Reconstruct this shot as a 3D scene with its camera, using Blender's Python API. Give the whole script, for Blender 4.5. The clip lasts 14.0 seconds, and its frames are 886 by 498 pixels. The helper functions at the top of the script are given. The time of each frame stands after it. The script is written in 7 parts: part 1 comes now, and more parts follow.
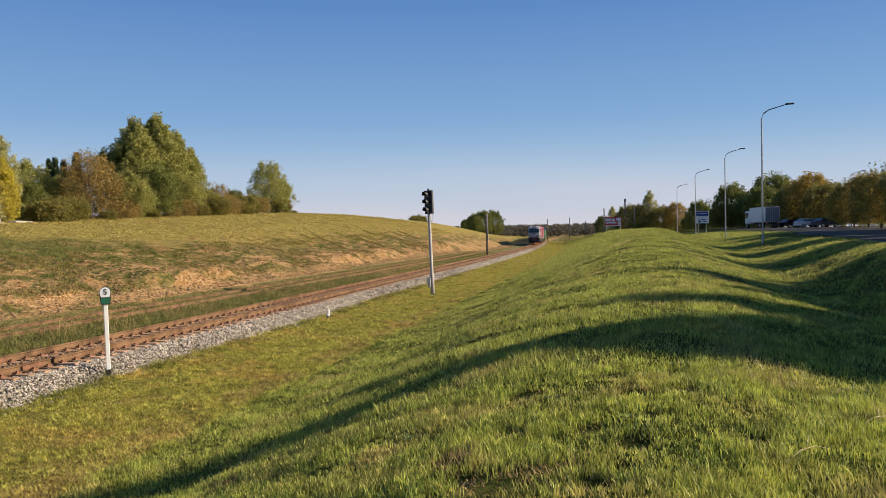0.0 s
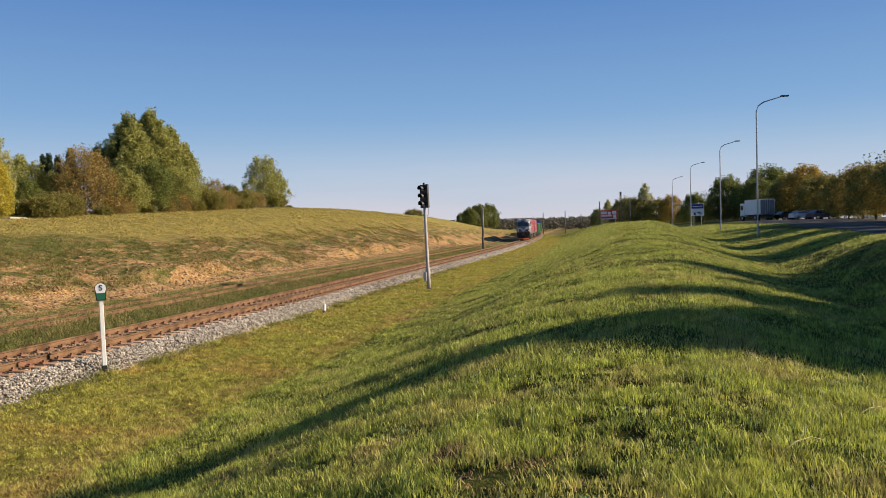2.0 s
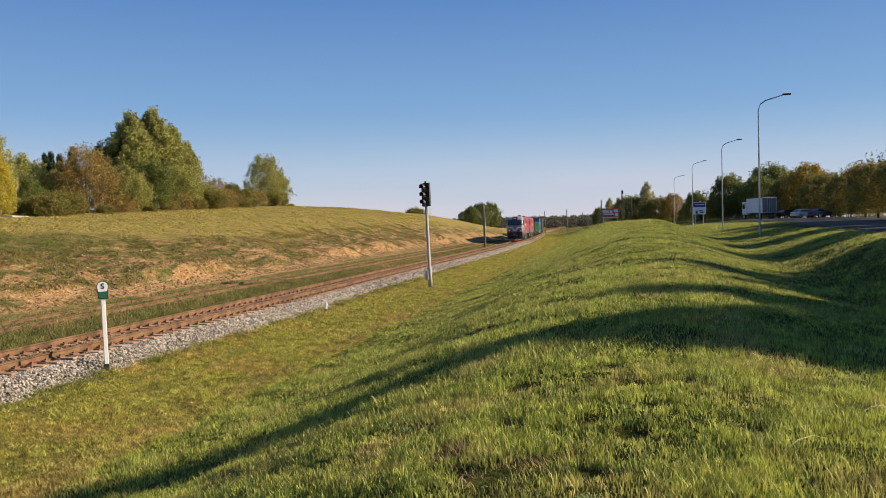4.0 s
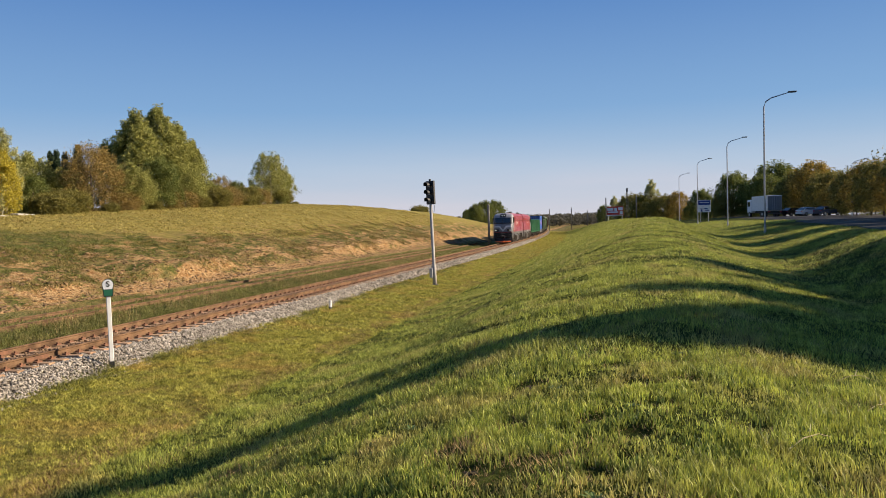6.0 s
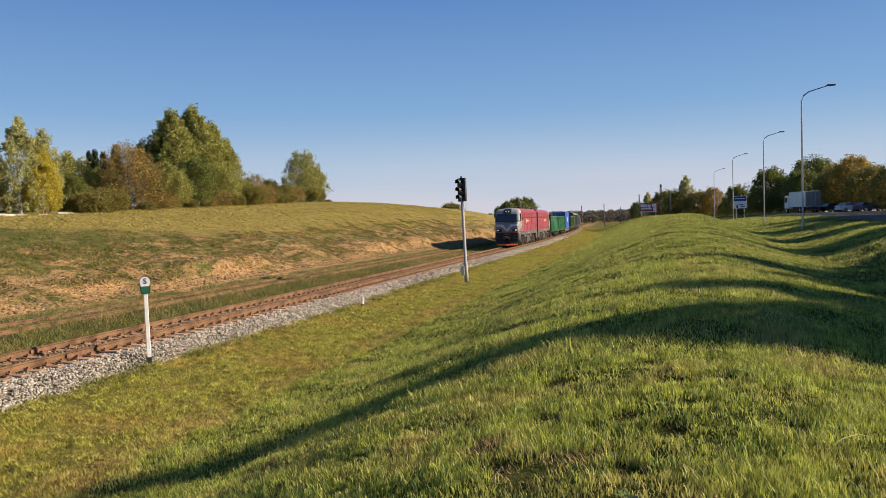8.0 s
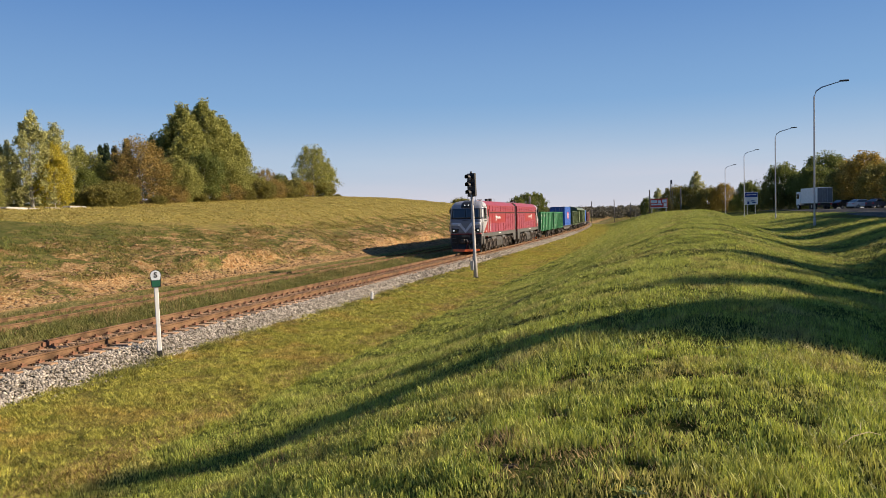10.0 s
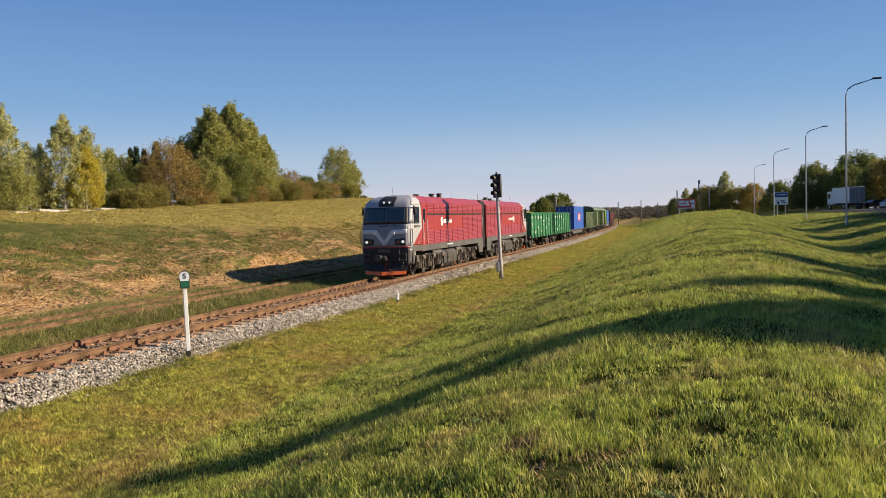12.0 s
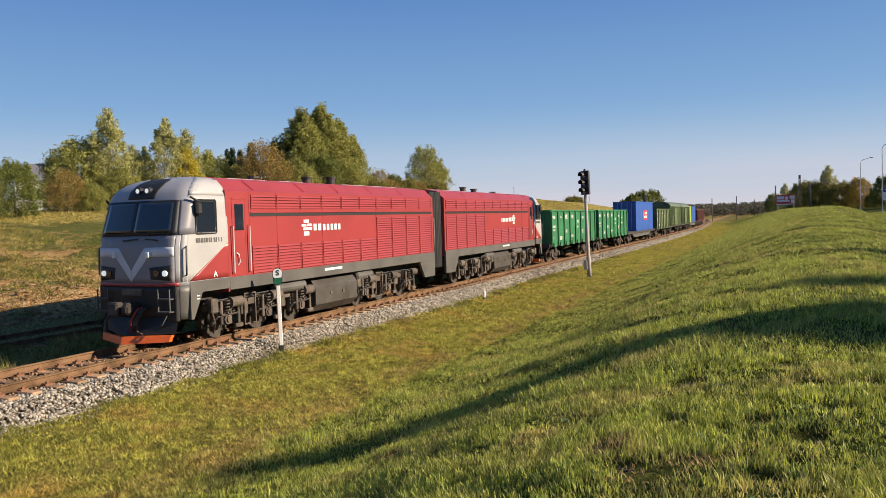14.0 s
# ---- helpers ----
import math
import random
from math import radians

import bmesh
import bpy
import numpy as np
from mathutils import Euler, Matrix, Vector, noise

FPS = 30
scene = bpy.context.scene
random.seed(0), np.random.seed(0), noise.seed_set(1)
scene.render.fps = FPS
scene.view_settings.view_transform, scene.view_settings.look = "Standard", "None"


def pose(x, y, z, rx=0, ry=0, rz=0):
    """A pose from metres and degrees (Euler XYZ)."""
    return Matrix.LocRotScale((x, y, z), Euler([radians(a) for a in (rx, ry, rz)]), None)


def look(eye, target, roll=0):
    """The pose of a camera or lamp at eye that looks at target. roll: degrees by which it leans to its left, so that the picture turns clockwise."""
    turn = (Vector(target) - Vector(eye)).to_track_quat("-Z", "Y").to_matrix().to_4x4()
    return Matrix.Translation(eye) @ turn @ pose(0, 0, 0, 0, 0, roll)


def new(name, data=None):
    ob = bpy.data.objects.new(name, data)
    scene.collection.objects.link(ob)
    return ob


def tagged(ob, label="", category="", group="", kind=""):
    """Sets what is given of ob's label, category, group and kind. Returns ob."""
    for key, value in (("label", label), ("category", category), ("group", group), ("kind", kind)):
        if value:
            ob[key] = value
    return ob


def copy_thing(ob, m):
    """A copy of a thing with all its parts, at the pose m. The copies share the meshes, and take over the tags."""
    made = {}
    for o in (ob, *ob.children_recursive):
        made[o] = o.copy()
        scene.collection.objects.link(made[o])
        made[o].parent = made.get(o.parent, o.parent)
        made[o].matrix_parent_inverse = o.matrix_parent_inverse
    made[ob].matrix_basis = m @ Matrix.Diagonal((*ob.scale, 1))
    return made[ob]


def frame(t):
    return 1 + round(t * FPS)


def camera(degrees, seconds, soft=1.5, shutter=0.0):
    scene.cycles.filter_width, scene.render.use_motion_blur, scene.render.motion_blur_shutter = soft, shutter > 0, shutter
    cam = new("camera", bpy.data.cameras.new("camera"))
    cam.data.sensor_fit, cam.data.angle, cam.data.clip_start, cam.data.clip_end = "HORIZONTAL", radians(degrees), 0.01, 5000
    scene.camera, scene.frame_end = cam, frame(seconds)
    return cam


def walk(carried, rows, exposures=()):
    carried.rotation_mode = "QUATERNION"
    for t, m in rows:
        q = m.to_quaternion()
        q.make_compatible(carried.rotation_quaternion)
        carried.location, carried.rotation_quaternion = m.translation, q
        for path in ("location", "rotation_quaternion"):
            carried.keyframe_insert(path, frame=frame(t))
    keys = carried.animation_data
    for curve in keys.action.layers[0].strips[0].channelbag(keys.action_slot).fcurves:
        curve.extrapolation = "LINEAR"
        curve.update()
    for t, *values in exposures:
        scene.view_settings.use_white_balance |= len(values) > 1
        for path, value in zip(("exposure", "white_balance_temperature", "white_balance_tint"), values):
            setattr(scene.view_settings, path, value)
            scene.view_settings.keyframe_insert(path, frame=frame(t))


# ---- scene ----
# the eye stands on the bank, 3.13 m above the rail heads (z = 0); the main line runs along +y
cam = camera(60.0, 14.0, soft=0.4)
EYE = 3.13
# seconds, pitch, roll, yaw
ROWS = [
    (0.0, -1.169, 1.078, 12.208),
    (0.5, -1.673, 1.304, 11.398),
    (1.0, -1.513, 1.187, 11.674),
    (1.5, -1.603, 1.290, 11.693),
    (2.0, -1.627, 1.388, 11.890),
    (2.5, -1.758, 1.485, 12.085),
    (3.0, -1.625, 1.380, 12.007),
    (5.5, -1.942, 1.384, 12.103),
    (6.0, -1.883, 1.391, 12.341),
    (6.5, -1.937, 1.463, 13.220),
    (7.0, -2.112, 1.411, 14.218),
    (7.5, -2.002, 1.500, 14.567),
    (10.0, -2.376, 1.348, 15.406),
    (10.5, -2.277, 1.331, 15.747),
    (11.0, -2.100, 1.400, 16.000),
    (11.5, -2.191, 1.553, 16.662),
    (12.0, -2.250, 1.493, 17.306),
    (12.5, -2.162, 1.579, 18.588),
    (13.0, -1.877, 1.403, 19.592),
    (13.5, -2.101, 1.568, 21.398),
    (14.0, -2.238, 1.695, 23.761),
]
walk(cam, [(t, pose(0, 0, EYE, 90 + pitch, roll, yaw)) for t, pitch, roll, yaw in ROWS], exposures=[(0.0, 0.85, 6650, 13.5), (14.0, 0.85, 6650, 13.5)])

# ---- light ----
SUN_TO = Vector((0.95, 0.28, 0.0)).normalized()
SUN_EL = 25.0
world = bpy.data.worlds.new("sky")
scene.world = world
world.use_nodes = True
wn = world.node_tree
sky = wn.nodes.new("ShaderNodeTexSky")
sky.sky_type = "NISHITA"
sky.sun_disc = False
sky.sun_elevation = radians(SUN_EL)
sky.sun_rotation = math.atan2(SUN_TO.x, SUN_TO.y)
sky.altitude, sky.air_density, sky.dust_density, sky.ozone_density = 100, 1.0, 0.0, 6.0
wn.nodes["Background"].inputs["Strength"].default_value = 0.068
# a pale haze low over the horizon, with thin wisps
geo = wn.nodes.new("ShaderNodeTexCoord")
sep = wn.nodes.new("ShaderNodeSeparateXYZ")
wn.links.new(geo.outputs["Generated"], sep.inputs[0])
low = wn.nodes.new("ShaderNodeMapRange")
low.interpolation_type = "SMOOTHSTEP"
low.inputs["From Min"].default_value, low.inputs["From Max"].default_value = 0.13, 0.0
low.inputs["To Max"].default_value = 0.5
wn.links.new(sep.outputs["Z"], low.inputs["Value"])
stretch = wn.nodes.new("ShaderNodeMapping")
stretch.inputs["Scale"].default_value = (2.0, 2.0, 16.0)
wn.links.new(geo.outputs["Generated"], stretch.inputs[0])
wisp = wn.nodes.new("ShaderNodeTexNoise")
wisp.inputs["Scale"].default_value, wisp.inputs["Detail"].default_value = 1.6, 5
wn.links.new(stretch.outputs[0], wisp.inputs["Vector"])
wr = wn.nodes.new("ShaderNodeMapRange")
wr.inputs["From Min"].default_value, wr.inputs["From Max"].default_value, wr.inputs["To Min"].default_value = 0.35, 0.65, 0.5
wn.links.new(wisp.outputs["Fac"], wr.inputs["Value"])
mul = wn.nodes.new("ShaderNodeMath")
mul.operation = "MULTIPLY"
wn.links.new(low.outputs[0], mul.inputs[0])
wn.links.new(wr.outputs[0], mul.inputs[1])
mixs = wn.nodes.new("ShaderNodeMix")
mixs.data_type = "RGBA"
mixs.inputs["B"].default_value = (6.0, 5.5, 5.9, 1)
wn.links.new(mul.outputs[0], mixs.inputs["Factor"])
deep = wn.nodes.new("ShaderNodeHueSaturation")
deep.inputs["Saturation"].default_value = 1.03
wn.links.new(sky.outputs[0], deep.inputs["Color"])
clear = wn.nodes.new("ShaderNodeValToRGB")
clear.color_ramp.elements[0].position, clear.color_ramp.elements[0].color = 0.0, (0.50, 0.545, 0.62, 1)
clear.color_ramp.elements[1].position, clear.color_ramp.elements[1].color = 1.0, (0.034, 0.10, 0.27, 1)
for at_, tone in ((0.07, (0.345, 0.49, 0.64, 1)), (0.145, (0.195, 0.365, 0.60, 1)), (0.28, (0.094, 0.228, 0.50, 1))):
    clear.color_ramp.elements.new(at_).color = tone
wn.links.new(sep.outputs["Z"], clear.inputs["Fac"])
lift = wn.nodes.new("ShaderNodeVectorMath")
lift.operation = "SCALE"
lift.inputs["Scale"].default_value = 9.2
wn.links.new(clear.outputs["Color"], lift.inputs[0])
even = wn.nodes.new("ShaderNodeMix")
even.data_type = "RGBA"
even.inputs["Factor"].default_value = 0.95
wn.links.new(deep.outputs[0], even.inputs["A"])
wn.links.new(lift.outputs[0], even.inputs["B"])
wn.links.new(even.outputs["Result"], mixs.inputs["A"])
wn.links.new(mixs.outputs["Result"], wn.nodes["Background"].inputs["Color"])
sun = new("sun", bpy.data.lights.new("sun", "SUN"))
sun.data.energy, sun.data.angle, sun.data.color = 5.0, radians(0.6), (1.0, 0.86, 0.66)
d = Vector((SUN_TO.x, SUN_TO.y, math.tan(radians(SUN_EL))))
sun.matrix_world = look(d * 100, (0, 0, 0))


# ---- materials ----
def mat(name, colour, rough=0.7, metal=0.0, spread=0.15, scale=4.0, fine=40.0, bump=0.0, random_obj=0.0, island=0.0, spec=0.5, second=None, coords="Object"):
    """Base colour varied at two scales, with fine relief; second: a colour for the stains."""
    m = bpy.data.materials.new(name)
    m.use_nodes = True
    nt = m.node_tree
    n, l = nt.nodes, nt.links
    b = n["Principled BSDF"]
    b.inputs["Roughness"].default_value, b.inputs["Metallic"].default_value = rough, metal
    b.inputs["Specular IOR Level"].default_value = spec
    tc = n.new("ShaderNodeTexCoord")
    big, small = n.new("ShaderNodeTexNoise"), n.new("ShaderNodeTexNoise")
    big.inputs["Scale"].default_value, small.inputs["Scale"].default_value = scale, fine
    big.inputs["Detail"].default_value = small.inputs["Detail"].default_value = 5
    for k in (big, small):
        l.new(tc.outputs[coords], k.inputs["Vector"])
    mix = n.new("ShaderNodeMix")
    mix.data_type = "RGBA"
    c2 = second or tuple(c * (1 - 1.8 * spread) for c in colour)
    mix.inputs["A"].default_value, mix.inputs["B"].default_value = (*colour, 1), (*c2, 1)
    ramp = n.new("ShaderNodeMapRange")
    ramp.inputs["From Min"].default_value, ramp.inputs["From Max"].default_value = 0.4, 0.65
    l.new(big.outputs["Fac"], ramp.inputs["Value"])
    l.new(ramp.outputs[0], mix.inputs["Factor"])
    hsv = n.new("ShaderNodeHueSaturation")
    l.new(mix.outputs["Result"], hsv.inputs["Color"])
    val = n.new("ShaderNodeMapRange")
    val.inputs["From Min"].default_value, val.inputs["From Max"].default_value = 0.3, 0.7
    val.inputs["To Min"].default_value, val.inputs["To Max"].default_value = 1 - spread, 1 + spread
    l.new(small.outputs["Fac"], val.inputs["Value"])
    last = val.outputs[0]
    for amount, node, out in ((random_obj, "ShaderNodeObjectInfo", "Random"), (island, "ShaderNodeNewGeometry", "Random Per Island")):
        if amount:
            inf, mr, mul = n.new(node), n.new("ShaderNodeMapRange"), n.new("ShaderNodeMath")
            mr.inputs["To Min"].default_value, mr.inputs["To Max"].default_value = 1 - amount, 1 + amount
            mul.operation = "MULTIPLY"
            l.new(inf.outputs[out], mr.inputs["Value"])
            l.new(mr.outputs[0], mul.inputs[0])
            l.new(last, mul.inputs[1])
            last = mul.outputs[0]
    l.new(last, hsv.inputs["Value"])
    l.new(hsv.outputs[0], b.inputs["Base Color"])
    if bump:
        bm_ = n.new("ShaderNodeBump")
        bm_.inputs["Strength"].default_value, bm_.inputs["Distance"].default_value = bump, 0.02
        l.new(small.outputs["Fac"], bm_.inputs["Height"])
        l.new(bm_.outputs[0], b.inputs["Normal"])
    return m


def glow(name, colour, strength):
    m = bpy.data.materials.new(name)
    m.use_nodes = True
    b = m.node_tree.nodes["Principled BSDF"]
    b.inputs["Base Color"].default_value = (*colour, 1)
    b.inputs["Emission Color"].default_value, b.inputs["Emission Strength"].default_value = (*colour, 1), strength
    return m


def leafy(name, a, b_, translucent=0.35):
    """Leaves: colour by island between a and b_, partly letting light through."""
    m = bpy.data.materials.new(name)
    m.use_nodes = True
    nt = m.node_tree
    n, l = nt.nodes, nt.links
    p = n["Principled BSDF"]
    p.inputs["Roughness"].default_value, p.inputs["Specular IOR Level"].default_value = 0.6, 0.25
    geo, tc, noise_ = n.new("ShaderNodeNewGeometry"), n.new("ShaderNodeTexCoord"), n.new("ShaderNodeTexNoise")
    noise_.inputs["Scale"].default_value, noise_.inputs["Detail"].default_value = 1.3, 3
    l.new(tc.outputs["Object"], noise_.inputs["Vector"])
    add = n.new("ShaderNodeMath")
    add.operation = "ADD"
    l.new(geo.outputs["Random Per Island"], add.inputs[0])
    l.new(noise_.outputs["Fac"], add.inputs[1])
    mr = n.new("ShaderNodeMapRange")
    mr.inputs["From Min"].default_value, mr.inputs["From Max"].default_value = 0.45, 1.15
    l.new(add.outputs[0], mr.inputs["Value"])
    mix = n.new("ShaderNodeMix")
    mix.data_type = "RGBA"
    mix.inputs["A"].default_value, mix.inputs["B"].default_value = (*a, 1), (*b_, 1)
    l.new(mr.outputs[0], mix.inputs["Factor"])
    l.new(mix.outputs["Result"], p.inputs["Base Color"])
    tr, ms = n.new("ShaderNodeBsdfTranslucent"), n.new("ShaderNodeMixShader")
    ms.inputs[0].default_value = translucent
    l.new(mix.outputs["Result"], tr.inputs["Color"])
    l.new(p.outputs[0], ms.inputs[1])
    l.new(tr.outputs[0], ms.inputs[2])
    l.new(ms.outputs[0], n["Material Output"].inputs["Surface"])
    return m


RAIL = mat("rusty_rail", (0.19, 0.112, 0.062), 0.8, 0.0, 0.3, 2, 60, 0.2, spec=0.12)
SLEEPER = mat("old_sleeper", (0.37, 0.235, 0.14), 0.9, 0, 0.25, 3, 50, 0.3, random_obj=0.25, spec=0.12)
CLIP = mat("rusty_clip", (0.20, 0.09, 0.045), 0.8, 0.0, 0.2)
STONE = mat("ballast_stone", (0.335, 0.298, 0.245), 0.9, 0, 0.2, 3, 80, 0.2, island=0.6, spec=0.12)
STONE_RUST = mat("rust_stained_stone", (0.26, 0.165, 0.095), 0.9, 0, 0.2, 3, 80, 0.2, island=0.6, spec=0.12)
BED = mat("ballast_bed", (0.19, 0.155, 0.12), 0.95, 0, 0.4, 8, 30, 0.8, spec=0.12)
RED = mat("red_paint", (0.285, 0.038, 0.038), 0.38, 0, 0.06, 0.8, 30)
GREY = mat("grey_paint", (0.28, 0.28, 0.30), 0.4, 0, 0.06, 0.8, 30)
DARK = mat("dark_grey_frame", (0.085, 0.085, 0.085), 0.6, 0, 0.2, 1.5, 30)
PALE = mat("pale_cream_paint", (0.37, 0.365, 0.36), 0.4, 0, 0.06, 0.8, 30)
BLACK = mat("black_rubber", (0.012, 0.012, 0.013), 0.6, 0, 0.1)
GUNK = mat("oily_running_gear", (0.055, 0.045, 0.038), 0.65, 0.1, 0.35, 3, 30, 0.2)
ORANGE = mat("orange_paint", (0.75, 0.13, 0.02), 0.45, 0, 0.1, 2)
WHITE = mat("white_paint", (0.72, 0.71, 0.68), 0.5, 0, 0.06, 3, 40)
STEEL = mat("galvanised_steel", (0.42, 0.43, 0.44), 0.45, 0.7, 0.1, 3, 40)
WAGON_GREEN = mat("wagon_green_paint", (0.02, 0.165, 0.06), 0.55, 0, 0.15, 1.2, 20)
WAGON_OLIVE = mat("wagon_olive_paint", (0.085, 0.125, 0.045), 0.6, 0, 0.2, 1.2, 20)
WAGON_LIME = mat("wagon_lime_paint", (0.24, 0.36, 0.04), 0.55, 0, 0.15, 1.2, 20)
WAGON_BROWN = mat("wagon_brown_paint", (0.17, 0.05, 0.04), 0.65, 0, 0.2, 1.2, 20)
BLUE = mat("container_blue_paint", (0.014, 0.085, 0.36), 0.45, 0, 0.1, 1.2, 20)
BARK = mat("bark", (0.10, 0.075, 0.055), 0.9, 0, 0.3, 3, 30, 0.5)
BIRCH = mat("birch_bark", (0.45, 0.42, 0.38), 0.8, 0, 0.25, 2, 12, 0.2, second=(0.1, 0.09, 0.08))
ASPHALT = mat("asphalt", (0.085, 0.078, 0.07), 0.9, 0, 0.3, 0.7, 20, 0.5, spec=0.1)
WOODPOLE = mat("weathered_pole", (0.20, 0.17, 0.14), 0.85, 0, 0.2, 2, 20)

# ---- the ground ----
TRACK_X, BEND_Y, BEND_K = -15.45, 80.0, 2.1e-4


def track_x(y):
    """Centre line of the main track: straight, then a long left bend."""
    return TRACK_X - BEND_K * max(0.0, y - BEND_Y) ** 2


# the road's near edge, which draws away from the line: places along it, across, and heights
ROAD_Y = [-60, 20, 32, 45, 75, 100, 130, 160, 320]
ROAD_EDGE = [9.3, 9.3, 10.4, 12.5, 16.0, 18.6, 21.0, 22.5, 28.0]
ROAD_Z = [2.35, 2.38, 2.42, 2.48, 2.62, 2.72, 2.85, 2.95, 2.6]
# hollows trodden into the bank, the last two far dips: x, y, radius, depth
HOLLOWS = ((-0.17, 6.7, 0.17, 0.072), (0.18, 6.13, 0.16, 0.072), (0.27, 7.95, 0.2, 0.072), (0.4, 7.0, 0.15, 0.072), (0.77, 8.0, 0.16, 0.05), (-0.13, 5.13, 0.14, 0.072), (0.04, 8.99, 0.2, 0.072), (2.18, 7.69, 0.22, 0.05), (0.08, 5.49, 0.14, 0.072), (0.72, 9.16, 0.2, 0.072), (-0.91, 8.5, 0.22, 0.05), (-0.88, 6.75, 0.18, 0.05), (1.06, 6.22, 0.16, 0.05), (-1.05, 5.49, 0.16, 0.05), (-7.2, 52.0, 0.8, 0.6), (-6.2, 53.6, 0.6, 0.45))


def value_noise(x, y, size, seed):
    """Smooth noise from -1 to 1 over a lattice of that size in metres."""
    px, py = x / size + 17.3 * seed, y / size - 9.1 * seed
    ix, iy = np.floor(px), np.floor(py)
    fx, fy = px - ix, py - iy
    fx, fy = fx * fx * (3 - 2 * fx), fy * fy * (3 - 2 * fy)

    def at_corner(a, b):
        h = np.sin(a * 127.1 + b * 311.7 + seed * 74.7) * 43758.5453
        return 2 * (h - np.floor(h)) - 1

    return (at_corner(ix, iy) * (1 - fx) + at_corner(ix + 1, iy) * fx) * (1 - fy) + (at_corner(ix, iy + 1) * (1 - fx) + at_corner(ix + 1, iy + 1) * fx) * fy


def lerp1(v, xs, ys):
    return float(np.interp(v, xs, ys))


def lerp(v, xs, zs):
    return np.interp(v, xs, zs)


def ground_z(x, y):
    """Height of the ground over the rail heads, for arrays of x and y."""
    x, y = np.asarray(x, float), np.asarray(y, float)
    tx = TRACK_X - BEND_K * np.maximum(0.0, y - BEND_Y) ** 2
    bend = tx - TRACK_X
    crest_x = lerp(y, [-30, 0, 15, 65, 120, 160, 200, 250, 320], [0.0, 0.5, 0.8, 3.5, 3.2, 2.8, 1.5, -2.0, -8.0])
    crest_z = lerp(y, [-30, 0, 10, 20, 40, 65, 85, 120, 200, 250, 320], [1.4, 1.5, 1.55, 1.9, 2.7, 3.25, 3.15, 3.2, 3.15, 2.5, 1.0])
    hill_z = lerp(y, [-60, 20, 56, 90, 126, 195, 260, 320], [3.2, 3.75, 4.4, 5.6, 6.75, 6.4, 4.6, 2.6])
    road_z = lerp(y, ROAD_Y, ROAD_Z)
    road_x = lerp(y, ROAD_Y, ROAD_EDGE)
    out = 0.0
    left0 = x - bend
    for dx in (-0.8, -0.4, 0.0, 0.4, 0.8):
        u = x + dx
        left = u - bend
        z = np.zeros_like(x)
        # left of the main line: siding, clay cut, meadow
        knots = [-400.0, -60.0, -45.0, -38.0, -32.0, -27.0, -24.3, -23.0, -18.6, -17.9]
        hs = [hill_z + 1.5, hill_z + 0.7, hill_z, hill_z * 0.80, hill_z * 0.50, hill_z * 0.24, hill_z * 0.08 + 0.1, -0.15 + 0 * x, -0.35 + 0 * x, -0.45 + 0 * x]
        for k in range(len(knots) - 1):
            f = np.clip((left - knots[k]) / (knots[k + 1] - knots[k]), 0, 1)
            z = np.where((left >= knots[k]) & (left < knots[k + 1]), hs[k] * (1 - f) + hs[k + 1] * f, z)
        z = np.where(left < knots[0], hs[0], z)
        z = np.where((left >= -17.9) & (left < -13.3), -0.5, z)
        # the grass strip, the swale, the bank, the ditch and the road
        sx = -8.0 + bend
        rk = [(-13.3 + bend, -0.62 + 0 * x), (sx, -0.85 + 0 * x), (sx + 2.5, -0.85 + 0.22 * (crest_z + 0.85)), (crest_x - 3.0, -0.85 + 0.78 * (crest_z + 0.85)),
              (crest_x - 1.2, crest_z - 0.12), (crest_x, crest_z), (crest_x + 1.2, crest_z - 0.1), (crest_x + 4.2, crest_z * 0.6 - 0.12), (crest_x + 5.4, crest_z * 0.6 - 0.12),
              (road_x - 1.0, road_z - 0.08), (road_x, road_z), (road_x + 300, road_z + 1.0)]
        for k in range(len(rk) - 1):
            (x0, z0), (x1, z1) = rk[k], rk[k + 1]
            f = np.clip((u - x0) / (x1 - x0), 0, 1)
            z = np.where((u >= x0) & (u < x1), z0 * (1 - f) + z1 * f, z)
        out = out + z / 5
    bumps = 0.03 * np.sin(x * 1.3 + 0.7 * np.sin(y * 0.9)) * np.sin(y * 1.1 + 0.5 * x) + 0.018 * np.sin(2.9 * x + y) * np.sin(2.3 * y - x)
    flat = np.clip((np.abs(x - (TRACK_X + bend) + 1.5) - 6.0) / 3.0, 0, 1) * np.clip((10.0 - x) / 3.0, 0, 1)
    # broken clods of the clay cutting
    cut = np.clip((-left0 - 23.6) / 1.5, 0, 1) * np.clip((left0 + 37.0) / 5.0, 0, 1)
    rough = 0.16 * value_noise(x, y, 2.6, 1) + 0.12 * value_noise(x, y, 1.1, 2) + 0.075 * value_noise(x, y, 0.5, 3)
    out = out + cut * rough
    # the broken face at the foot of the cut, higher in some stretches than in others
    face = np.clip(0.45 + 0.7 * np.sin(0.17 * y + 0.6) + 0.5 * np.sin(0.43 * y + 2.0), 0.05, 1.1) * np.clip((150 - y) / 30.0, 0, 1)
    toe = -left0 - 24.9 - 0.5 * value_noise(x, y, 2.0, 4)
    out = out + 0.75 * face * (1 / (1 + np.exp(-np.clip(toe / 0.16, -30, 30))) - np.clip((-left0 - 23.4) / 7.0, 0, 1)) * np.clip((-left0 - 23.2) / 0.8, 0, 1)
    # tussocks of the hill and of the mown strip
    hill = np.clip((-left0 - 33.0) / 5.0, 0, 1) * np.clip((left0 + 75.0) / 10.0, 0, 1)
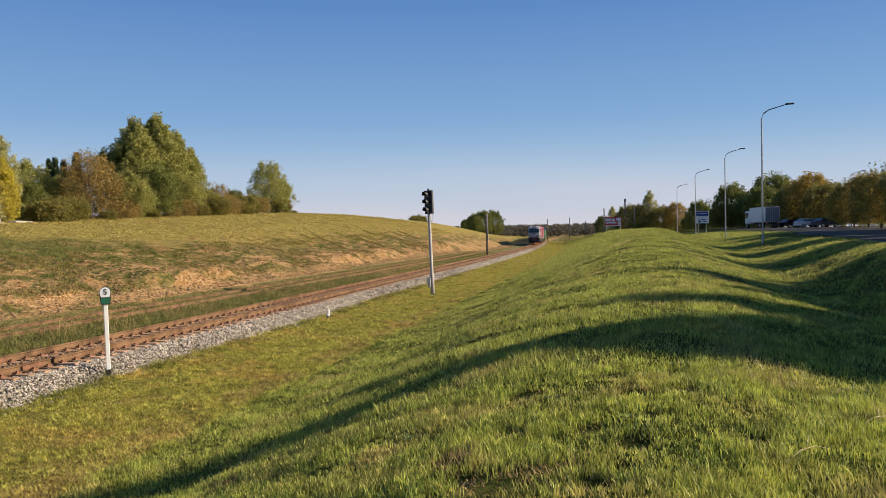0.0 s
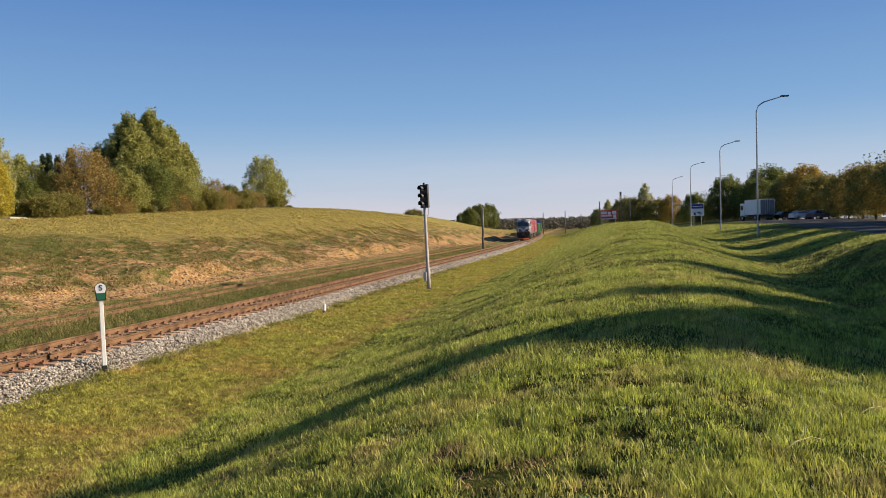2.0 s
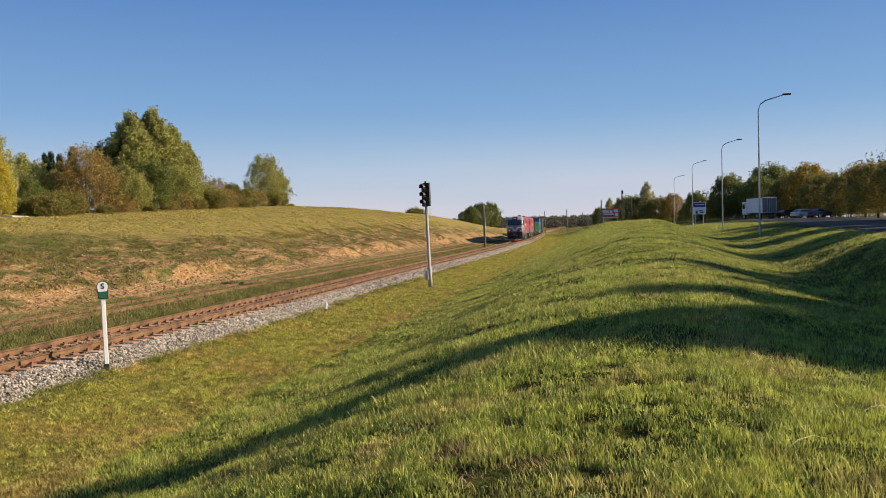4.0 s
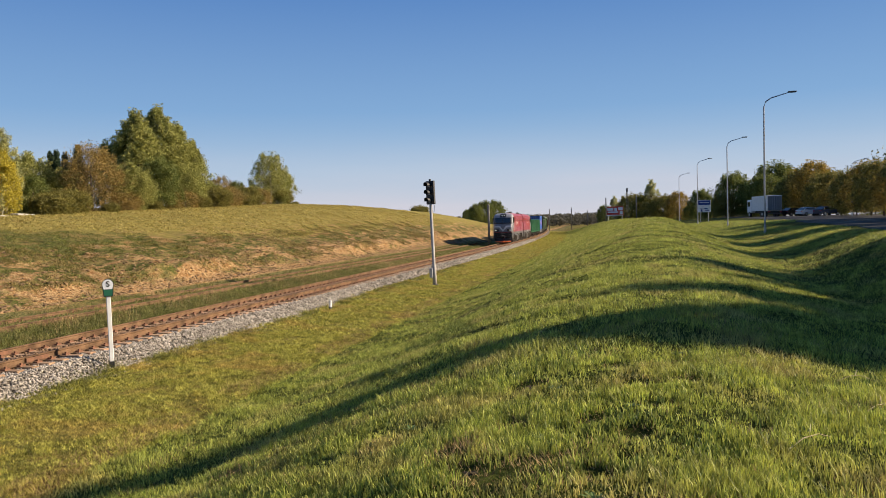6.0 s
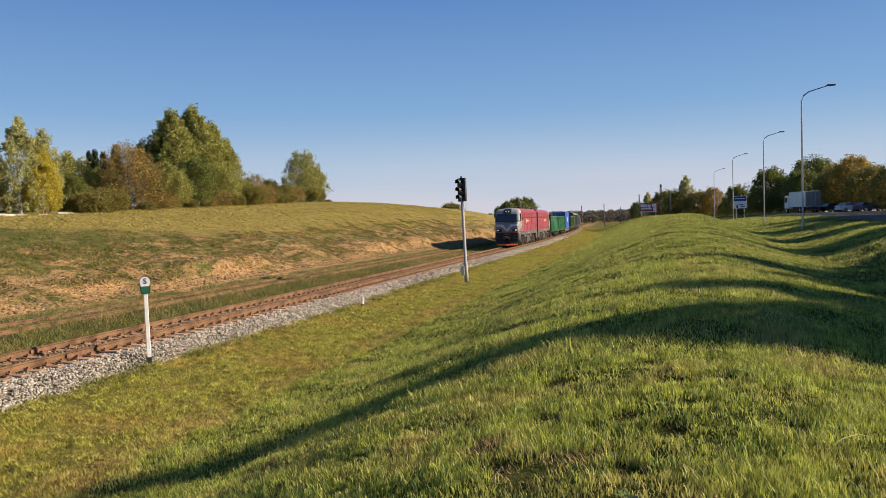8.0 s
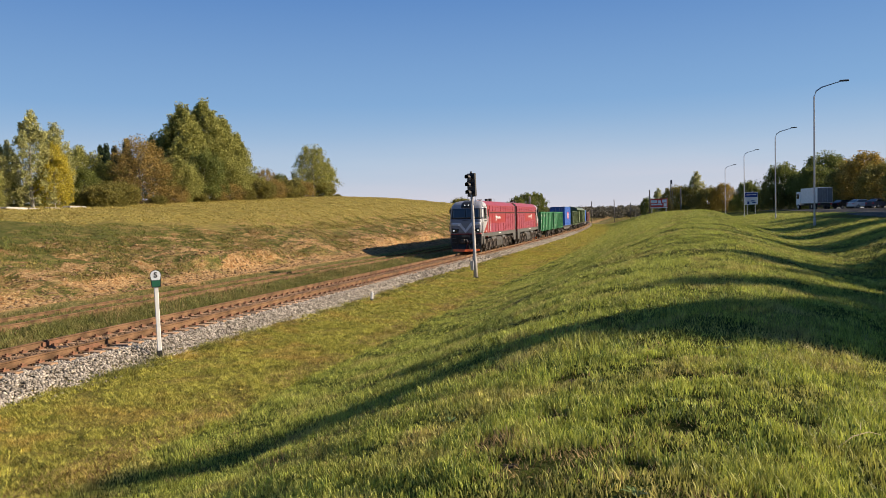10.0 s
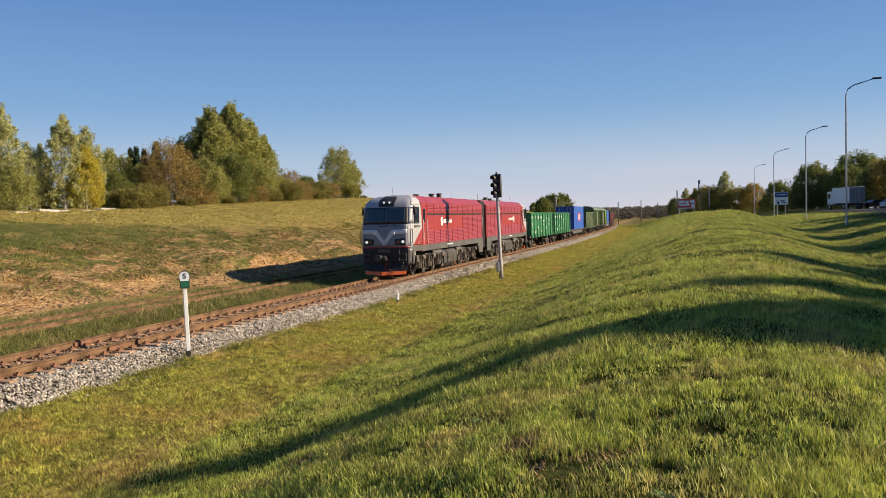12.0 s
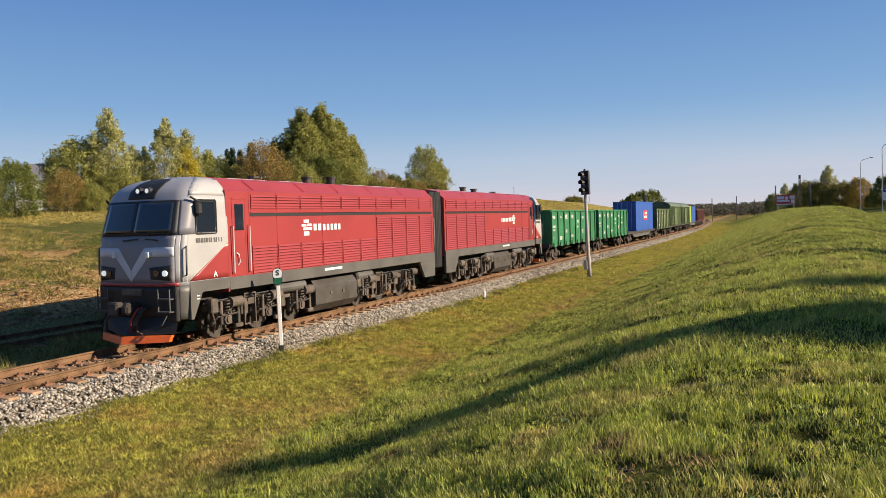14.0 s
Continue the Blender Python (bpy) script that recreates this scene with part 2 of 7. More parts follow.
    out = out + 0.07 * hill * value_noise(x, y, 1.4, 5)
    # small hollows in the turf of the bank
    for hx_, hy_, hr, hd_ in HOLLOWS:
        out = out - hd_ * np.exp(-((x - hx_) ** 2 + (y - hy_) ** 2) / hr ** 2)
    far = np.clip((y - 300) / 250.0, 0, 1)
    return (out + bumps * flat) * (1 - far) + far * 1.0


def gz(x, y):
    return float(ground_z(np.array([x]), np.array([y]))[0])


def mesh_of(name, verts, faces, material, smooth=False):
    me = bpy.data.meshes.new(name)
    me.from_pydata([tuple(v) for v in verts], [], [tuple(f) for f in faces])
    me.materials.append(material)
    if smooth:
        me.polygons.foreach_set("use_smooth", [True] * len(me.polygons))
    me.update()
    return me


def fast_mesh(name, verts, polys, material, smooth=False):
    """verts (n, 3), polys (m, k): all faces with k corners."""
    verts, polys = np.asarray(verts, np.float32), np.asarray(polys, np.int32)
    k = polys.shape[1]
    me = bpy.data.meshes.new(name)
    me.vertices.add(len(verts))
    me.vertices.foreach_set("co", verts.ravel())
    me.loops.add(polys.size)
    me.loops.foreach_set("vertex_index", polys.ravel())
    me.polygons.add(len(polys))
    me.polygons.foreach_set("loop_start", np.arange(0, polys.size, k, dtype=np.int32))
    if smooth:
        me.polygons.foreach_set("use_smooth", np.ones(len(polys), bool))
    me.materials.append(material)
    me.update(calc_edges=True)
    return me


def ground_material():
    m = bpy.data.materials.new("meadow_ground")
    m.use_nodes = True
    nt = m.node_tree
    n, l = nt.nodes, nt.links
    b = n["Principled BSDF"]
    b.inputs["Roughness"].default_value, b.inputs["Specular IOR Level"].default_value = 0.9, 0.03
    tc, sep = n.new("ShaderNodeTexCoord"), n.new("ShaderNodeSeparateXYZ")
    l.new(tc.outputs["Object"], sep.inputs[0])

    def noise_tex(scale, detail=6, rough=0.6, stretch=None):
        t = n.new("ShaderNodeTexNoise")
        t.inputs["Scale"].default_value, t.inputs["Detail"].default_value, t.inputs["Roughness"].default_value = scale, detail, rough
        if stretch:
            mp = n.new("ShaderNodeMapping")
            mp.inputs["Scale"].default_value = stretch
            l.new(tc.outputs["Object"], mp.inputs[0])
            l.new(mp.outputs[0], t.inputs["Vector"])
        else:
            l.new(tc.outputs["Object"], t.inputs["Vector"])
        return t.outputs["Fac"]

    def step(value, a, b_):
        r = n.new("ShaderNodeMapRange")
        r.interpolation_type = "SMOOTHSTEP"
        r.inputs["From Min"].default_value, r.inputs["From Max"].default_value = a, b_
        l.new(value, r.inputs["Value"])
        return r.outputs[0]

    def op(kind, a, b_):
        q = n.new("ShaderNodeMath")
        q.operation = kind
        for i, v in enumerate((a, b_)):
            if isinstance(v, float):
                q.inputs[i].default_value = v
            else:
                l.new(v, q.inputs[i])
        return q.outputs[0]

    def blend(fac, a, b_):
        q = n.new("ShaderNodeMix")
        q.data_type = "RGBA"
        l.new(fac, q.inputs["Factor"])
        for key, v in (("A", a), ("B", b_)):
            if isinstance(v, tuple):
                q.inputs[key].default_value = (*v, 1)
            else:
                l.new(v, q.inputs[key])
        return q.outputs["Result"]

    wob = op("MULTIPLY", op("SUBTRACT", noise_tex(0.25, 4), 0.5), 9.0)
    x = op("ADD", sep.outputs["X"], wob)
    fine, mid, big = noise_tex(14), noise_tex(2.2), noise_tex(0.35)
    fresh = blend(step(mid, 0.35, 0.7), (0.035, 0.045, 0.009), (0.085, 0.10, 0.018))
    dry = blend(step(mid, 0.35, 0.7), (0.12, 0.11, 0.026), (0.26, 0.20, 0.055))
    meadow = blend(step(mid, 0.35, 0.65), (0.30, 0.235, 0.07), (0.18, 0.155, 0.042))
    clay = blend(step(noise_tex(3.5, 6, 0.7), 0.4, 0.6), (0.26, 0.135, 0.053), (0.40, 0.27, 0.13))
    # strip beside the line: drier; the bank: fresh green
    edge = op("ADD", sep.outputs["X"], op("MULTIPLY", op("SUBTRACT", noise_tex(0.6, 5), 0.5), 1.6))
    col = blend(step(edge, -8.9, -8.2), dry, fresh)
    rust = op("MULTIPLY", op("MULTIPLY", step(edge, -9.4, -8.9), step(edge, -8.2, -8.6)), step(noise_tex(0.8, 5), 0.42, 0.55))
    col = blend(rust, col, (0.13, 0.075, 0.03))
    straw = step(noise_tex(0.9, 5), 0.56, 0.7)
    col = blend(op("MULTIPLY", straw, 0.6), col, (0.20, 0.14, 0.05))
    left = step(sep.outputs["X"], -18.0, -19.5)
    weedy = blend(step(fine, 0.4, 0.6), (0.10, 0.11, 0.03), (0.20, 0.16, 0.07))
    col = blend(left, col, weedy)
    # weathered cut: clay scars between turf
    cut = op("MULTIPLY", step(x, -23.0, -24.5), step(x, -40.0, -30.0))
    scar = op("MULTIPLY", step(noise_tex(0.55, 7, 0.65, (1.6, 0.6, 1.0)), 0.525, 0.57), cut)
    turf = blend(step(noise_tex(1.3, 6, 0.7), 0.42, 0.58), (0.075, 0.085, 0.02), (0.22, 0.165, 0.06))
    turf = blend(op("MULTIPLY", step(noise_tex(2.4, 7, 0.75, (1.0, 0.7, 1.0)), 0.53, 0.6), 0.85), turf, (0.05, 0.042, 0.018))
    lush = op("MULTIPLY", op("MULTIPLY", step(x, -28.0, -31.0), step(sep.outputs["Y"], 47.0, 38.0)), op("MULTIPLY", step(sep.outputs["Y"], 25.0, 31.0), step(noise_tex(0.3, 5, 0.65), 0.4, 0.5)))
    turf = blend(op("MULTIPLY", lush, 0.75), turf, (0.075, 0.09, 0.024))
    col = blend(step(x, -22.5, -24.5), col, turf)
    col = blend(op("MULTIPLY", step(x, -29.5, -34.0), step(op("SUBTRACT", x, op("MULTIPLY", sep.outputs["Y"], 0.3)), -50.0, -53.0)), col, meadow)
    col = blend(scar, col, clay)
    foot = op("MULTIPLY", step(sep.outputs["X"], -23.0, -23.5), step(x, -28.5, -26.0))
    foot = op("MULTIPLY", foot, step(noise_tex(0.5, 4, 0.6, (1.0, 0.4, 1.0)), 0.41, 0.52))
    col = blend(foot, col, clay)
    v = n.new("ShaderNodeHueSaturation")
    r = n.new("ShaderNodeMapRange")
    r.inputs["From Min"].default_value, r.inputs["From Max"].default_value = 0.25, 0.75
    r.inputs["To Min"].default_value, r.inputs["To Max"].default_value = 0.35, 1.6
    l.new(fine, r.inputs["Value"])
    l.new(r.outputs[0], v.inputs["Value"])
    l.new(col, v.inputs["Color"])
    l.new(v.outputs[0], b.inputs["Base Color"])
    bp = n.new("ShaderNodeBump")
    bp.inputs["Strength"].default_value, bp.inputs["Distance"].default_value = 0.8, 0.12
    l.new(op("ADD", fine, mid), bp.inputs["Height"])
    l.new(bp.outputs[0], b.inputs["Normal"])
    return m


GROUND = ground_material()


def ground():
    xs = np.unique(np.concatenate([np.linspace(-700, -80, 32), np.arange(-80, -40, 1.0), np.arange(-40, 14, 0.4), np.arange(-36, -22.5, 0.2), np.arange(-3, 4, 0.14), np.arange(14, 60, 2.0), np.linspace(60, 900, 30)]))
    ys = np.unique(np.concatenate([np.linspace(-80, -6, 16), np.arange(-6, 4, 0.5), np.arange(4, 11, 0.14), np.arange(11, 90, 0.35), np.arange(90, 120, 1.0), np.arange(120, 330, 3.0), np.geomspace(330, 4000, 24)]))
    X, Y = np.meshgrid(xs, ys)
    Z = ground_z(X.ravel(), Y.ravel())
    n = len(xs)
    i = (np.arange(len(ys) - 1)[:, None] * n + np.arange(n - 1)[None]).ravel()
    me = fast_mesh("ground", np.c_[X.ravel(), Y.ravel(), Z], np.c_[i, i + 1, i + n + 1, i + n], GROUND, True)
    return tagged(new("ground", me), "grassy meadow ground with a clay railway cutting", "ground", kind="structure")


ground()


# ---- building helpers ----
def box(bm, x0, x1, y0, y1, z0, z1, bevel=0.0):
    vs = [bm.verts.new(p) for p in ((x0, y0, z0), (x1, y0, z0), (x1, y1, z0), (x0, y1, z0), (x0, y0, z1), (x1, y0, z1), (x1, y1, z1), (x0, y1, z1))]
    fs = [bm.faces.new([vs[i] for i in q]) for q in ((0, 3, 2, 1), (4, 5, 6, 7), (0, 1, 5, 4), (1, 2, 6, 5), (2, 3, 7, 6), (3, 0, 4, 7))]
    if bevel:
        es = list({e for f in fs for e in f.edges})
        bmesh.ops.bevel(bm, geom=es, offset=bevel, segments=1, affect="EDGES", profile=0.5)
    return vs


def tube(bm, points, radii, sides=8, cap=True):
    """A tapered tube through points."""
    rings = []
    for i, p in enumerate(points):
        p = Vector(p)
        a, b = Vector(points[max(i - 1, 0)]), Vector(points[min(i + 1, len(points) - 1)])
        t = (b - a).normalized()
        u = t.orthogonal().normalized() if abs(t.z) > 0.99 else t.cross(Vector((0, 0, 1))).normalized()
        w = t.cross(u)
        r = radii[i] if isinstance(radii, (list, tuple)) else radii
        rings.append([bm.verts.new(p + r * (math.cos(2 * math.pi * k / sides) * u + math.sin(2 * math.pi * k / sides) * w)) for k in range(sides)])
    for r0, r1 in zip(rings, rings[1:]):
        for k in range(sides):
            bm.faces.new((r0[k], r0[(k + 1) % sides], r1[(k + 1) % sides], r1[k]))
    if cap:
        bm.faces.new(rings[0][::-1])
        bm.faces.new(rings[-1])


def prism(bm, outline, y0, y1):
    """An outline of (x, z) pushed from y0 to y1."""
    a = [bm.verts.new((x, y0, z)) for x, z in outline]
    b = [bm.verts.new((x, y1, z)) for x, z in outline]
    n = len(outline)
    bm.faces.new(a[::-1])
    bm.faces.new(b)
    for i in range(n):
        bm.faces.new((a[i], a[(i + 1) % n], b[(i + 1) % n], b[i]))


def disc(bm, c, axis, r, depth, sides=16):
    """A drum round c along axis."""
    c, axis = Vector(c), Vector(axis).normalized()
    tube(bm, [c - axis * depth / 2, c + axis * depth / 2], r, sides)


def part(name, bm, material, parent=None, label="", smooth=False):
    """Links a bmesh as one mesh object under a thing or a part."""
    bmesh.ops.recalc_face_normals(bm, faces=bm.faces)
    me = bpy.data.meshes.new(name)
    bm.to_mesh(me)
    bm.free()
    me.materials.append(material)
    if smooth:
        me.polygons.foreach_set("use_smooth", [True] * len(me.polygons))
    ob = new(name, me)
    if parent is not None:
        ob.parent = parent
    return tagged(ob, label) if label else ob


def thing(name, m, label, category, group=""):
    ob = new(name)
    ob.matrix_basis = m
    return tagged(ob, label, category, group)


# ---- the railway ----
def rail_mesh(bm, off, y0, y1, x_at, z=0.0):
    prof = [(-0.036, 0), (0.036, 0), (0.036, -0.035), (0.009, -0.05), (0.009, -0.15), (0.066, -0.165), (0.066, -0.18), (-0.066, -0.18), (-0.066, -0.165), (-0.009, -0.15), (-0.009, -0.05), (-0.036, -0.035)]
    ys = [y0]
    while ys[-1] < y1:
        ys.append(min(y1, ys[-1] + 6.0))
    rings = [[bm.verts.new((x_at(y) + off + px, y, z + pz)) for px, pz in prof] for y in ys]
    n = len(prof)
    for a, b in zip(rings, rings[1:]):
        for i in range(n):
            bm.faces.new((a[i], a[(i + 1) % n], b[(i + 1) % n], b[i]))


def bed(name, x_at, half, toe, z_top, z_toe, y0, y1, label):
    bm = bmesh.new()
    ys = np.arange(y0, y1, 2.0)
    prof = [(-toe, z_toe), (-half, z_top), (half, z_top), (toe, z_toe)]
    rings = [[bm.verts.new((x_at(y) + px + (0.12 * math.sin(y * 1.7) if abs(px) == toe else 0), y, pz)) for px, pz in prof] for y in ys]
    for a, b in zip(rings, rings[1:]):
        for i in range(3):
            bm.faces.new((a[i], a[i + 1], b[i + 1], b[i]))
    return tagged(part(name, bm, BED), label, "ballast", kind="structure")


Y_END = 330.0
bed("ballast_bed", track_x, 1.55, 2.25, -0.275, -0.78, -40, Y_END, "grey crushed stone railway ballast")
track = tagged(new("railway_track"), "rusty steel railway track on sleepers", "railway track", kind="structure")
for off in (-0.797, 0.797):
    bm = bmesh.new()
    rail_mesh(bm, off, -40, Y_END, track_x)
    part("rail", bm, RAIL, track, "rusty brown steel rail")


# ---- trees ----
def tree_mesh(seed, height, spread, base, leaf, count, mat_leaf, mat_bark, lean=0.0, shape="round", thin=0.0):
    """Trunk and limbs in one mesh, the crown's many leaves in another. thin: how many of the outer sprays are bare."""
    rnd = random.Random(seed)
    rs = np.random.RandomState(seed)

    def reach_at(f):
        q = np.clip((f - base) / (1.0 - base), 0, 1)
        if shape == "cone":
            return spread * (1.03 - q)
        if shape == "column":
            return spread * (0.5 + 0.5 * np.sin(math.pi * np.clip(q * 0.9 + 0.05, 0, 1)))
        if shape == "tall":
            return spread * np.interp(q, [0, 0.08, 0.3, 0.55, 0.8, 0.93, 1.0], [0.75, 0.95, 1.0, 0.85, 0.55, 0.3, 0.08])
        return spread * np.interp(q, [0, 0.1, 0.35, 0.6, 0.85, 0.95, 1.0], [0.7, 0.9, 1.0, 0.95, 0.68, 0.42, 0.12])

    bm = bmesh.new()
    trunk = [Vector((lean * height * f * f + 0.15 * math.sin(3 * f + seed), 0.15 * math.cos(4 * f + seed), height * f)) for f in (0, 0.15, 0.35, 0.6, 0.85, 0.97)]
    r0 = 0.016 * height
    tube(bm, trunk, [r0 * 1.25, r0, r0 * 0.8, r0 * 0.5, r0 * 0.25, 0.02], 7)
    centres, sizes = [], []
    limbs = 34
    for k in range(limbs):
        f = max(0.06, base) + (0.93 - max(0.06, base)) * (k + rnd.random()) / limbs
        p = trunk[0].lerp(trunk[-1], f * 0.9)
        reach = float(reach_at(min(1, f + 0.06))) * (0.72 + 0.5 * rnd.random())
        a = k * 2.4 + rnd.random()
        rise = {"cone": -0.15, "tall": 0.55, "column": 0.6, "round": 0.3}[shape] * reach
        e = p + Vector((math.cos(a) * reach, math.sin(a) * reach, rise))
        mid = p.lerp(e, 0.5) + Vector((0, 0, 0.08 * reach))
        tube(bm, [p, mid, e], [r0 * 0.4 * (1.1 - f), r0 * 0.22 * (1.1 - f), 0.01], 5, False)
        for g in (0.5, 0.75, 0.95):
            b_ = p.lerp(e, g) + Vector((rnd.uniform(-1, 1), rnd.uniform(-1, 1), rnd.uniform(-0.3, 1))) * 0.22 * reach
            tube(bm, [p.lerp(e, g * 0.85), b_], [0.02, 0.008], 4, False)
            centres.append(b_), sizes.append(0.20 * spread + 0.10 * reach)
        if rnd.random() >= thin:
            centres.append(e), sizes.append(0.22 * spread)
    me_t = bpy.data.meshes.new("trunk")
    bm.to_mesh(me_t)
    bm.free()
    me_t.materials.append(mat_bark)
    # sprays on the limbs, and leaves through the whole envelope
    n1 = int(count * 0.30)
    idx = rs.randint(0, len(centres), n1)
    d = rs.normal(size=(n1, 3))
    d /= np.linalg.norm(d, axis=1)[:, None]
    c1 = np.array([tuple(c) for c in centres])[idx] + d * (np.array(sizes)[idx] * rs.rand(n1) ** 0.5)[:, None] * [1, 1, 0.8]
    n2 = int(count * 0.20)
    f = base + (1 - base) * rs.rand(n2) ** 0.9
    a = rs.rand(n2) * 2 * math.pi
    lump = np.sin(3 * a + 5 * f + seed) + np.sin(5 * a - 17 * f + 2 * seed) + np.sin(23 * f + 2 * a + seed)
    rad = reach_at(f) * (0.30 + 0.62 * rs.rand(n2) ** 0.5) * (0.92 + 0.16 * lump)
    keep = (lump > -1.35 + 1.2 * thin * rs.rand(n2))
    c2 = np.stack([np.cos(a) * rad + lean * height * f * f, np.sin(a) * rad, f * height * 0.97], 1)[keep]
    # uneven tufts that break the outline
    m = 105
    fk, ak = base + (1 - base) * rs.rand(m) ** 0.85, rs.rand(m) * 2 * math.pi
    rk = reach_at(fk) * (0.72 + 0.42 * rs.rand(m))
    ck = np.stack([np.cos(ak) * rk + lean * height * fk * fk, np.sin(ak) * rk, fk * height * (0.96 + 0.06 * rs.rand(m))], 1)
    sk = spread * (0.07 + 0.13 * rs.rand(m))
    n3 = count - n1 - n2
    ik = rs.randint(0, m, n3)
    c3 = ck[ik] + np.clip(rs.normal(size=(n3, 3)), -1.5, 1.5) * sk[ik][:, None] * [0.55, 0.55, 0.9]
    c2 = np.concatenate([c2, c3])
    c = np.concatenate([c1, c2])
    c[:, 2] = np.maximum(c[:, 2], 0.1)
    n = len(c)
    u = rs.normal(size=(n, 3))
    u /= np.linalg.norm(u, axis=1)[:, None]
    w = np.cross(u, rs.normal(size=(n, 3)))
    w /= np.linalg.norm(w, axis=1)[:, None]
    s = leaf * (0.6 + 0.8 * rs.rand(n, 1))
    V = np.stack([c - u * s * 0.7 - w * s * 0.5, c - u * s * 0.7 + w * s * 0.5, c + u * s], 1).reshape(-1, 3)
    me_c = fast_mesh("crown", V, np.arange(len(V)).reshape(-1, 3), mat_leaf)
    return me_t, me_c


LEAF_GREEN = leafy("green_leaves", (0.05, 0.075, 0.018), (0.20, 0.22, 0.05), 0.38)
LEAF_OLIVE = leafy("olive_leaves", (0.09, 0.105, 0.025), (0.38, 0.37, 0.10), 0.35)
LEAF_BIRCH = leafy("birch_leaves", (0.16, 0.175, 0.06), (0.52, 0.50, 0.20), 0.42)
LEAF_YELLOW = leafy("yellow_leaves", (0.24, 0.215, 0.035), (0.58, 0.48, 0.06), 0.4)
LEAF_RUST = leafy("rusty_leaves", (0.13, 0.095, 0.03), (0.36, 0.25, 0.07), 0.35)
LEAF_AMBER = leafy("amber_leaves", (0.10, 0.085, 0.02), (0.42, 0.29, 0.06), 0.45)
LEAF_DARK = leafy("dark_needles", (0.015, 0.032, 0.014), (0.04, 0.065, 0.025), 0.1)
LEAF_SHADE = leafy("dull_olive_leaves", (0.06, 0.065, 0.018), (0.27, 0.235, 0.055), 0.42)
KINDS = {}


def tree(kind, x, y, height, turn, label, group=""):
    """kind: mesh pair by name; height sets the size."""
    spec = {
        "birch": (11, 12.0, 2.5, 0.05, 0.125, 17000, LEAF_BIRCH, BIRCH, 0.02, "tall", 0.5),
        "poplar": (23, 12.0, 3.1, 0.02, 0.14, 30000, LEAF_OLIVE, BARK, 0.0, "tall", 0.1),
        "oak": (37, 10.0, 4.6, 0.02, 0.161, 23000, LEAF_OLIVE, BARK, 0.0, "round", 0.1),
        "maple": (41, 9.0, 4.0, 0.02, 0.125, 14000, LEAF_RUST, BARK, 0.0, "round", 0.6),
        "ash": (53, 10.0, 4.4, 0.05, 0.166, 22000, LEAF_GREEN, BARK, 0.0, "round", 0.25),
        "golden": (61, 10.0, 2.6, 0.02, 0.13, 20000, LEAF_YELLOW, BIRCH, 0.0, "tall", 0.2),
        "spruce": (71, 12.0, 2.6, 0.04, 0.192, 18000, LEAF_DARK, BARK, 0.0, "cone", 0.1),
        "bush": (83, 3.0, 2.6, 0.0, 0.120, 14000, LEAF_SHADE, BARK, 0.0, "round", 0.2),
        "thicket": (89, 3.0, 2.4, 0.0, 0.10, 5000, LEAF_RUST, BARK, 0.0, "round", 0.7),
        "alley": (101, 13.0, 3.0, 0.06, 0.202, 22000, LEAF_SHADE, BARK, 0.0, "tall", 0.4),
        "lone": (111, 10.0, 3.6, 0.02, 0.13, 18000, LEAF_OLIVE, BIRCH, 0.0, "round", 0.6),
        "shade": (121, 10.0, 4.8, 0.1, 0.172, 21000, LEAF_SHADE, BARK, 0.0, "round", 0.35),
        "amber": (97, 10.0, 4.6, 0.1, 0.166, 19000, LEAF_AMBER, BARK, 0.0, "round", 0.4),
    }[kind]
    if kind not in KINDS:
        KINDS[kind] = tree_mesh(*spec)
    z = gz(x, y) - 0.1
    ob = thing("bush" if kind in ("bush", "thicket") else "tree", pose(x, y, z, 0, 0, turn), label, "bush" if kind in ("bush", "thicket") else "tree", group)
    ob.scale = [height / spec[1]] * 3
    for nm, me in zip(("trunk", "crown"), KINDS[kind]):
        o = new(nm, me)
        o.parent = ob
    return ob


def street_lamp(x, y, h, turn=0.0):
    ob = thing("street_lamp", pose(x, y, gz(x, y) - 0.05, 0, 0, turn), "tall grey steel street lamp with a curved arm", "street lamp", "street lamps along the road")
    bm = bmesh.new()
    tube(bm, [(0, 0, 0), (0, 0, 0.5), (0, 0, 0.55), (0, 0, h - 0.6), (0.12, 0, h - 0.25), (0.45, 0, h - 0.02), (1.6, 0, h + 0.3)], [0.09, 0.09, 0.06, 0.05, 0.045, 0.04, 0.03], 8)
    part("pole", bm, STEEL, ob)
    bm = bmesh.new()
    box(bm, 1.5, 2.05, -0.12, 0.12, h + 0.27, h + 0.37, 0.03)
    part("lamp_head", bm, DARK, ob, "flat dark lamp head")
    return ob


for lx, ly, top_ in ((10.1, 55.0, 11.05), (12.1, 86.0, 11.2), (12.55, 119.0, 11.5), (13.3, 159.0, 11.7), (31.5, 112.0, 10.2)):
    street_lamp(lx, ly, top_ - gz(lx, ly))


# ---- the train ----
GLASS = mat("dark_tinted_glass", (0.012, 0.018, 0.028), 0.06, 0, 0.05, 1, 10, spec=0.8)
LAMP_GLOW = glow("lit_headlamp", (0.95, 1.0, 0.92), 0.28)
REDDARK = mat("red_paint_recess", (0.30, 0.02, 0.03), 0.5, 0, 0.06, 0.8, 30)
GREYDARK = mat("dark_slate_paint", (0.18, 0.18, 0.20), 0.4, 0, 0.06, 0.8, 30)
GREYLIGHT = mat("light_grey_paint", (0.52, 0.53, 0.57), 0.4, 0, 0.06, 0.8, 30)
GREYSIDE = mat("warm_grey_skirt", (0.10, 0.096, 0.088), 0.5, 0, 0.15, 1.2, 25)
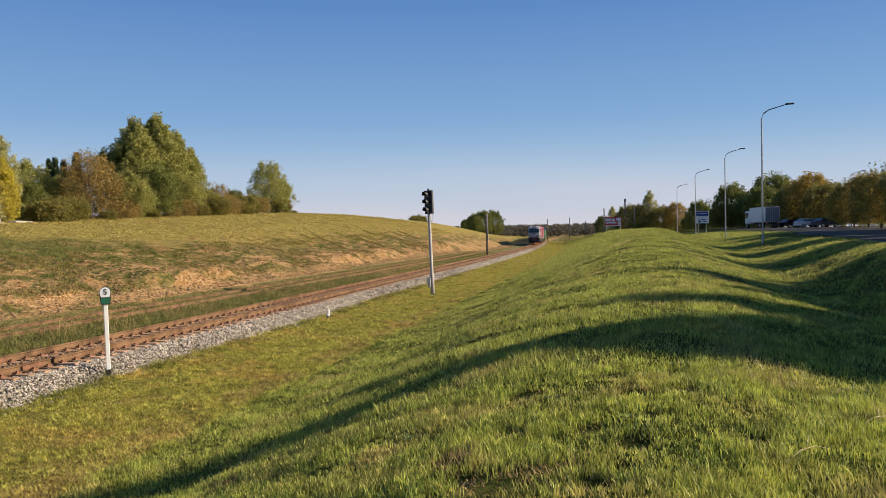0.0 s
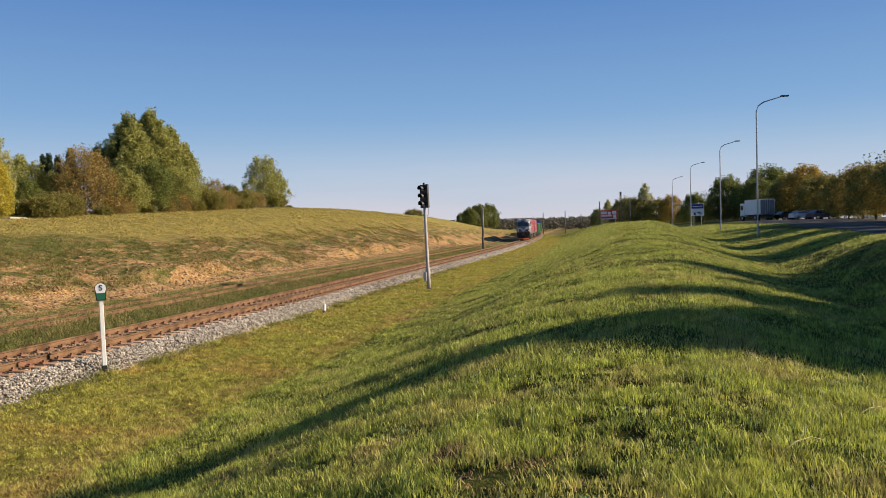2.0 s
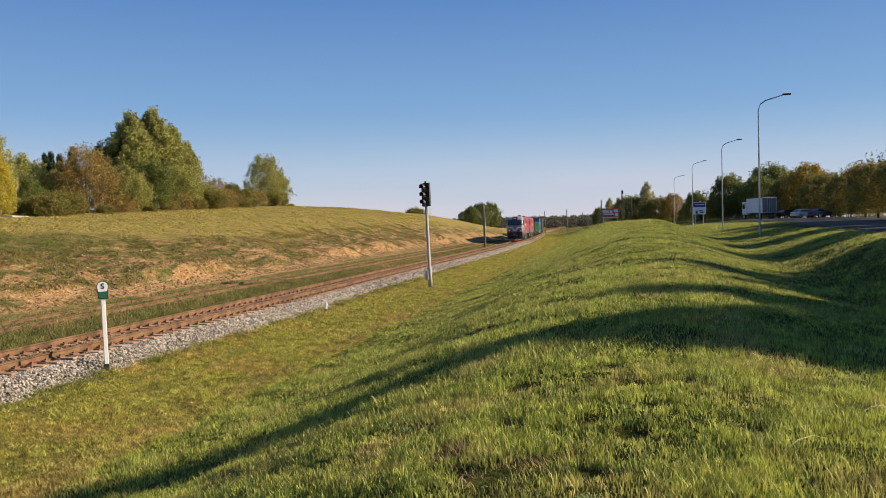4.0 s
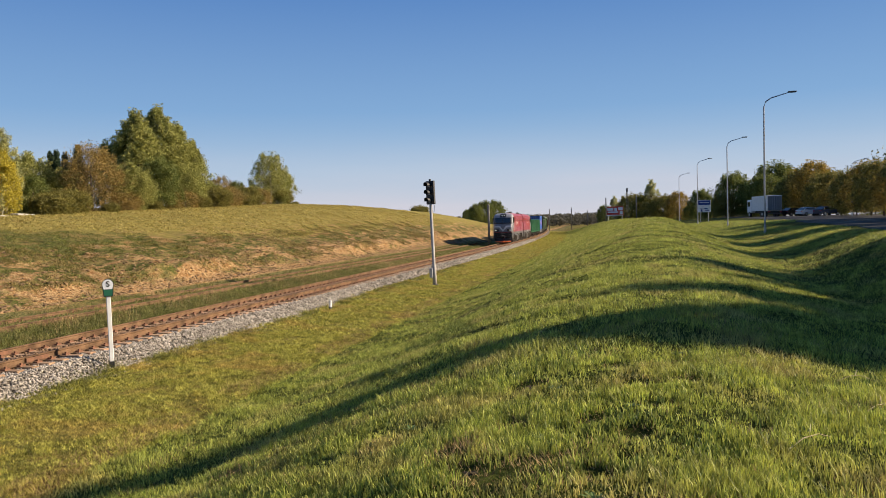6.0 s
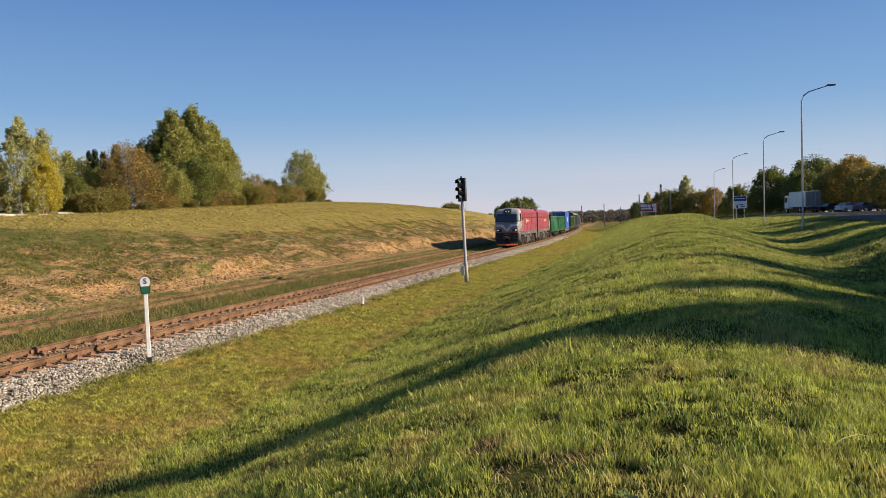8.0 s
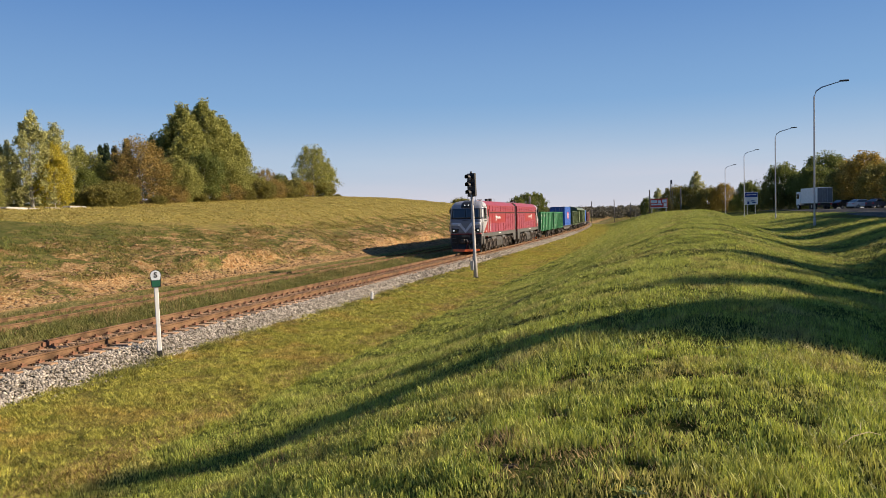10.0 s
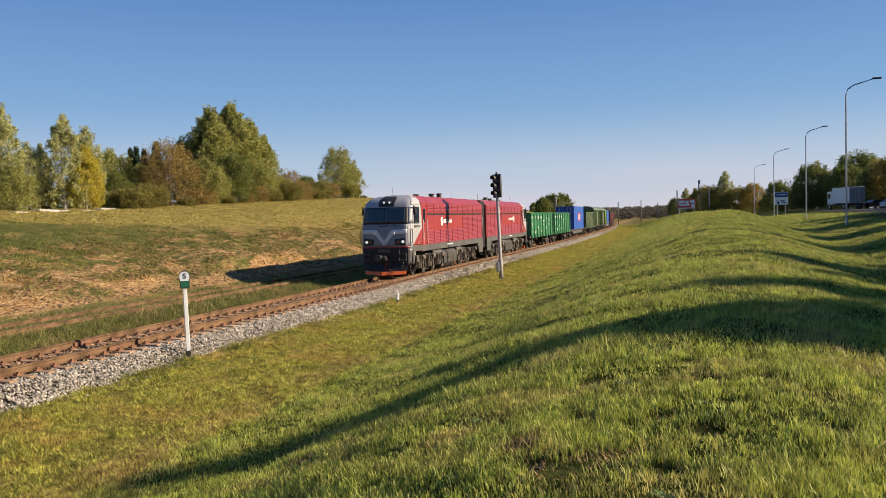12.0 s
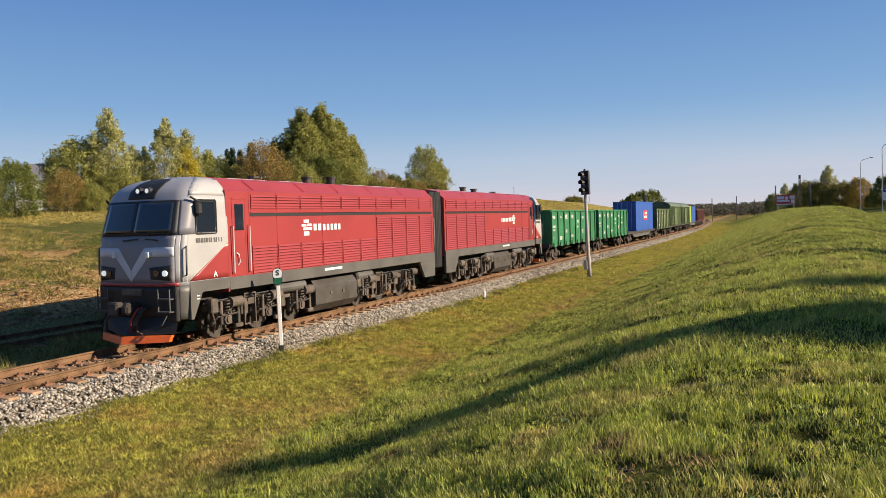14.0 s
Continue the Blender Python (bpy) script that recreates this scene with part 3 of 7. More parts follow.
HOSE = mat("dusty_hose", (0.03, 0.03, 0.03), 0.6, 0, 0.2)
DUST = mat("dusty_brown_gear", (0.115, 0.09, 0.07), 0.8, 0, 0.3, 3, 25, 0.3)
TANK = mat("grimy_tank_paint", (0.058, 0.054, 0.048), 0.55, 0, 0.3, 1.5, 20, second=(0.035, 0.028, 0.022))
CHALK = mat("worn_white_marking", (0.45, 0.47, 0.44), 0.7, 0, 0.3, 6, 30)
NOSE, TAIL = -8.1, 7.7


def cab(s, z, out=0.0):
    """A point of the cab's skin: s metres round from the middle of the front, at height z, out metres proud of it."""
    w = lerp1(z, [0.7, 1.7, 3.0, 3.95, 4.2, 4.38, 4.48, 4.52], [1.40, 1.47, 1.47, 1.44, 1.34, 1.16, 0.85, 0.45]) + out
    f = lerp1(z, [0.7, 1.7, 2.6, 2.9, 3.85, 4.1, 4.32, 4.46, 4.52], [0.10, 0.0, 0.03, 0.10, 0.40, 0.55, 0.85, 1.25, 1.7]) - out
    r = 0.45
    a = abs(s)
    if a < 1.02:
        x, u = a * (w - r) / 1.02, f + 0.10 * (a / 1.02) ** 2
    elif a < 1.73:
        q = (a - 1.02) / 0.71 * math.pi / 2
        x, u = w - r + r * math.sin(q), f + 0.10 + r * (1 - math.cos(q))
    else:
        x, u = w, f + 0.10 + r + (a - 1.73) / 1.53 * (2.08 - f - 0.10 - r)
    return Vector((math.copysign(x, s), NOSE + u, z))


def side_s(u):
    """The s of a place u metres behind the nose on the cab's flank."""
    return 1.73 + (u - 0.55) / (2.08 - 0.55) * 1.53


def patch(bm, corners, out, nu=10, nv=6):
    """A piece of skin over the cab between four (s, z) corners, with thin rims."""
    (s0, z0), (s1, z1), (s2, z2), (s3, z3) = corners
    g = []
    for j in range(nv + 1):
        v = j / nv
        row = []
        for i in range(nu + 1):
            u = i / nu
            s = (s0 * (1 - u) + s1 * u) * (1 - v) + (s3 * (1 - u) + s2 * u) * v
            z = (z0 * (1 - u) + z1 * u) * (1 - v) + (z3 * (1 - u) + z2 * u) * v
            row.append((bm.verts.new(cab(s, z, out)), bm.verts.new(cab(s, z, -0.03))))
        g.append(row)
    for j in range(nv):
        for i in range(nu):
            bm.faces.new([g[j][i][0], g[j][i + 1][0], g[j + 1][i + 1][0], g[j + 1][i][0]])
    rim = [g[0][i] for i in range(nu + 1)] + [g[j][nu] for j in range(1, nv + 1)] + [g[nv][i] for i in range(nu - 1, -1, -1)] + [g[j][0] for j in range(nv - 1, 0, -1)]
    for a, b in zip(rim, rim[1:] + rim[:1]):
        bm.faces.new((a[0], a[1], b[1], b[0]))


def skin(name, corners, out, material, parent, label="", nu=10, nv=6):
    bm = bmesh.new()
    patch(bm, corners, out, nu, nv)
    return part(name, bm, material, parent, label, True)


def louvre(name, w, h, rows):
    """A panel of slats in the x = 0 plane, from y 0 to w and z 0 to h, facing +x."""
    bm = bmesh.new()
    box(bm, -0.02, -0.004, 0.02, w - 0.02, 0.02, h - 0.02)
    me = bpy.data.meshes.new(name)
    p = h / rows
    for k in range(rows):
        z = (k + 0.5) * p
        vs = [bm.verts.new(q) for q in ((0.002, 0.03, z + p * 0.32), (0.03, 0.03, z - p * 0.30), (0.002, 0.03, z - p * 0.34), (0.002, w - 0.03, z + p * 0.32), (0.03, w - 0.03, z - p * 0.30), (0.002, w - 0.03, z - p * 0.34))]
        for q in ((0, 1, 4, 3), (1, 2, 5, 4), (0, 2, 1), (3, 4, 5)):
            bm.faces.new([vs[i] for i in q])
    for y0, y1 in ((0, 0.03), (w - 0.03, w)):
        box(bm, -0.01, 0.022, y0, y1, 0, h)
    bmesh.ops.recalc_face_normals(bm, faces=bm.faces)
    bm.to_mesh(me)
    bm.free()
    me.materials.append(RED)
    return me


def wheel_mesh(r=0.52):
    bm = bmesh.new()
    for sgn in (-1, 1):
        disc(bm, (sgn * 0.80, 0, 0), (1, 0, 0), r, 0.13, 24)
        disc(bm, (sgn * 0.725, 0, 0), (1, 0, 0), r + 0.03, 0.03, 24)
        disc(bm, (sgn * 0.875, 0, 0), (1, 0, 0), r * 0.35, 0.05, 12)
        for k in range(6):
            a = k * math.pi / 3
            disc(bm, (sgn * 0.868, r * 0.62 * math.cos(a), r * 0.62 * math.sin(a)), (1, 0, 0), 0.05, 0.02, 8)
    disc(bm, (0, 0, 0), (1, 0, 0), 0.09, 1.7, 10)
    bmesh.ops.recalc_face_normals(bm, faces=bm.faces)
    me = bpy.data.meshes.new("wheelset")
    bm.to_mesh(me)
    bm.free()
    me.materials.append(GUNK)
    return me


WHEEL, WHEEL_S = wheel_mesh(0.52), wheel_mesh(0.475)
SPINNING = []


def wheelset(parent, y, me, r):
    o = new("wheelset", me)
    o.parent = parent
    o.location = (0, y, r)
    SPINNING.append((o, y, r))
    return o


def coil(bm, x, y, z0, z1, r):
    turns = max(3, int((z1 - z0) / 0.075))
    pts = [(x + r * math.cos(a), y + r * math.sin(a), z0 + (z1 - z0) * a / (2 * math.pi * turns)) for a in np.linspace(0, 2 * math.pi * turns, turns * 9)]
    tube(bm, pts, 0.024, 5)


def loco_bogie(ob, axles):
    c = sum(axles) / len(axles)
    y0, y1 = axles[0] - 0.75, axles[-1] + 0.75
    for sgn in (-1, 1):
        x = sgn * 1.08
        bm = bmesh.new()
        lo, hi = min(x - 0.07, x + 0.07), max(x - 0.07, x + 0.07)
        box(bm, lo, hi, y0, y1, 0.80, 1.00, 0.02)
        for a in axles:
            box(bm, lo, hi, a - 0.42, a - 0.30, 0.35, 0.84, 0.01)
            box(bm, lo, hi, a + 0.30, a + 0.42, 0.35, 0.84, 0.01)
        for a, b in zip(axles, axles[1:]):
            m = (a + b) / 2
            box(bm, lo - 0.02, hi + 0.02, m - 0.16, m + 0.16, 0.55, 0.92, 0.02)
        part("bogie_frame", bm, DUST, ob, "dusty brown bogie side frame")
        for a in axles:
            bm = bmesh.new()
            box(bm, min(x, x + sgn * 0.16), max(x, x + sgn * 0.16), a - 0.19, a + 0.19, 0.36, 0.70, 0.04)
            disc(bm, (x + sgn * 0.19, a, 0.52), (1, 0, 0), 0.15, 0.10, 14)
            disc(bm, (x + sgn * 0.25, a, 0.52), (1, 0, 0), 0.09, 0.05, 10)
            part("axle_box", bm, DUST, ob)
            for dy in (-0.30, 0.30):
                bm = bmesh.new()
                coil(bm, x + sgn * 0.1, a + dy, 0.62, 0.98, 0.085)
                part("coil_spring", bm, GUNK, ob, "dark coil spring")
        for m in axles:
            bm = bmesh.new()
            disc(bm, (x + sgn * 0.27, m + 0.28, 0.98), (0, 1, 0), 0.145, 0.46, 14)
            disc(bm, (x + sgn * 0.27, m + 0.54, 0.98), (0, 1, 0), 0.10, 0.08, 12)
            disc(bm, (x + sgn * 0.27, m + 0.02, 0.98), (0, 1, 0), 0.165, 0.05, 14)
            part("brake_cylinder", bm, DUST, ob, "dusty brake cylinder")
            for part_name, x0, x1, u0, u1, z0, z1 in (("brake_hanger", 0.20, 0.26, 0.40, 0.50, 0.34, 0.98), ("spring_hanger", 0.20, 0.27, -0.34, -0.24, 0.40, 1.05), ("brake_block", 0.14, 0.26, 0.30, 0.62, 0.24, 0.36)):
                bm = bmesh.new()
                box(bm, min(x + sgn * x0, x + sgn * x1), max(x + sgn * x0, x + sgn * x1), m + u0, m + u1, z0, z1, 0.02)
                part(part_name, bm, DUST, ob)
        bm = bmesh.new()
        tube(bm, [(x + sgn * 0.24, y0 + 0.1, 1.08), (x + sgn * 0.24, c, 1.12), (x + sgn * 0.24, y1 - 0.1, 1.08)], 0.025, 6)
        tube(bm, [(x + sgn * 0.2, y0 + 0.25, 1.05), (x + sgn * 0.27, y0 + 0.4, 0.7), (x + sgn * 0.22, y0 + 0.65, 0.45), (x + sgn * 0.2, y0 + 0.85, 0.9)], 0.02, 6)
        tube(bm, [(x + sgn * 0.22, c - 0.2, 1.1), (x + sgn * 0.27, c + 0.1, 0.72), (x + sgn * 0.2, c + 0.35, 1.0)], 0.02, 6)
        part("air_pipe", bm, HOSE, ob, "black air pipe")
        bm = bmesh.new()
        for za in (0.28, 1.15):
            box(bm, min(x + sgn * 0.28, x + sgn * 0.31), max(x + sgn * 0.28, x + sgn * 0.31), axles[0] + 0.62, axles[0] + 1.15, za, za + 0.035)
        for ya in (axles[0] + 0.62, axles[0] + 1.115):
            box(bm, min(x + sgn * 0.28, x + sgn * 0.31), max(x + sgn * 0.28, x + sgn * 0.31), ya, ya + 0.035, 0.28, 1.18)
        part("step", bm, DUST, ob, "steel footstep")
        for a in axles:
            bm = bmesh.new()
            coil(bm, x + sgn * 0.22, a - 0.02, 0.70, 1.05, 0.10)
            part("coil_spring", bm, DUST, ob, "dusty coil spring")
            bm = bmesh.new()
            tube(bm, [(x + sgn * 0.12, a - 0.55, 0.45), (x + sgn * 0.22, a - 0.45, 0.62), (x + sgn * 0.22, a + 0.45, 0.66), (x + sgn * 0.12, a + 0.55, 0.45)], 0.03, 6)
            tube(bm, [(x + sgn * 0.2, a + 0.42, 1.10), (x + sgn * 0.26, a + 0.46, 0.8), (x + sgn * 0.16, a + 0.5, 0.28)], 0.022, 6)
            part("brake_rod", bm, GUNK, ob)
            bm = bmesh.new()
            disc(bm, (x + sgn * 0.2, a + 0.56, 0.98), (1, 0, 0), 0.13, 0.16, 12)
            disc(bm, (x + sgn * 0.3, a + 0.56, 0.98), (1, 0, 0), 0.06, 0.06, 8)
            part("brake_drum", bm, DUST, ob)
        bm = bmesh.new()
        box(bm, min(x + sgn * 0.12, x + sgn * 0.3), max(x + sgn * 0.12, x + sgn * 0.3), y0 + 0.02, y0 + 0.30, 0.75, 1.15, 0.03)
        tube(bm, [(x + sgn * 0.2, y0 + 0.12, 0.78), (x + sgn * 0.15, y0 + 0.3, 0.45), (x - sgn * 0.1, y0 + 0.5, 0.15)], 0.022, 6)
        part("sand_box", bm, DUST, ob)
        for a in axles:
            for d_ in (-1, 1):
                bm = bmesh.new()
                box(bm, min(x - sgn * 0.15, x - sgn * 0.32), max(x - sgn * 0.15, x - sgn * 0.32), a + d_ * 0.60 - 0.05, a + d_ * 0.60 + 0.05, 0.30, 0.75, 0.02)
                part("brake_shoe", bm, GUNK, ob)
    for a in axles:
        wheelset(ob, a, WHEEL, 0.52)
    bm = bmesh.new()
    box(bm, -0.75, 0.75, y0 + 0.4, y1 - 0.4, 0.62, 1.15)
    part("traction_motor", bm, GUNK, ob)


def hand_rail(ob, pts, material=WHITE, r=0.018, label="pale handrail"):
    bm = bmesh.new()
    tube(bm, pts, r, 6)
    part("handrail", bm, material, ob, label, True)


def bars(ob, name, sgn, x, items, material, label):
    """Flat raised bars (y0, y1, z0, z1) on a flank."""
    for y0, y1, z0, z1 in items:
        bm = bmesh.new()
        box(bm, min(sgn * x, sgn * (x + 0.006)), max(sgn * x, sgn * (x + 0.006)), y0, y1, z0, z1)
        part(name, bm, material, ob, label)


def text_mesh(body, size, depth):
    cu = bpy.data.curves.new("letter", "FONT")
    cu.offset = 0.02 * size
    cu.body, cu.size, cu.extrude, cu.align_x, cu.align_y = body, size, depth, "CENTER", "CENTER"
    tmp = bpy.data.objects.new("letter", cu)
    me = bpy.data.meshes.new_from_object(tmp)
    bpy.data.objects.remove(tmp)
    return me


LOUVRES = {}


def locomotive():
    ob = thing("locomotive", pose(0, 0, 0), "red and grey diesel locomotive with cream cab sides and lit headlamps", "locomotive", "coupled locomotive sections")
    U = NOSE
    # long hood
    bm = bmesh.new()
    prism(bm, [(-1.44, 1.45), (1.44, 1.45), (1.44, 4.08), (1.36, 4.14), (1.08, 4.42), (0.5, 4.50), (-0.5, 4.50), (-1.08, 4.42), (-1.36, 4.14), (-1.44, 4.08)], U + 2.05, TAIL)
    part("hood", bm, RED, ob, "glossy red engine hood")
    # pale roof ridge
    bm = bmesh.new()
    box(bm, -0.5, 0.5, U + 2.3, TAIL - 0.2, 4.49, 4.515)
    part("roof_walk", bm, REDDARK, ob, "dull red roof walkway")
    for u0, u1 in ((3.6, 5.5), (6.2, 7.6), (10.2, 14.6)):
        bm = bmesh.new()
        box(bm, -0.28, 0.28, U + u0, U + u1, 4.50, 4.55, 0.02)
        part("roof_hatch", bm, PALE, ob, "pale roof hatch")
    for u in (3.25, 5.85, 8.0, 10.4, 12.9):
        for sgn in (-1, 1):
            bm = bmesh.new()
            vs = [bm.verts.new(p) for p in ((sgn * 1.37, U + u + 0.10, 4.155), (sgn * 1.37, U + u + 0.17, 4.155), (sgn * 1.09, U + u + 0.03, 4.435), (sgn * 1.09, U + u - 0.04, 4.435), (sgn * 1.33, U + u + 0.10, 4.12), (sgn * 1.33, U + u + 0.17, 4.12), (sgn * 1.05, U + u + 0.03, 4.40), (sgn * 1.05, U + u - 0.04, 4.40))]
            for q in ((0, 1, 2, 3), (4, 7, 6, 5), (0, 4, 5, 1), (3, 2, 6, 7)):
                bm.faces.new([vs[i] for i in q])
            part("roof_seam", bm, REDDARK, ob)
    for u, h in ((5.0, 0.12), (8.0, 0.22), (9.6, 0.28)):
        bm = bmesh.new()
        disc(bm, (0.15, U + u, 4.5 + h / 2), (0, 0, 1), 0.16, h, 12)
        disc(bm, (0.15, U + u, 4.5 + h), (0, 0, 1), 0.20, 0.06, 12)
        part("exhaust_stack", bm, GUNK, ob, "sooty exhaust stack")
    for u in (2.6, 14.2):
        bm = bmesh.new()
        tube(bm, [(-0.4, U + u, 4.5), (-0.4, U + u, 5.0)], 0.015, 5)
        part("aerial", bm, DARK, ob)
    # frame sill and skirts
    for sgn in (-1, 1):
        bm = bmesh.new()
        a, b = sorted((sgn * 1.38, sgn * 1.478))
        box(bm, a, b, U + 2.08, TAIL, 1.34, 1.69, 0.012)
        part("frame_sill", bm, GREYSIDE, ob, "warm grey frame sill")
        bm = bmesh.new()
        pts = [(0.52, 1.7), (2.08, 1.7), (2.08, 1.40), (0.98, 1.40), (0.62, 0.72), (0.52, 0.72)]
        o = [[bm.verts.new((xx, U + u, z)) for u, z in pts] for xx in (a, b)]
        bm.faces.new(o[0]), bm.faces.new(o[1])
        for i in range(6):
            bm.faces.new((o[0][i], o[0][(i + 1) % 6], o[1][(i + 1) % 6], o[1][i]))
        part("skirt", bm, GREYSIDE, ob, "warm grey cab skirt")
        bm = bmesh.new()
        pts = [(15.8, 1.35), (14.3, 1.35), (14.75, 0.66), (15.8, 0.66)]
        o = [[bm.verts.new((xx, U + u, z)) for u, z in pts] for xx in (a, b)]
        bm.faces.new(o[0]), bm.faces.new(o[1])
        for i in range(4):
            bm.faces.new((o[0][i], o[0][(i + 1) % 4], o[1][(i + 1) % 4], o[1][i]))
        part("skirt", bm, GREYSIDE, ob, "warm grey cab skirt")
    # louvred panels
    for key, (w, h, n) in {"up": (1.22, 0.42, 5), "low": (1.22, 0.80, 9), "tall": (1.22, 0.76, 9)}.items():
        if key not in LOUVRES:
            LOUVRES[key] = louvre("louvre_panel", w, h, n)
    for sgn in (-1, 1):
        for k in range(10):
            u = 3.15 + k * 1.25
            for key, z in (("up", 3.58), ("low", 1.71)) + ((("tall", 2.52),) if k >= 6 else ()):
                o = new("louvre_panel", LOUVRES[key])
                o.parent = ob
                o.matrix_basis = pose(sgn * 1.442, U + u + (1.22 if sgn < 0 else 0), z, 0, 0, 180 if sgn < 0 else 0)
        bm = bmesh.new()
        a, b = sorted((sgn * 1.43, sgn * 1.450))
        box(bm, a, b, U + 3.1, TAIL - 0.15, 3.37, 3.46)
        part("band", bm, BLACK, ob, "black band")
        bm = bmesh.new()
        a, b = sorted((sgn * 1.43, sgn * 1.475))
        box(bm, a, b, U + 3.1, TAIL - 0.05, 3.47, 3.50)
        part("ledge", bm, RED, ob)
        for u in (3.06, 4.38, 6.9, 10.6, 13.1):
            bm = bmesh.new()
            a, b = sorted((sgn * 1.43, sgn * 1.447))
            box(bm, a, b, U + u, U + u + 0.03, 1.7, 4.07)
            part("panel_seam", bm, REDDARK, ob)
        # emblem and lettering as plain shapes
        m = [(5.77, 6.02, 2.90, 2.99), (6.04, 6.27, 2.90, 2.99), (5.68, 5.95, 3.02, 3.10), (6.0, 6.27, 3.03, 3.11), (5.80, 6.1, 3.14, 3.24), (5.80, 6.1, 2.73, 2.86)]
        t = [(6.36 + 0.27 * i, 6.36 + 0.27 * i + 0.18, 2.88, 3.10) for i in range(2)] + [(6.92 + 0.24 * i, 6.92 + 0.24 * i + 0.15, 2.88, 3.08) for i in range(5)]
        bars(ob, "emblem", sgn, 1.447, [(U + a, U + b, z0, z1) for a, b, z0, z1 in m], WHITE, "white emblem")
        bars(ob, "lettering", sgn, 1.447, [(U + a, U + b, z0, z1) for a, b, z0, z1 in t], WHITE, "white lettering bars")
        bars(ob, "number_bars", sgn, 1.478, [(U + 0.80 + 0.098 * i, U + 0.80 + 0.098 * i + (0.02 if i in (6, 8, 9, 10) else 0.062), 2.70, 2.82) for i in range(11)], DARK, "dark number bars")
        bars(ob, "data_plate", sgn, 1.480, [(U + 6.9, U + 8.0, 1.52, 1.60)], WHITE, "small white data plate")
        bars(ob, "white_mark", sgn, 1.478, [(U + 0.75, U + 0.86, 1.22, 1.25), (U + 0.75, U + 0.86, 1.30, 1.33)], WHITE, "small white marks")
        me = text_mesh("A", 0.22, 0.004)
        me.materials.append(WHITE)
        o = new("letter", me)
        o.parent = ob
        o.matrix_basis = pose(sgn * 1.480, U + 1.5, 1.83, 90, 0, 90 * sgn)
        tagged(o, "white letter A")
        # cab door
        bm = bmesh.new()
        a, b = sorted((sgn * 1.43, sgn * 1.452))
        for q in ((2.30, 2.36, 1.72, 3.9), (2.86, 2.92, 1.72, 3.9), (2.30, 2.92, 3.84, 3.9)):
            box(bm, a, b, U + q[0], U + q[1], q[2], q[3], 0.006)
        box(bm, min(sgn * 1.43, sgn * 1.444), max(sgn * 1.43, sgn * 1.444), U + 2.36, U + 2.86, 1.72, 3.84)
        door = part("cab_door", bm, RED, ob, "red cab door")
        bm = bmesh.new()
        box(bm, min(sgn * 1.44, sgn * 1.450), max(sgn * 1.44, sgn * 1.450), U + 2.42, U + 2.80, 2.98, 3.72, 0.004)
        part("door_window", bm, GLASS, door, "narrow dark door window")
        bm = bmesh.new()
        tube(bm, [(sgn * 1.44, U + 2.45, 2.35), (sgn * 1.49, U + 2.5, 2.3), (sgn * 1.49, U + 2.55, 2.1), (sgn * 1.44, U + 2.5, 2.0)], 0.02, 6)
        part("door_handle", bm, WHITE, door, "pale door handle")
        for u in (2.26, 2.98):
            hand_rail(ob, [(sgn * 1.44, U + u, 3.1), (sgn * 1.52, U + u, 3.1), (sgn * 1.52, U + u, 1.8), (sgn * 1.44, U + u, 1.8)], PALE)
        # cab flank: skin, window, mirror, red corner
        def q4(u0, z0, u1, z1, u2, z2, u3, z3):
            return [(sgn * side_s(u), z) for u, z in ((u0, z0), (u1, z1), (u2, z2), (u3, z3))]
        skin("cab_flank", [(sgn * 1.42, 1.71), (sgn * 3.26, 1.71), (sgn * 3.26, 3.95), (sgn * 1.42, 3.95)], 0.002, PALE, ob, "cream cab flank", 14, 10)
        skin("cab_corner", [(sgn * 1.31, 1.715), (sgn * 1.43, 1.715), (sgn * 1.43, 2.90), (sgn * 1.31, 2.90)], 0.003, PALE, ob, "cream cab corner", 6, 4)
        skin("red_corner", q4(0.50, 1.715, 2.08, 1.715, 2.08, 2.68, 2.06, 2.66), 0.007, RED, ob, "red painted corner")
        bm = bmesh.new()
        a, b = sorted((sgn * 1.45, sgn * 1.484))
        box(bm, a, b, U + 0.80, U + 1.62, 2.92, 3.84, 0.05)
        win = part("side_window", bm, BLACK, ob, "black framed cab side window")
        bm = bmesh.new()
        a, b = sorted((sgn * 1.47, sgn * 1.490))
        box(bm, a, b, U + 0.86, U + 1.56, 2.98, 3.78, 0.004)
        part("pane", bm, GLASS, win)
        skin("quarter_panel", [(sgn * 1.34, 2.93), (sgn * side_s(0.81), 2.93), (sgn * side_s(0.81), 3.83), (sgn * 1.28, 3.83)], 0.008, GREYDARK, ob, "slate grey quarter panel", 12, 5)
        bm = bmesh.new()
        tube(bm, [(sgn * 1.47, U + 0.66, 3.90), (sgn * 1.56, U + 0.86, 3.78)], 0.03, 6)
        arm = part("mirror", bm, BLACK, ob, "black rear-view mirror")
        bm = bmesh.new()
        box(bm, min(sgn * 1.50, sgn * 1.60), max(sgn * 1.50, sgn * 1.60), U + 0.76, U + 0.98, 3.42, 3.76, 0.05)
        part("mirror_head", bm, BLACK, arm)
        hand_rail(ob, [cab(sgn * 1.60, 2.62, 0.0), cab(sgn * 1.60, 2.60, 0.07), cab(sgn * 1.60, 1.90, 0.07), cab(sgn * 1.60, 1.88, 0.0)], DARK, 0.022, "dark corner handrail")
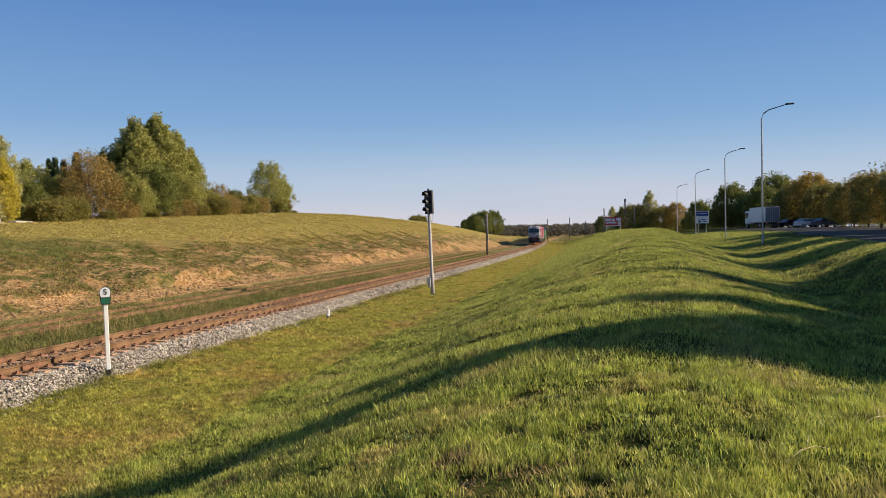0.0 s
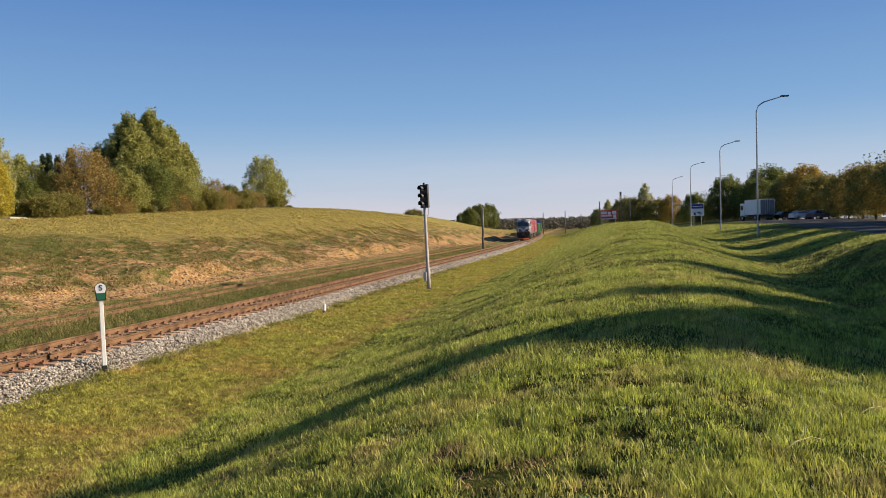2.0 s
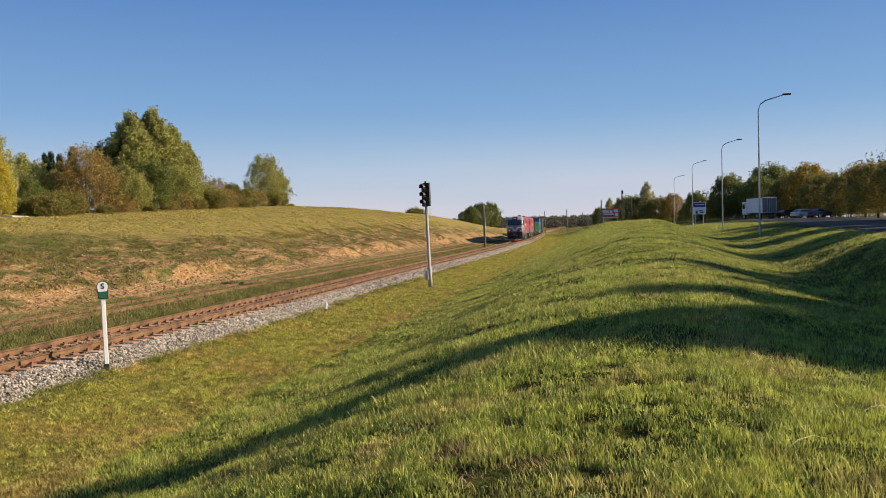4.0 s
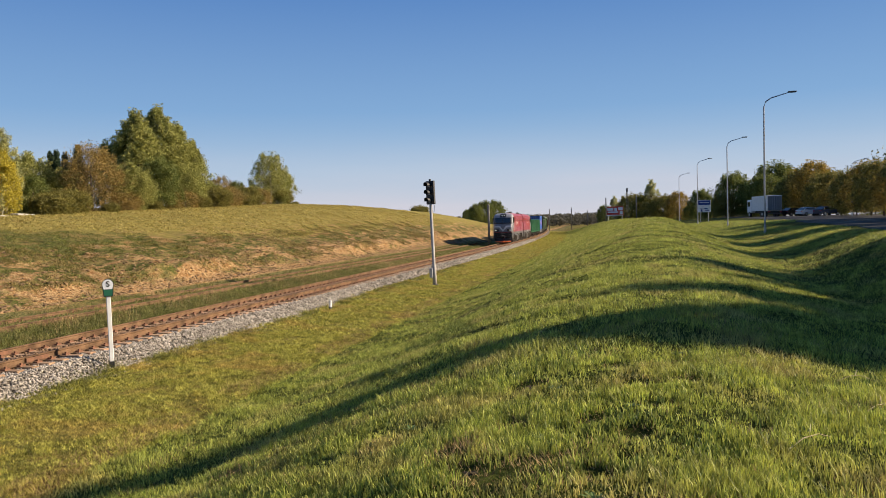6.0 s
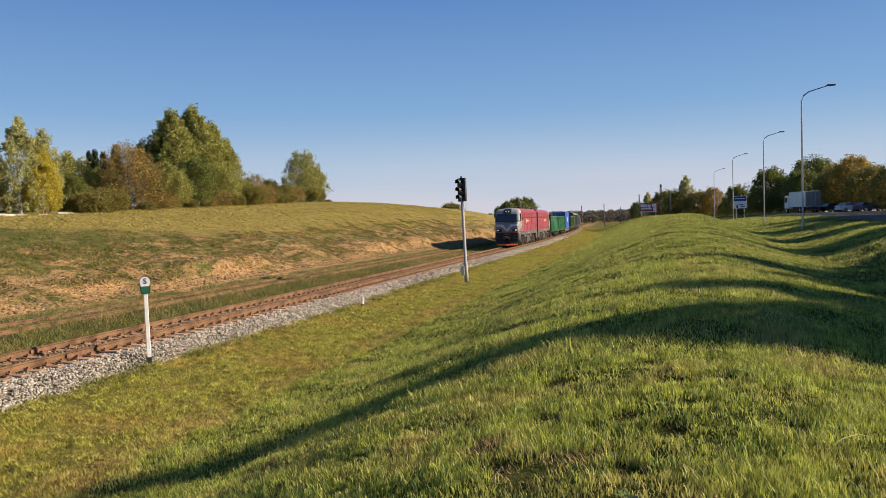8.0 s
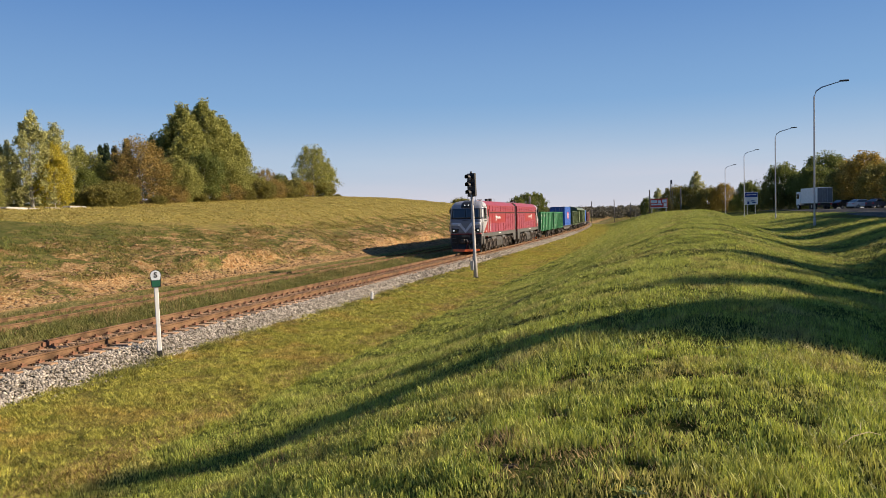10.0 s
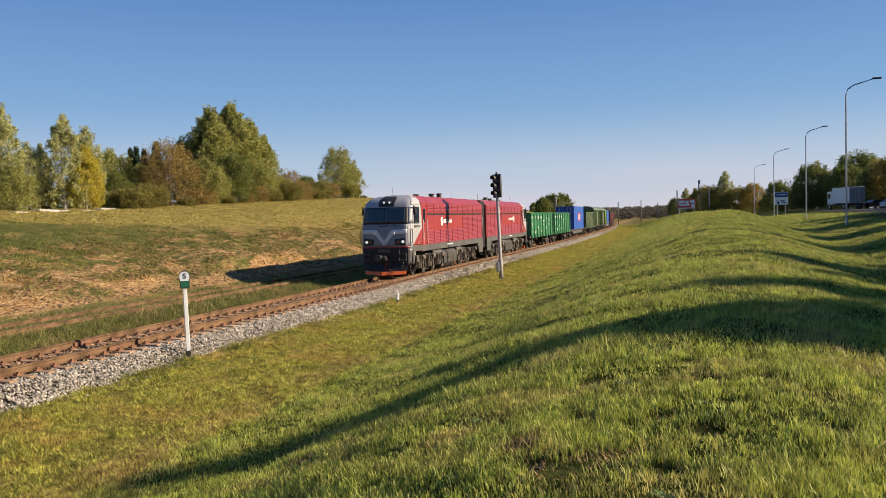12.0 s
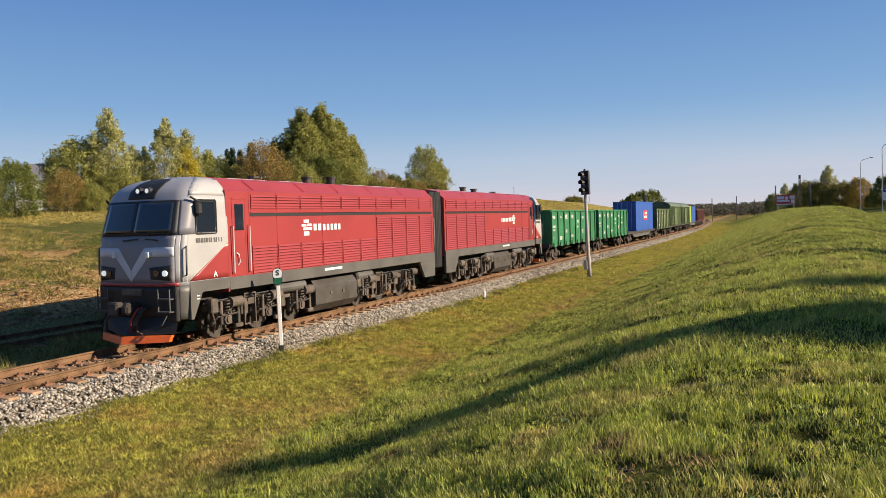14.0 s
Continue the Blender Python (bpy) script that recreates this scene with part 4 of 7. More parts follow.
        # under-frame tanks
        for u0, u1 in ((4.35, 5.95), (9.2, 10.4)):
            bm = bmesh.new()
            tube(bm, [(sgn * 1.25, U + u0, 1.15), (sgn * 1.25, U + u0 + 0.06, 1.15), (sgn * 1.25, U + u1 - 0.06, 1.15), (sgn * 1.25, U + u1, 1.15)], [0.10, 0.17, 0.17, 0.10], 14)
            part("air_tank", bm, GREYSIDE, ob, "grey air reservoir")
    # cab shell
    skin("cab_shell", [(-3.26, 1.60), (3.26, 1.60), (3.26, 4.52), (-3.26, 4.52)], 0.0, GREY, ob, "grey cab shell with a rounded brow", 60, 28)
    skin("front_panel", [(-1.30, 1.71), (1.30, 1.71), (1.30, 2.93), (-1.30, 2.93)], 0.003, GREYDARK, ob, "slate grey cab front", 26, 10)
    for sgn in (-1, 1):
        skin("skirt_corner", [(sgn * 1.36, 0.74), (sgn * side_s(0.62), 0.74), (sgn * side_s(1.02), 1.60), (sgn * 1.36, 1.60)], 0.0, GREYSIDE, ob, "warm grey skirt corner", 10, 5)
        skin("cab_roof_flank", [(sgn * 1.42, 3.955), (sgn * 3.25, 3.955), (sgn * 3.25, 4.47), (sgn * 1.42, 4.47)], 0.004, PALE, ob, "cream cab roof edge", 14, 6)
    bm = bmesh.new()
    box(bm, -1.46, 1.46, U + 2.03, U + 2.10, 1.3, 4.1)
    part("bulkhead", bm, RED, ob)
    # front: windscreen, lamps, chevron
    skin("windscreen_frame", [(-1.32, 2.92), (1.32, 2.92), (1.26, 3.83), (-1.26, 3.83)], 0.008, BLACK, ob, "black windscreen surround", 24, 8)
    for s0, s1 in ((-1.16, -0.06), (0.02, 1.14)):
        skin("windscreen", [(s0, 2.99), (s1, 2.99), (s1 * 0.97, 3.77), (s0 * 0.97, 3.77)], 0.014, GLASS, ob, "dark tinted windscreen", 12, 8)
    skin("lamp_hood", [(-0.44, 3.88), (0.48, 3.88), (0.66, 4.44), (-0.60, 4.44)], 0.012, BLACK, ob, "black top lamp hood", 12, 8)
    for s in (-0.14, 0.20):
        bm = bmesh.new()
        c = cab(s, 4.10, 0.02)
        disc(bm, c, (0, 1, 0.0), 0.105, 0.12, 16)
        lamp = part("top_lamp", bm, BLACK, ob)
        bm = bmesh.new()
        disc(bm, c + Vector((0, -0.062, 0)), (0, 1, 0), 0.06, 0.02, 16)
        part("lens", bm, LAMP_GLOW, lamp, "lit white lens")
    for sgn in (-1, 1):
        skin("chevron", [(0.0, 2.02), (0.0, 1.74), (sgn * 0.78, 2.615), (sgn * 0.44, 2.615)], 0.006, GREYLIGHT, ob, "light grey chevron", 8, 6)
        skin("chevron_arm", [(sgn * 0.46, 2.38), (sgn * 1.29, 2.38), (sgn * 1.29, 2.62), (sgn * 0.46, 2.62)], 0.005, GREYLIGHT, ob, "light grey chevron", 12, 3)
        housing = skin("headlamp_housing", [(sgn * 0.62, 1.80), (sgn * 1.20, 1.76), (sgn * 1.24, 2.16), (sgn * 0.58, 2.10)], 0.010, BLACK, ob, "black headlamp housing", 8, 4)
        for s, lit, r in ((1.03, True, 0.075), (0.80, False, 0.085)):
            bm = bmesh.new()
            disc(bm, cab(sgn * s, 1.95, 0.02), (0, 1, 0), r, 0.05, 16)
            part("headlamp", bm, LAMP_GLOW if lit else GLASS, housing, "lit headlamp" if lit else "dark headlamp")
        bm = bmesh.new()
        c = cab(sgn * 0.55, 2.42, 0.03)
        box(bm, c.x - 0.06, c.x + 0.06, c.y - 0.05, c.y + 0.06, 2.36, 2.50, 0.01)
        part("marker_lamp", bm, WHITE, ob, "white marker lamp")
        bm = bmesh.new()
        p0, p1 = cab(sgn * 0.10 + 0.35, 2.84, 0.05), cab(sgn * 0.55 + 0.30, 2.80, 0.05)
        tube(bm, [p0, p1], 0.02, 6)
        tube(bm, [cab(sgn * 0.5, 2.95, 0.04), cab(sgn * 0.5 - 0.5, 3.0, 0.05)], 0.012, 6)
        part("wiper", bm, BLACK, ob, "black wiper")
    skin("red_line", [(-1.40, 1.62), (1.40, 1.62), (1.40, 1.70), (-1.40, 1.70)], 0.02, RED, ob, "thin red line", 24, 2)
    skin("lower_front", [(-1.38, 0.75), (1.38, 0.75), (1.38, 1.615), (-1.38, 1.615)], 0.005, BLACK, ob, "black lower front", 24, 6)
    # buffer beam, coupler, pipes, plough
    bm = bmesh.new()
    box(bm, -1.32, 1.32, U + 0.16, U + 0.30, 0.70, 1.62, 0.02)
    part("buffer_beam", bm, BLACK, ob, "black buffer beam")
    bm = bmesh.new()
    box(bm, -0.34, 0.34, U - 0.03, U + 0.08, 1.38, 1.56, 0.01)
    part("plate", bm, DUST, ob, "dark front plate")
    bm = bmesh.new()
    box(bm, -0.16, 0.16, U - 0.35, U + 0.25, 0.93, 1.22, 0.04)
    box(bm, -0.34, 0.02, U - 0.55, U - 0.28, 0.90, 1.25, 0.05)
    box(bm, 0.08, 0.30, U - 0.50, U - 0.30, 0.94, 1.18, 0.05)
    part("coupler", bm, GUNK, ob, "dark knuckle coupler")
    for x, m in ((0.28, RED), (0.48, HOSE), (-0.55, HOSE), (0.40, HOSE)):
        bm = bmesh.new()
        tube(bm, [(x, U + 0.12, 1.10), (x + 0.02, U - 0.16, 1.02), (x - 0.12, U - 0.26, 0.72), (x - 0.16, U - 0.2, 0.48), (x - 0.02, U - 0.06, 0.36)], 0.03, 7)
        part("air_hose", bm, m, ob, "hanging air hose", True)
    for sgn in (-1, 1):
        bm = bmesh.new()
        vs = [bm.verts.new(p) for p in ((0, U - 0.46, 0.17), (sgn * 1.14, U + 0.02, 0.20), (sgn * 1.18, U + 0.08, 0.37), (0, U - 0.40, 0.36), (0, U - 0.34, 0.17), (sgn * 1.14, U + 0.14, 0.20), (sgn * 1.18, U + 0.20, 0.37), (0, U - 0.28, 0.36))]
        for q in ((0, 1, 2, 3), (4, 7, 6, 5), (3, 2, 6, 7), (0, 4, 5, 1), (1, 5, 6, 2), (0, 3, 7, 4)):
            bm.faces.new([vs[i] for i in q])
        part("track_clearer", bm, ORANGE, ob, "orange track clearer blade")
    bm = bmesh.new()
    for sgn in (-1, 1):
        vs = [bm.verts.new(p) for p in ((0, U - 0.28, 0.37), (sgn * 1.26, U + 0.16, 0.40), (sgn * 1.30, U + 0.26, 0.80), (0, U + 0.0, 0.80), (0, U, 0.37), (sgn * 1.30, U + 0.3, 0.43))]
        for q in ((0, 1, 2, 3), (0, 4, 5, 1)):
            bm.faces.new([vs[i] for i in q])
        tube(bm, [(sgn * 1.05, U + 0.1, 0.86), (sgn * 1.05, U - 0.1, 0.62), (sgn * 1.2, U - 0.05, 0.60), (sgn * 0.9, U - 0.05, 0.6)], 0.02, 6)
    part("plough_plate", bm, BLACK, ob, "black plough plate")
    for sgn in (-1, 1):
        bm = bmesh.new()
        for z in (0.95, 1.28):
            box(bm, sgn * 1.05 - 0.2, sgn * 1.05 + 0.2, U - 0.02, U + 0.16, z, z + 0.03)
        for dx in (-0.2, 0.18):
            box(bm, sgn * 1.05 + dx, sgn * 1.05 + dx + 0.02, U, U + 0.03, 0.95, 1.55)
        part("front_steps", bm, DARK, ob, "grey front footsteps")
    # fuel tank
    bm = bmesh.new()
    prism(bm, [(-1.38, 0.42), (-1.1, 0.17), (1.1, 0.17), (1.38, 0.42), (1.38, 1.0), (1.2, 1.24), (-1.2, 1.24), (-1.38, 1.0)], U + 6.45, U + 9.15)
    tank = part("fuel_tank", bm, TANK, ob, "dark grey fuel tank")
    for y in (7.4, 8.2):
        for sgn in (-1, 1):
            bm = bmesh.new()
            disc(bm, (sgn * 1.385, U + y, 0.75), (1, 0, 0), 0.07, 0.03, 10)
            part("cap", bm, DUST, tank)
    # under-floor and the two bogies
    bm = bmesh.new()
    box(bm, -1.0, 1.0, U + 0.5, TAIL - 0.05, 1.12, 1.36)
    part("underframe", bm, GUNK, ob)
    loco_bogie(ob, [U + 2.15, U + 4.0, U + 5.75])
    loco_bogie(ob, [U + 9.95, U + 11.75, U + 13.5])
    # gangway and its bellows at the tail
    bm = bmesh.new()
    for k in range(4):
        box(bm, -1.30, 1.30, TAIL + 0.02 + k * 0.15, TAIL + 0.14 + k * 0.15, 0.95, 4.36, 0.03)
    part("gangway_bellows", bm, BLACK, ob, "black rubber gangway bellows")
    bm = bmesh.new()
    box(bm, -0.2, 0.2, TAIL - 0.3, TAIL + 0.62, 0.62, 0.90, 0.03)
    part("coupler", bm, DUST, ob)
    hand_rail(ob, [(1.46, TAIL + 0.05, 3.2), (1.46, TAIL + 0.05, 1.9)], PALE)
    return ob


def wagon_bogie(ob, y):
    for a in (-0.925, 0.925):
        wheelset(ob, y + a, WHEEL_S, 0.475)
    for sgn in (-1, 1):
        bm = bmesh.new()
        x0, x1 = sorted((sgn * 0.95, sgn * 1.10))
        pts = [(-1.25, 0.62), (-1.25, 0.42), (-0.7, 0.40), (-0.35, 0.22), (0.35, 0.22), (0.7, 0.40), (1.25, 0.42), (1.25, 0.62), (0.4, 0.82), (-0.4, 0.82)]
        o = [[bm.verts.new((xx, y + u, z)) for u, z in pts] for xx in (x0, x1)]
        bm.faces.new(o[0]), bm.faces.new(o[1])
        for i in range(len(pts)):
            j = (i + 1) % len(pts)
            bm.faces.new((o[0][i], o[0][j], o[1][j], o[1][i]))
        part("bogie_frame", bm, GUNK, ob)
        bm = bmesh.new()
        for dy in (-0.2, 0.0, 0.2):
            coil(bm, sgn * 1.08, y + dy, 0.3, 0.62, 0.08)
        part("springs", bm, DUST, ob)
        for a in (-0.925, 0.925):
            bm = bmesh.new()
            disc(bm, (sgn * 1.12, y + a, 0.475), (1, 0, 0), 0.13, 0.12, 12)
            part("axle_box", bm, DUST, ob)
    bm = bmesh.new()
    box(bm, -1.2, 1.2, y - 0.2, y + 0.2, 0.62, 0.95, 0.03)
    part("bolster", bm, GUNK, ob)


def wagon_frame(ob, half, floor=1.25):
    bm = bmesh.new()
    box(bm, -0.25, 0.25, -half, half, 0.85, floor)
    for sgn in (-1, 1):
        a, b = sorted((sgn * 1.25, sgn * 1.36))
        box(bm, a, b, -half + 0.4, half - 0.4, floor - 0.22, floor)
        box(bm, -1.3, 1.3, sgn * (half - 0.5) - 0.1, sgn * (half - 0.5) + 0.1, floor - 0.3, floor)
    part("underframe", bm, GUNK, ob)
    for sgn in (-1, 1):
        bm = bmesh.new()
        box(bm, -0.14, 0.14, sgn * half - 0.25, sgn * half + 0.25, 0.90, 1.16, 0.04)
        part("coupler", bm, GUNK, ob)
    bm = bmesh.new()
    tube(bm, [(0.7, -1.2, 0.85), (0.7, 0.2, 0.85)], 0.18, 10)
    box(bm, -0.9, -0.4, 0.5, 1.2, 0.6, 1.0, 0.03)
    part("brake_gear", bm, GUNK, ob)


def gondola(paint, pitch, top, label):
    half = pitch / 2
    ob = thing("open_wagon", pose(0, 0, 0), label, "freight wagon", "freight wagons of the train")
    wagon_frame(ob, half)
    wagon_bogie(ob, -half + 2.6)
    wagon_bogie(ob, half - 2.6)
    L, t = half - 0.6, 0.05
    bm = bmesh.new()
    box(bm, -1.42, 1.42, -L, L, 1.25, 1.33)
    part("floor", bm, paint, ob)
    for sgn in (-1, 1):
        bm = bmesh.new()
        a, b = sorted((sgn * 1.38, sgn * 1.43))
        box(bm, a, b, -L, L, 1.33, top)
        side = part("side_wall", bm, paint, ob)
        bm = bmesh.new()
        a, b = sorted((sgn * 1.36, sgn * 1.50))
        box(bm, a, b, -L - 0.03, L + 0.03, top - 0.10, top + 0.02, 0.02)
        part("top_rim", bm, paint, side)
        n = 8
        for k in range(n + 1):
            y = -L + 0.06 + k * (2 * L - 0.12) / n
            bm = bmesh.new()
            a, b = sorted((sgn * 1.43, sgn * 1.53))
            box(bm, a, b, y - 0.07, y + 0.07, 1.08, top - 0.08, 0.02)
            part("post", bm, paint, side)
            if k < n:
                bm = bmesh.new()
                a, b = sorted((sgn * 1.43, sgn * 1.445))
                w = (2 * L - 0.12) / n
                for zz in (1.40, 2.15):
                    box(bm, a, b, y + 0.12, y + w - 0.12, zz, zz + 0.62, 0.006)
                box(bm, min(sgn * 1.42, sgn * 1.5), max(sgn * 1.42, sgn * 1.5), y + w * 0.3, y + w * 0.7, 1.02, 1.30, 0.015)
                part("panel", bm, paint, side)
        bits = [(-L + 0.35, -L + 1.15, 2.92, 3.16), (-L + 0.4, -L + 1.2, 2.30, 2.50), (-L + 0.4, -L + 1.1, 2.10, 2.22), (-L + 0.5, -L + 0.7, 1.55, 1.75), (-L + 2.3, -L + 2.7, 2.95, 3.15), (-L + 2.2, -L + 2.8, 1.45, 1.75), (-2.9, -2.2, 2.85, 3.25), (-2.8, -2.3, 1.9, 2.2), (-1.1, -0.5, 2.9, 3.2), (-1.2, -0.6, 1.55, 1.75), (0.5, 1.1, 2.55, 2.8), (0.5, 1.0, 2.2, 2.35), (2.1, 2.7, 2.85, 3.05), (2.1, 2.5, 1.75, 2.1), (3.7, 4.2, 2.7, 2.85), (3.6, 4.3, 2.2, 2.4)]
        bits = [(y0, y0 + 0.9 * (y1 - y0), z0, z0 + 0.85 * (z1 - z0)) for y0, y1, z0, z1 in bits]
        bars(ob, "white_markings", sgn, 1.446, bits, CHALK, "worn white marking bars")
    for sgn in (-1, 1):
        bm = bmesh.new()
        a, b = sorted((sgn * (L - t), sgn * L))
        box(bm, -1.38, 1.38, a, b, 1.33, top)
        for x in (-0.9, 0, 0.9):
            box(bm, x - 0.06, x + 0.06, min(sgn * L, sgn * (L + 0.08)), max(sgn * L, sgn * (L + 0.08)), 1.2, top - 0.05)
        box(bm, -1.45, 1.45, min(sgn * (L - 0.05), sgn * (L + 0.08)), max(sgn * (L - 0.05), sgn * (L + 0.08)), top - 0.1, top + 0.02)
        part("end_wall", bm, paint, ob)
    return ob


def container(paint, length, height, label, logo=True):
    ob = thing("container", pose(0, 0, 0), label, "container", "containers on flat wagons")
    h = length / 2
    n = int(length / 0.28)
    for sgn in (-1, 1):
        bm = bmesh.new()
        prev = None
        for k in range(n * 4 + 1):
            y = -h + 0.1 + k * (length - 0.2) / (n * 4)
            d = 1.185 if k % 4 in (0, 3) else 1.215
            cur = (bm.verts.new((sgn * d, y, 0.15)), bm.verts.new((sgn * d, y, height - 0.12)))
            if prev:
                bm.faces.new((prev[0], cur[0], cur[1], prev[1]))
            prev = cur
        part("side_wall", bm, paint, ob)
        bm = bmesh.new()
        a, b = sorted((sgn * (h - 0.08), sgn * (h - 0.04)))
        box(bm, -1.18, 1.18, a, b, 0.1, height - 0.05)
        end = part("end_wall", bm, paint, ob)
        for x in (-0.75, -0.3, 0.3, 0.75):
            bm = bmesh.new()
            tube(bm, [(x, sgn * (h - 0.01), 0.2), (x, sgn * (h - 0.01), height - 0.15)], 0.022, 6)
            part("locking_bar", bm, STEEL, end, "pale locking bar")
    bm = bmesh.new()
    for sx in (-1, 1):
        for sy in (-1, 1):
            box(bm, min(sx * 1.22, sx * 1.08), max(sx * 1.22, sx * 1.08), min(sy * h, sy * (h - 0.14)), max(sy * h, sy * (h - 0.14)), 0, height)
        box(bm, min(sx * 1.22, sx * 1.12), max(sx * 1.22, sx * 1.12), -h, h, 0, 0.16)
        box(bm, min(sx * 1.22, sx * 1.12), max(sx * 1.22, sx * 1.12), -h, h, height - 0.12, height)
    for sy in (-1, 1):
        for z in (0, height - 0.12):
            box(bm, -1.2, 1.2, min(sy * h, sy * (h - 0.1)), max(sy * h, sy * (h - 0.1)), z, z + 0.12)
    part("corner_frame", bm, paint, ob)
    bm = bmesh.new()
    box(bm, -1.15, 1.15, -h + 0.05, h - 0.05, height - 0.06, height - 0.02)
    box(bm, -1.15, 1.15, -h + 0.05, h - 0.05, 0.08, 0.14)
    part("roof", bm, paint, ob)
    if logo:
        bars(ob, "logo_field", 1, 1.222, [(-1.2, 1.6, 1.15, 2.25)], ORANGE_RED, "red logo field")
        bars(ob, "logo_bars", 1, 1.230, [(-0.95, -0.7, 1.35, 2.05), (-0.7, -0.2, 1.35, 1.55), (0.0, 0.25, 1.35, 2.05), (0.45, 0.65, 1.35, 2.05), (0.75, 1.3, 1.8, 2.05), (0.75, 1.3, 1.35, 1.6)], WHITE, "white logo bars")
    return ob


ORANGE_RED = mat("signal_red_paint", (0.55, 0.03, 0.05), 0.5, 0, 0.06)


def flat_wagon(pitch, label):
    half = pitch / 2
    ob = thing("flat_wagon", pose(0, 0, 0), label, "freight wagon", "freight wagons of the train")
    wagon_frame(ob, half, 1.22)
    wagon_bogie(ob, -half + 2.4)
    wagon_bogie(ob, half - 2.4)
    for sgn in (-1, 1):
        bm = bmesh.new()
        a, b = sorted((sgn * 1.18, sgn * 1.26))
        pts = [(-half + 0.5, 1.22), (half - 0.5, 1.22), (half - 0.5, 0.98), (half - 3.4, 0.98), (half - 4.6, 0.62), (-half + 4.6, 0.62), (-half + 3.4, 0.98), (-half + 0.5, 0.98)]
        o = [[bm.verts.new((xx, u, z)) for u, z in pts] for xx in (a, b)]
        bm.faces.new(o[0]), bm.faces.new(o[1])
        for i in range(len(pts)):
            j = (i + 1) % len(pts)
            bm.faces.new((o[0][i], o[0][j], o[1][j], o[1][i]))
        part("side_beam", bm, GREYSIDE, ob, "grey fish-bellied side beam")
    bm = bmesh.new()
    box(bm, -1.2, 1.2, -half + 0.5, half - 0.5, 1.18, 1.22)
    part("deck", bm, GREYSIDE, ob)
    return ob


def covered_wagon(paint, pitch, label):
    half = pitch / 2
    ob = thing("covered_wagon", pose(0, 0, 0), label, "freight wagon", "freight wagons of the train")
    wagon_frame(ob, half)
    wagon_bogie(ob, -half + 2.6)
    wagon_bogie(ob, half - 2.6)
    L = half - 0.5
    bm = bmesh.new()
    prism(bm, [(-1.4, 1.25), (1.4, 1.25), (1.4, 4.0), (-1.4, 4.0)], -L, L)
    part("body", bm, paint, ob)
    bm = bmesh.new()
    arc = [(1.48 * math.cos(a), 3.96 + 0.72 * math.sin(a)) for a in np.linspace(0, math.pi, 13)]
    prism(bm, arc, -L - 0.12, L + 0.12)
    part("roof", bm, WAGON_ROOF, ob, "dull green rounded roof")
    for sgn in (-1, 1):
        for k in range(11):
            y = -L + 0.08 + k * (2 * L - 0.16) / 10
            bm = bmesh.new()
            a, b = sorted((sgn * 1.4, sgn * 1.48))
            box(bm, a, b, y - 0.05, y + 0.05, 1.2, 3.98)
            part("post", bm, paint, ob)
        bm = bmesh.new()
        a, b = sorted((sgn * 1.4, sgn * 1.47))
        box(bm, a, b, -1.9, 1.9, 1.3, 3.7, 0.02)
        part("sliding_door", bm, paint, ob)
        for x in (-0.7, 0.7):
            bm = bmesh.new()
            box(bm, x - 0.06, x + 0.06, min(sgn * L, sgn * (L + 0.07)), max(sgn * L, sgn * (L + 0.07)), 1.2, 4.2)
            part("end_post", bm, paint, ob)
    return ob


WAGON_ROOF = mat("wagon_roof_paint", (0.10, 0.135, 0.085), 0.6, 0, 0.2, 1.0, 15)
loco_front = locomotive()
loco_back = copy_thing(loco_front, pose(0, 0, 0))
SPINNING += [(b, y, r) for (a, y, r), b in zip(list(SPINNING), [c for c in loco_back.children if c.name.startswith("wheelset")])]

# each vehicle: object, its middle behind the nose of the train, its place over the rails, turned round or not
TRAIN = [(loco_front, 8.1, 0.0, False), (loco_back, 24.75, 0.0, True)]
first = gondola(WAGON_GREEN, 14.3, 3.50, "bright green open freight wagon with white markings")
TRAIN += [(first, 34.1 + 7.15, 0.0, False)]


def second_of(ob):
    """A copy of a wagon, whose wheels spin too."""
    c = copy_thing(ob, pose(0, 0, 0))
    olds = [(o, y, r) for o, y, r in SPINNING if o.parent == ob]
    news = [k for k in c.children if k.name.startswith("wheelset")]
    for (o, y, r), k in zip(olds, news):
        SPINNING.append((k, y, r))
    return c


at = 34.1 + 14.3
TRAIN += [(second_of(first), at + 7.15, 0.0, False)]
at += 14.3
flat = flat_wagon(18.9, "long grey container flat wagon carrying a blue container")
TRAIN += [(flat, at + 9.45, 0.0, False), (container(BLUE, 12.2, 3.2, "bright blue corrugated container with a red logo field"), at + 12.1, 1.22, False)]
at += 18.9
TRAIN += [(gondola(WAGON_OLIVE, 14.3, 3.6, "faded olive green open freight wagon"), at + 7.15, 0.0, False)]
at += 14.3
cov = covered_wagon(WAGON_OLIVE, 15.5, "olive green covered wagon with a rounded roof")
TRAIN += [(cov, at + 7.75, 0.0, False), (second_of(cov), at + 23.25, 0.0, False)]
at += 31.0
flat2 = second_of(flat)
TRAIN += [(flat2, at + 9.45, 0.0, False), (container(WAGON_LIME, 6.1, 2.9, "lime green corrugated container", False), at + 4.2, 1.22, False), (container(BLUE, 9.0, 2.9, "blue corrugated container far back", False), at + 13.2, 1.22, False)]
tagged(flat2, "long grey container flat wagon carrying two containers")
at += 18.9
brown = gondola(WAGON_BROWN, 14.3, 3.5, "brown open freight wagon")
TRAIN += [(brown, at + 7.15, 0.0, False), (second_of(brown), at + 21.45, 0.0, False)]

SPEED = 12.3
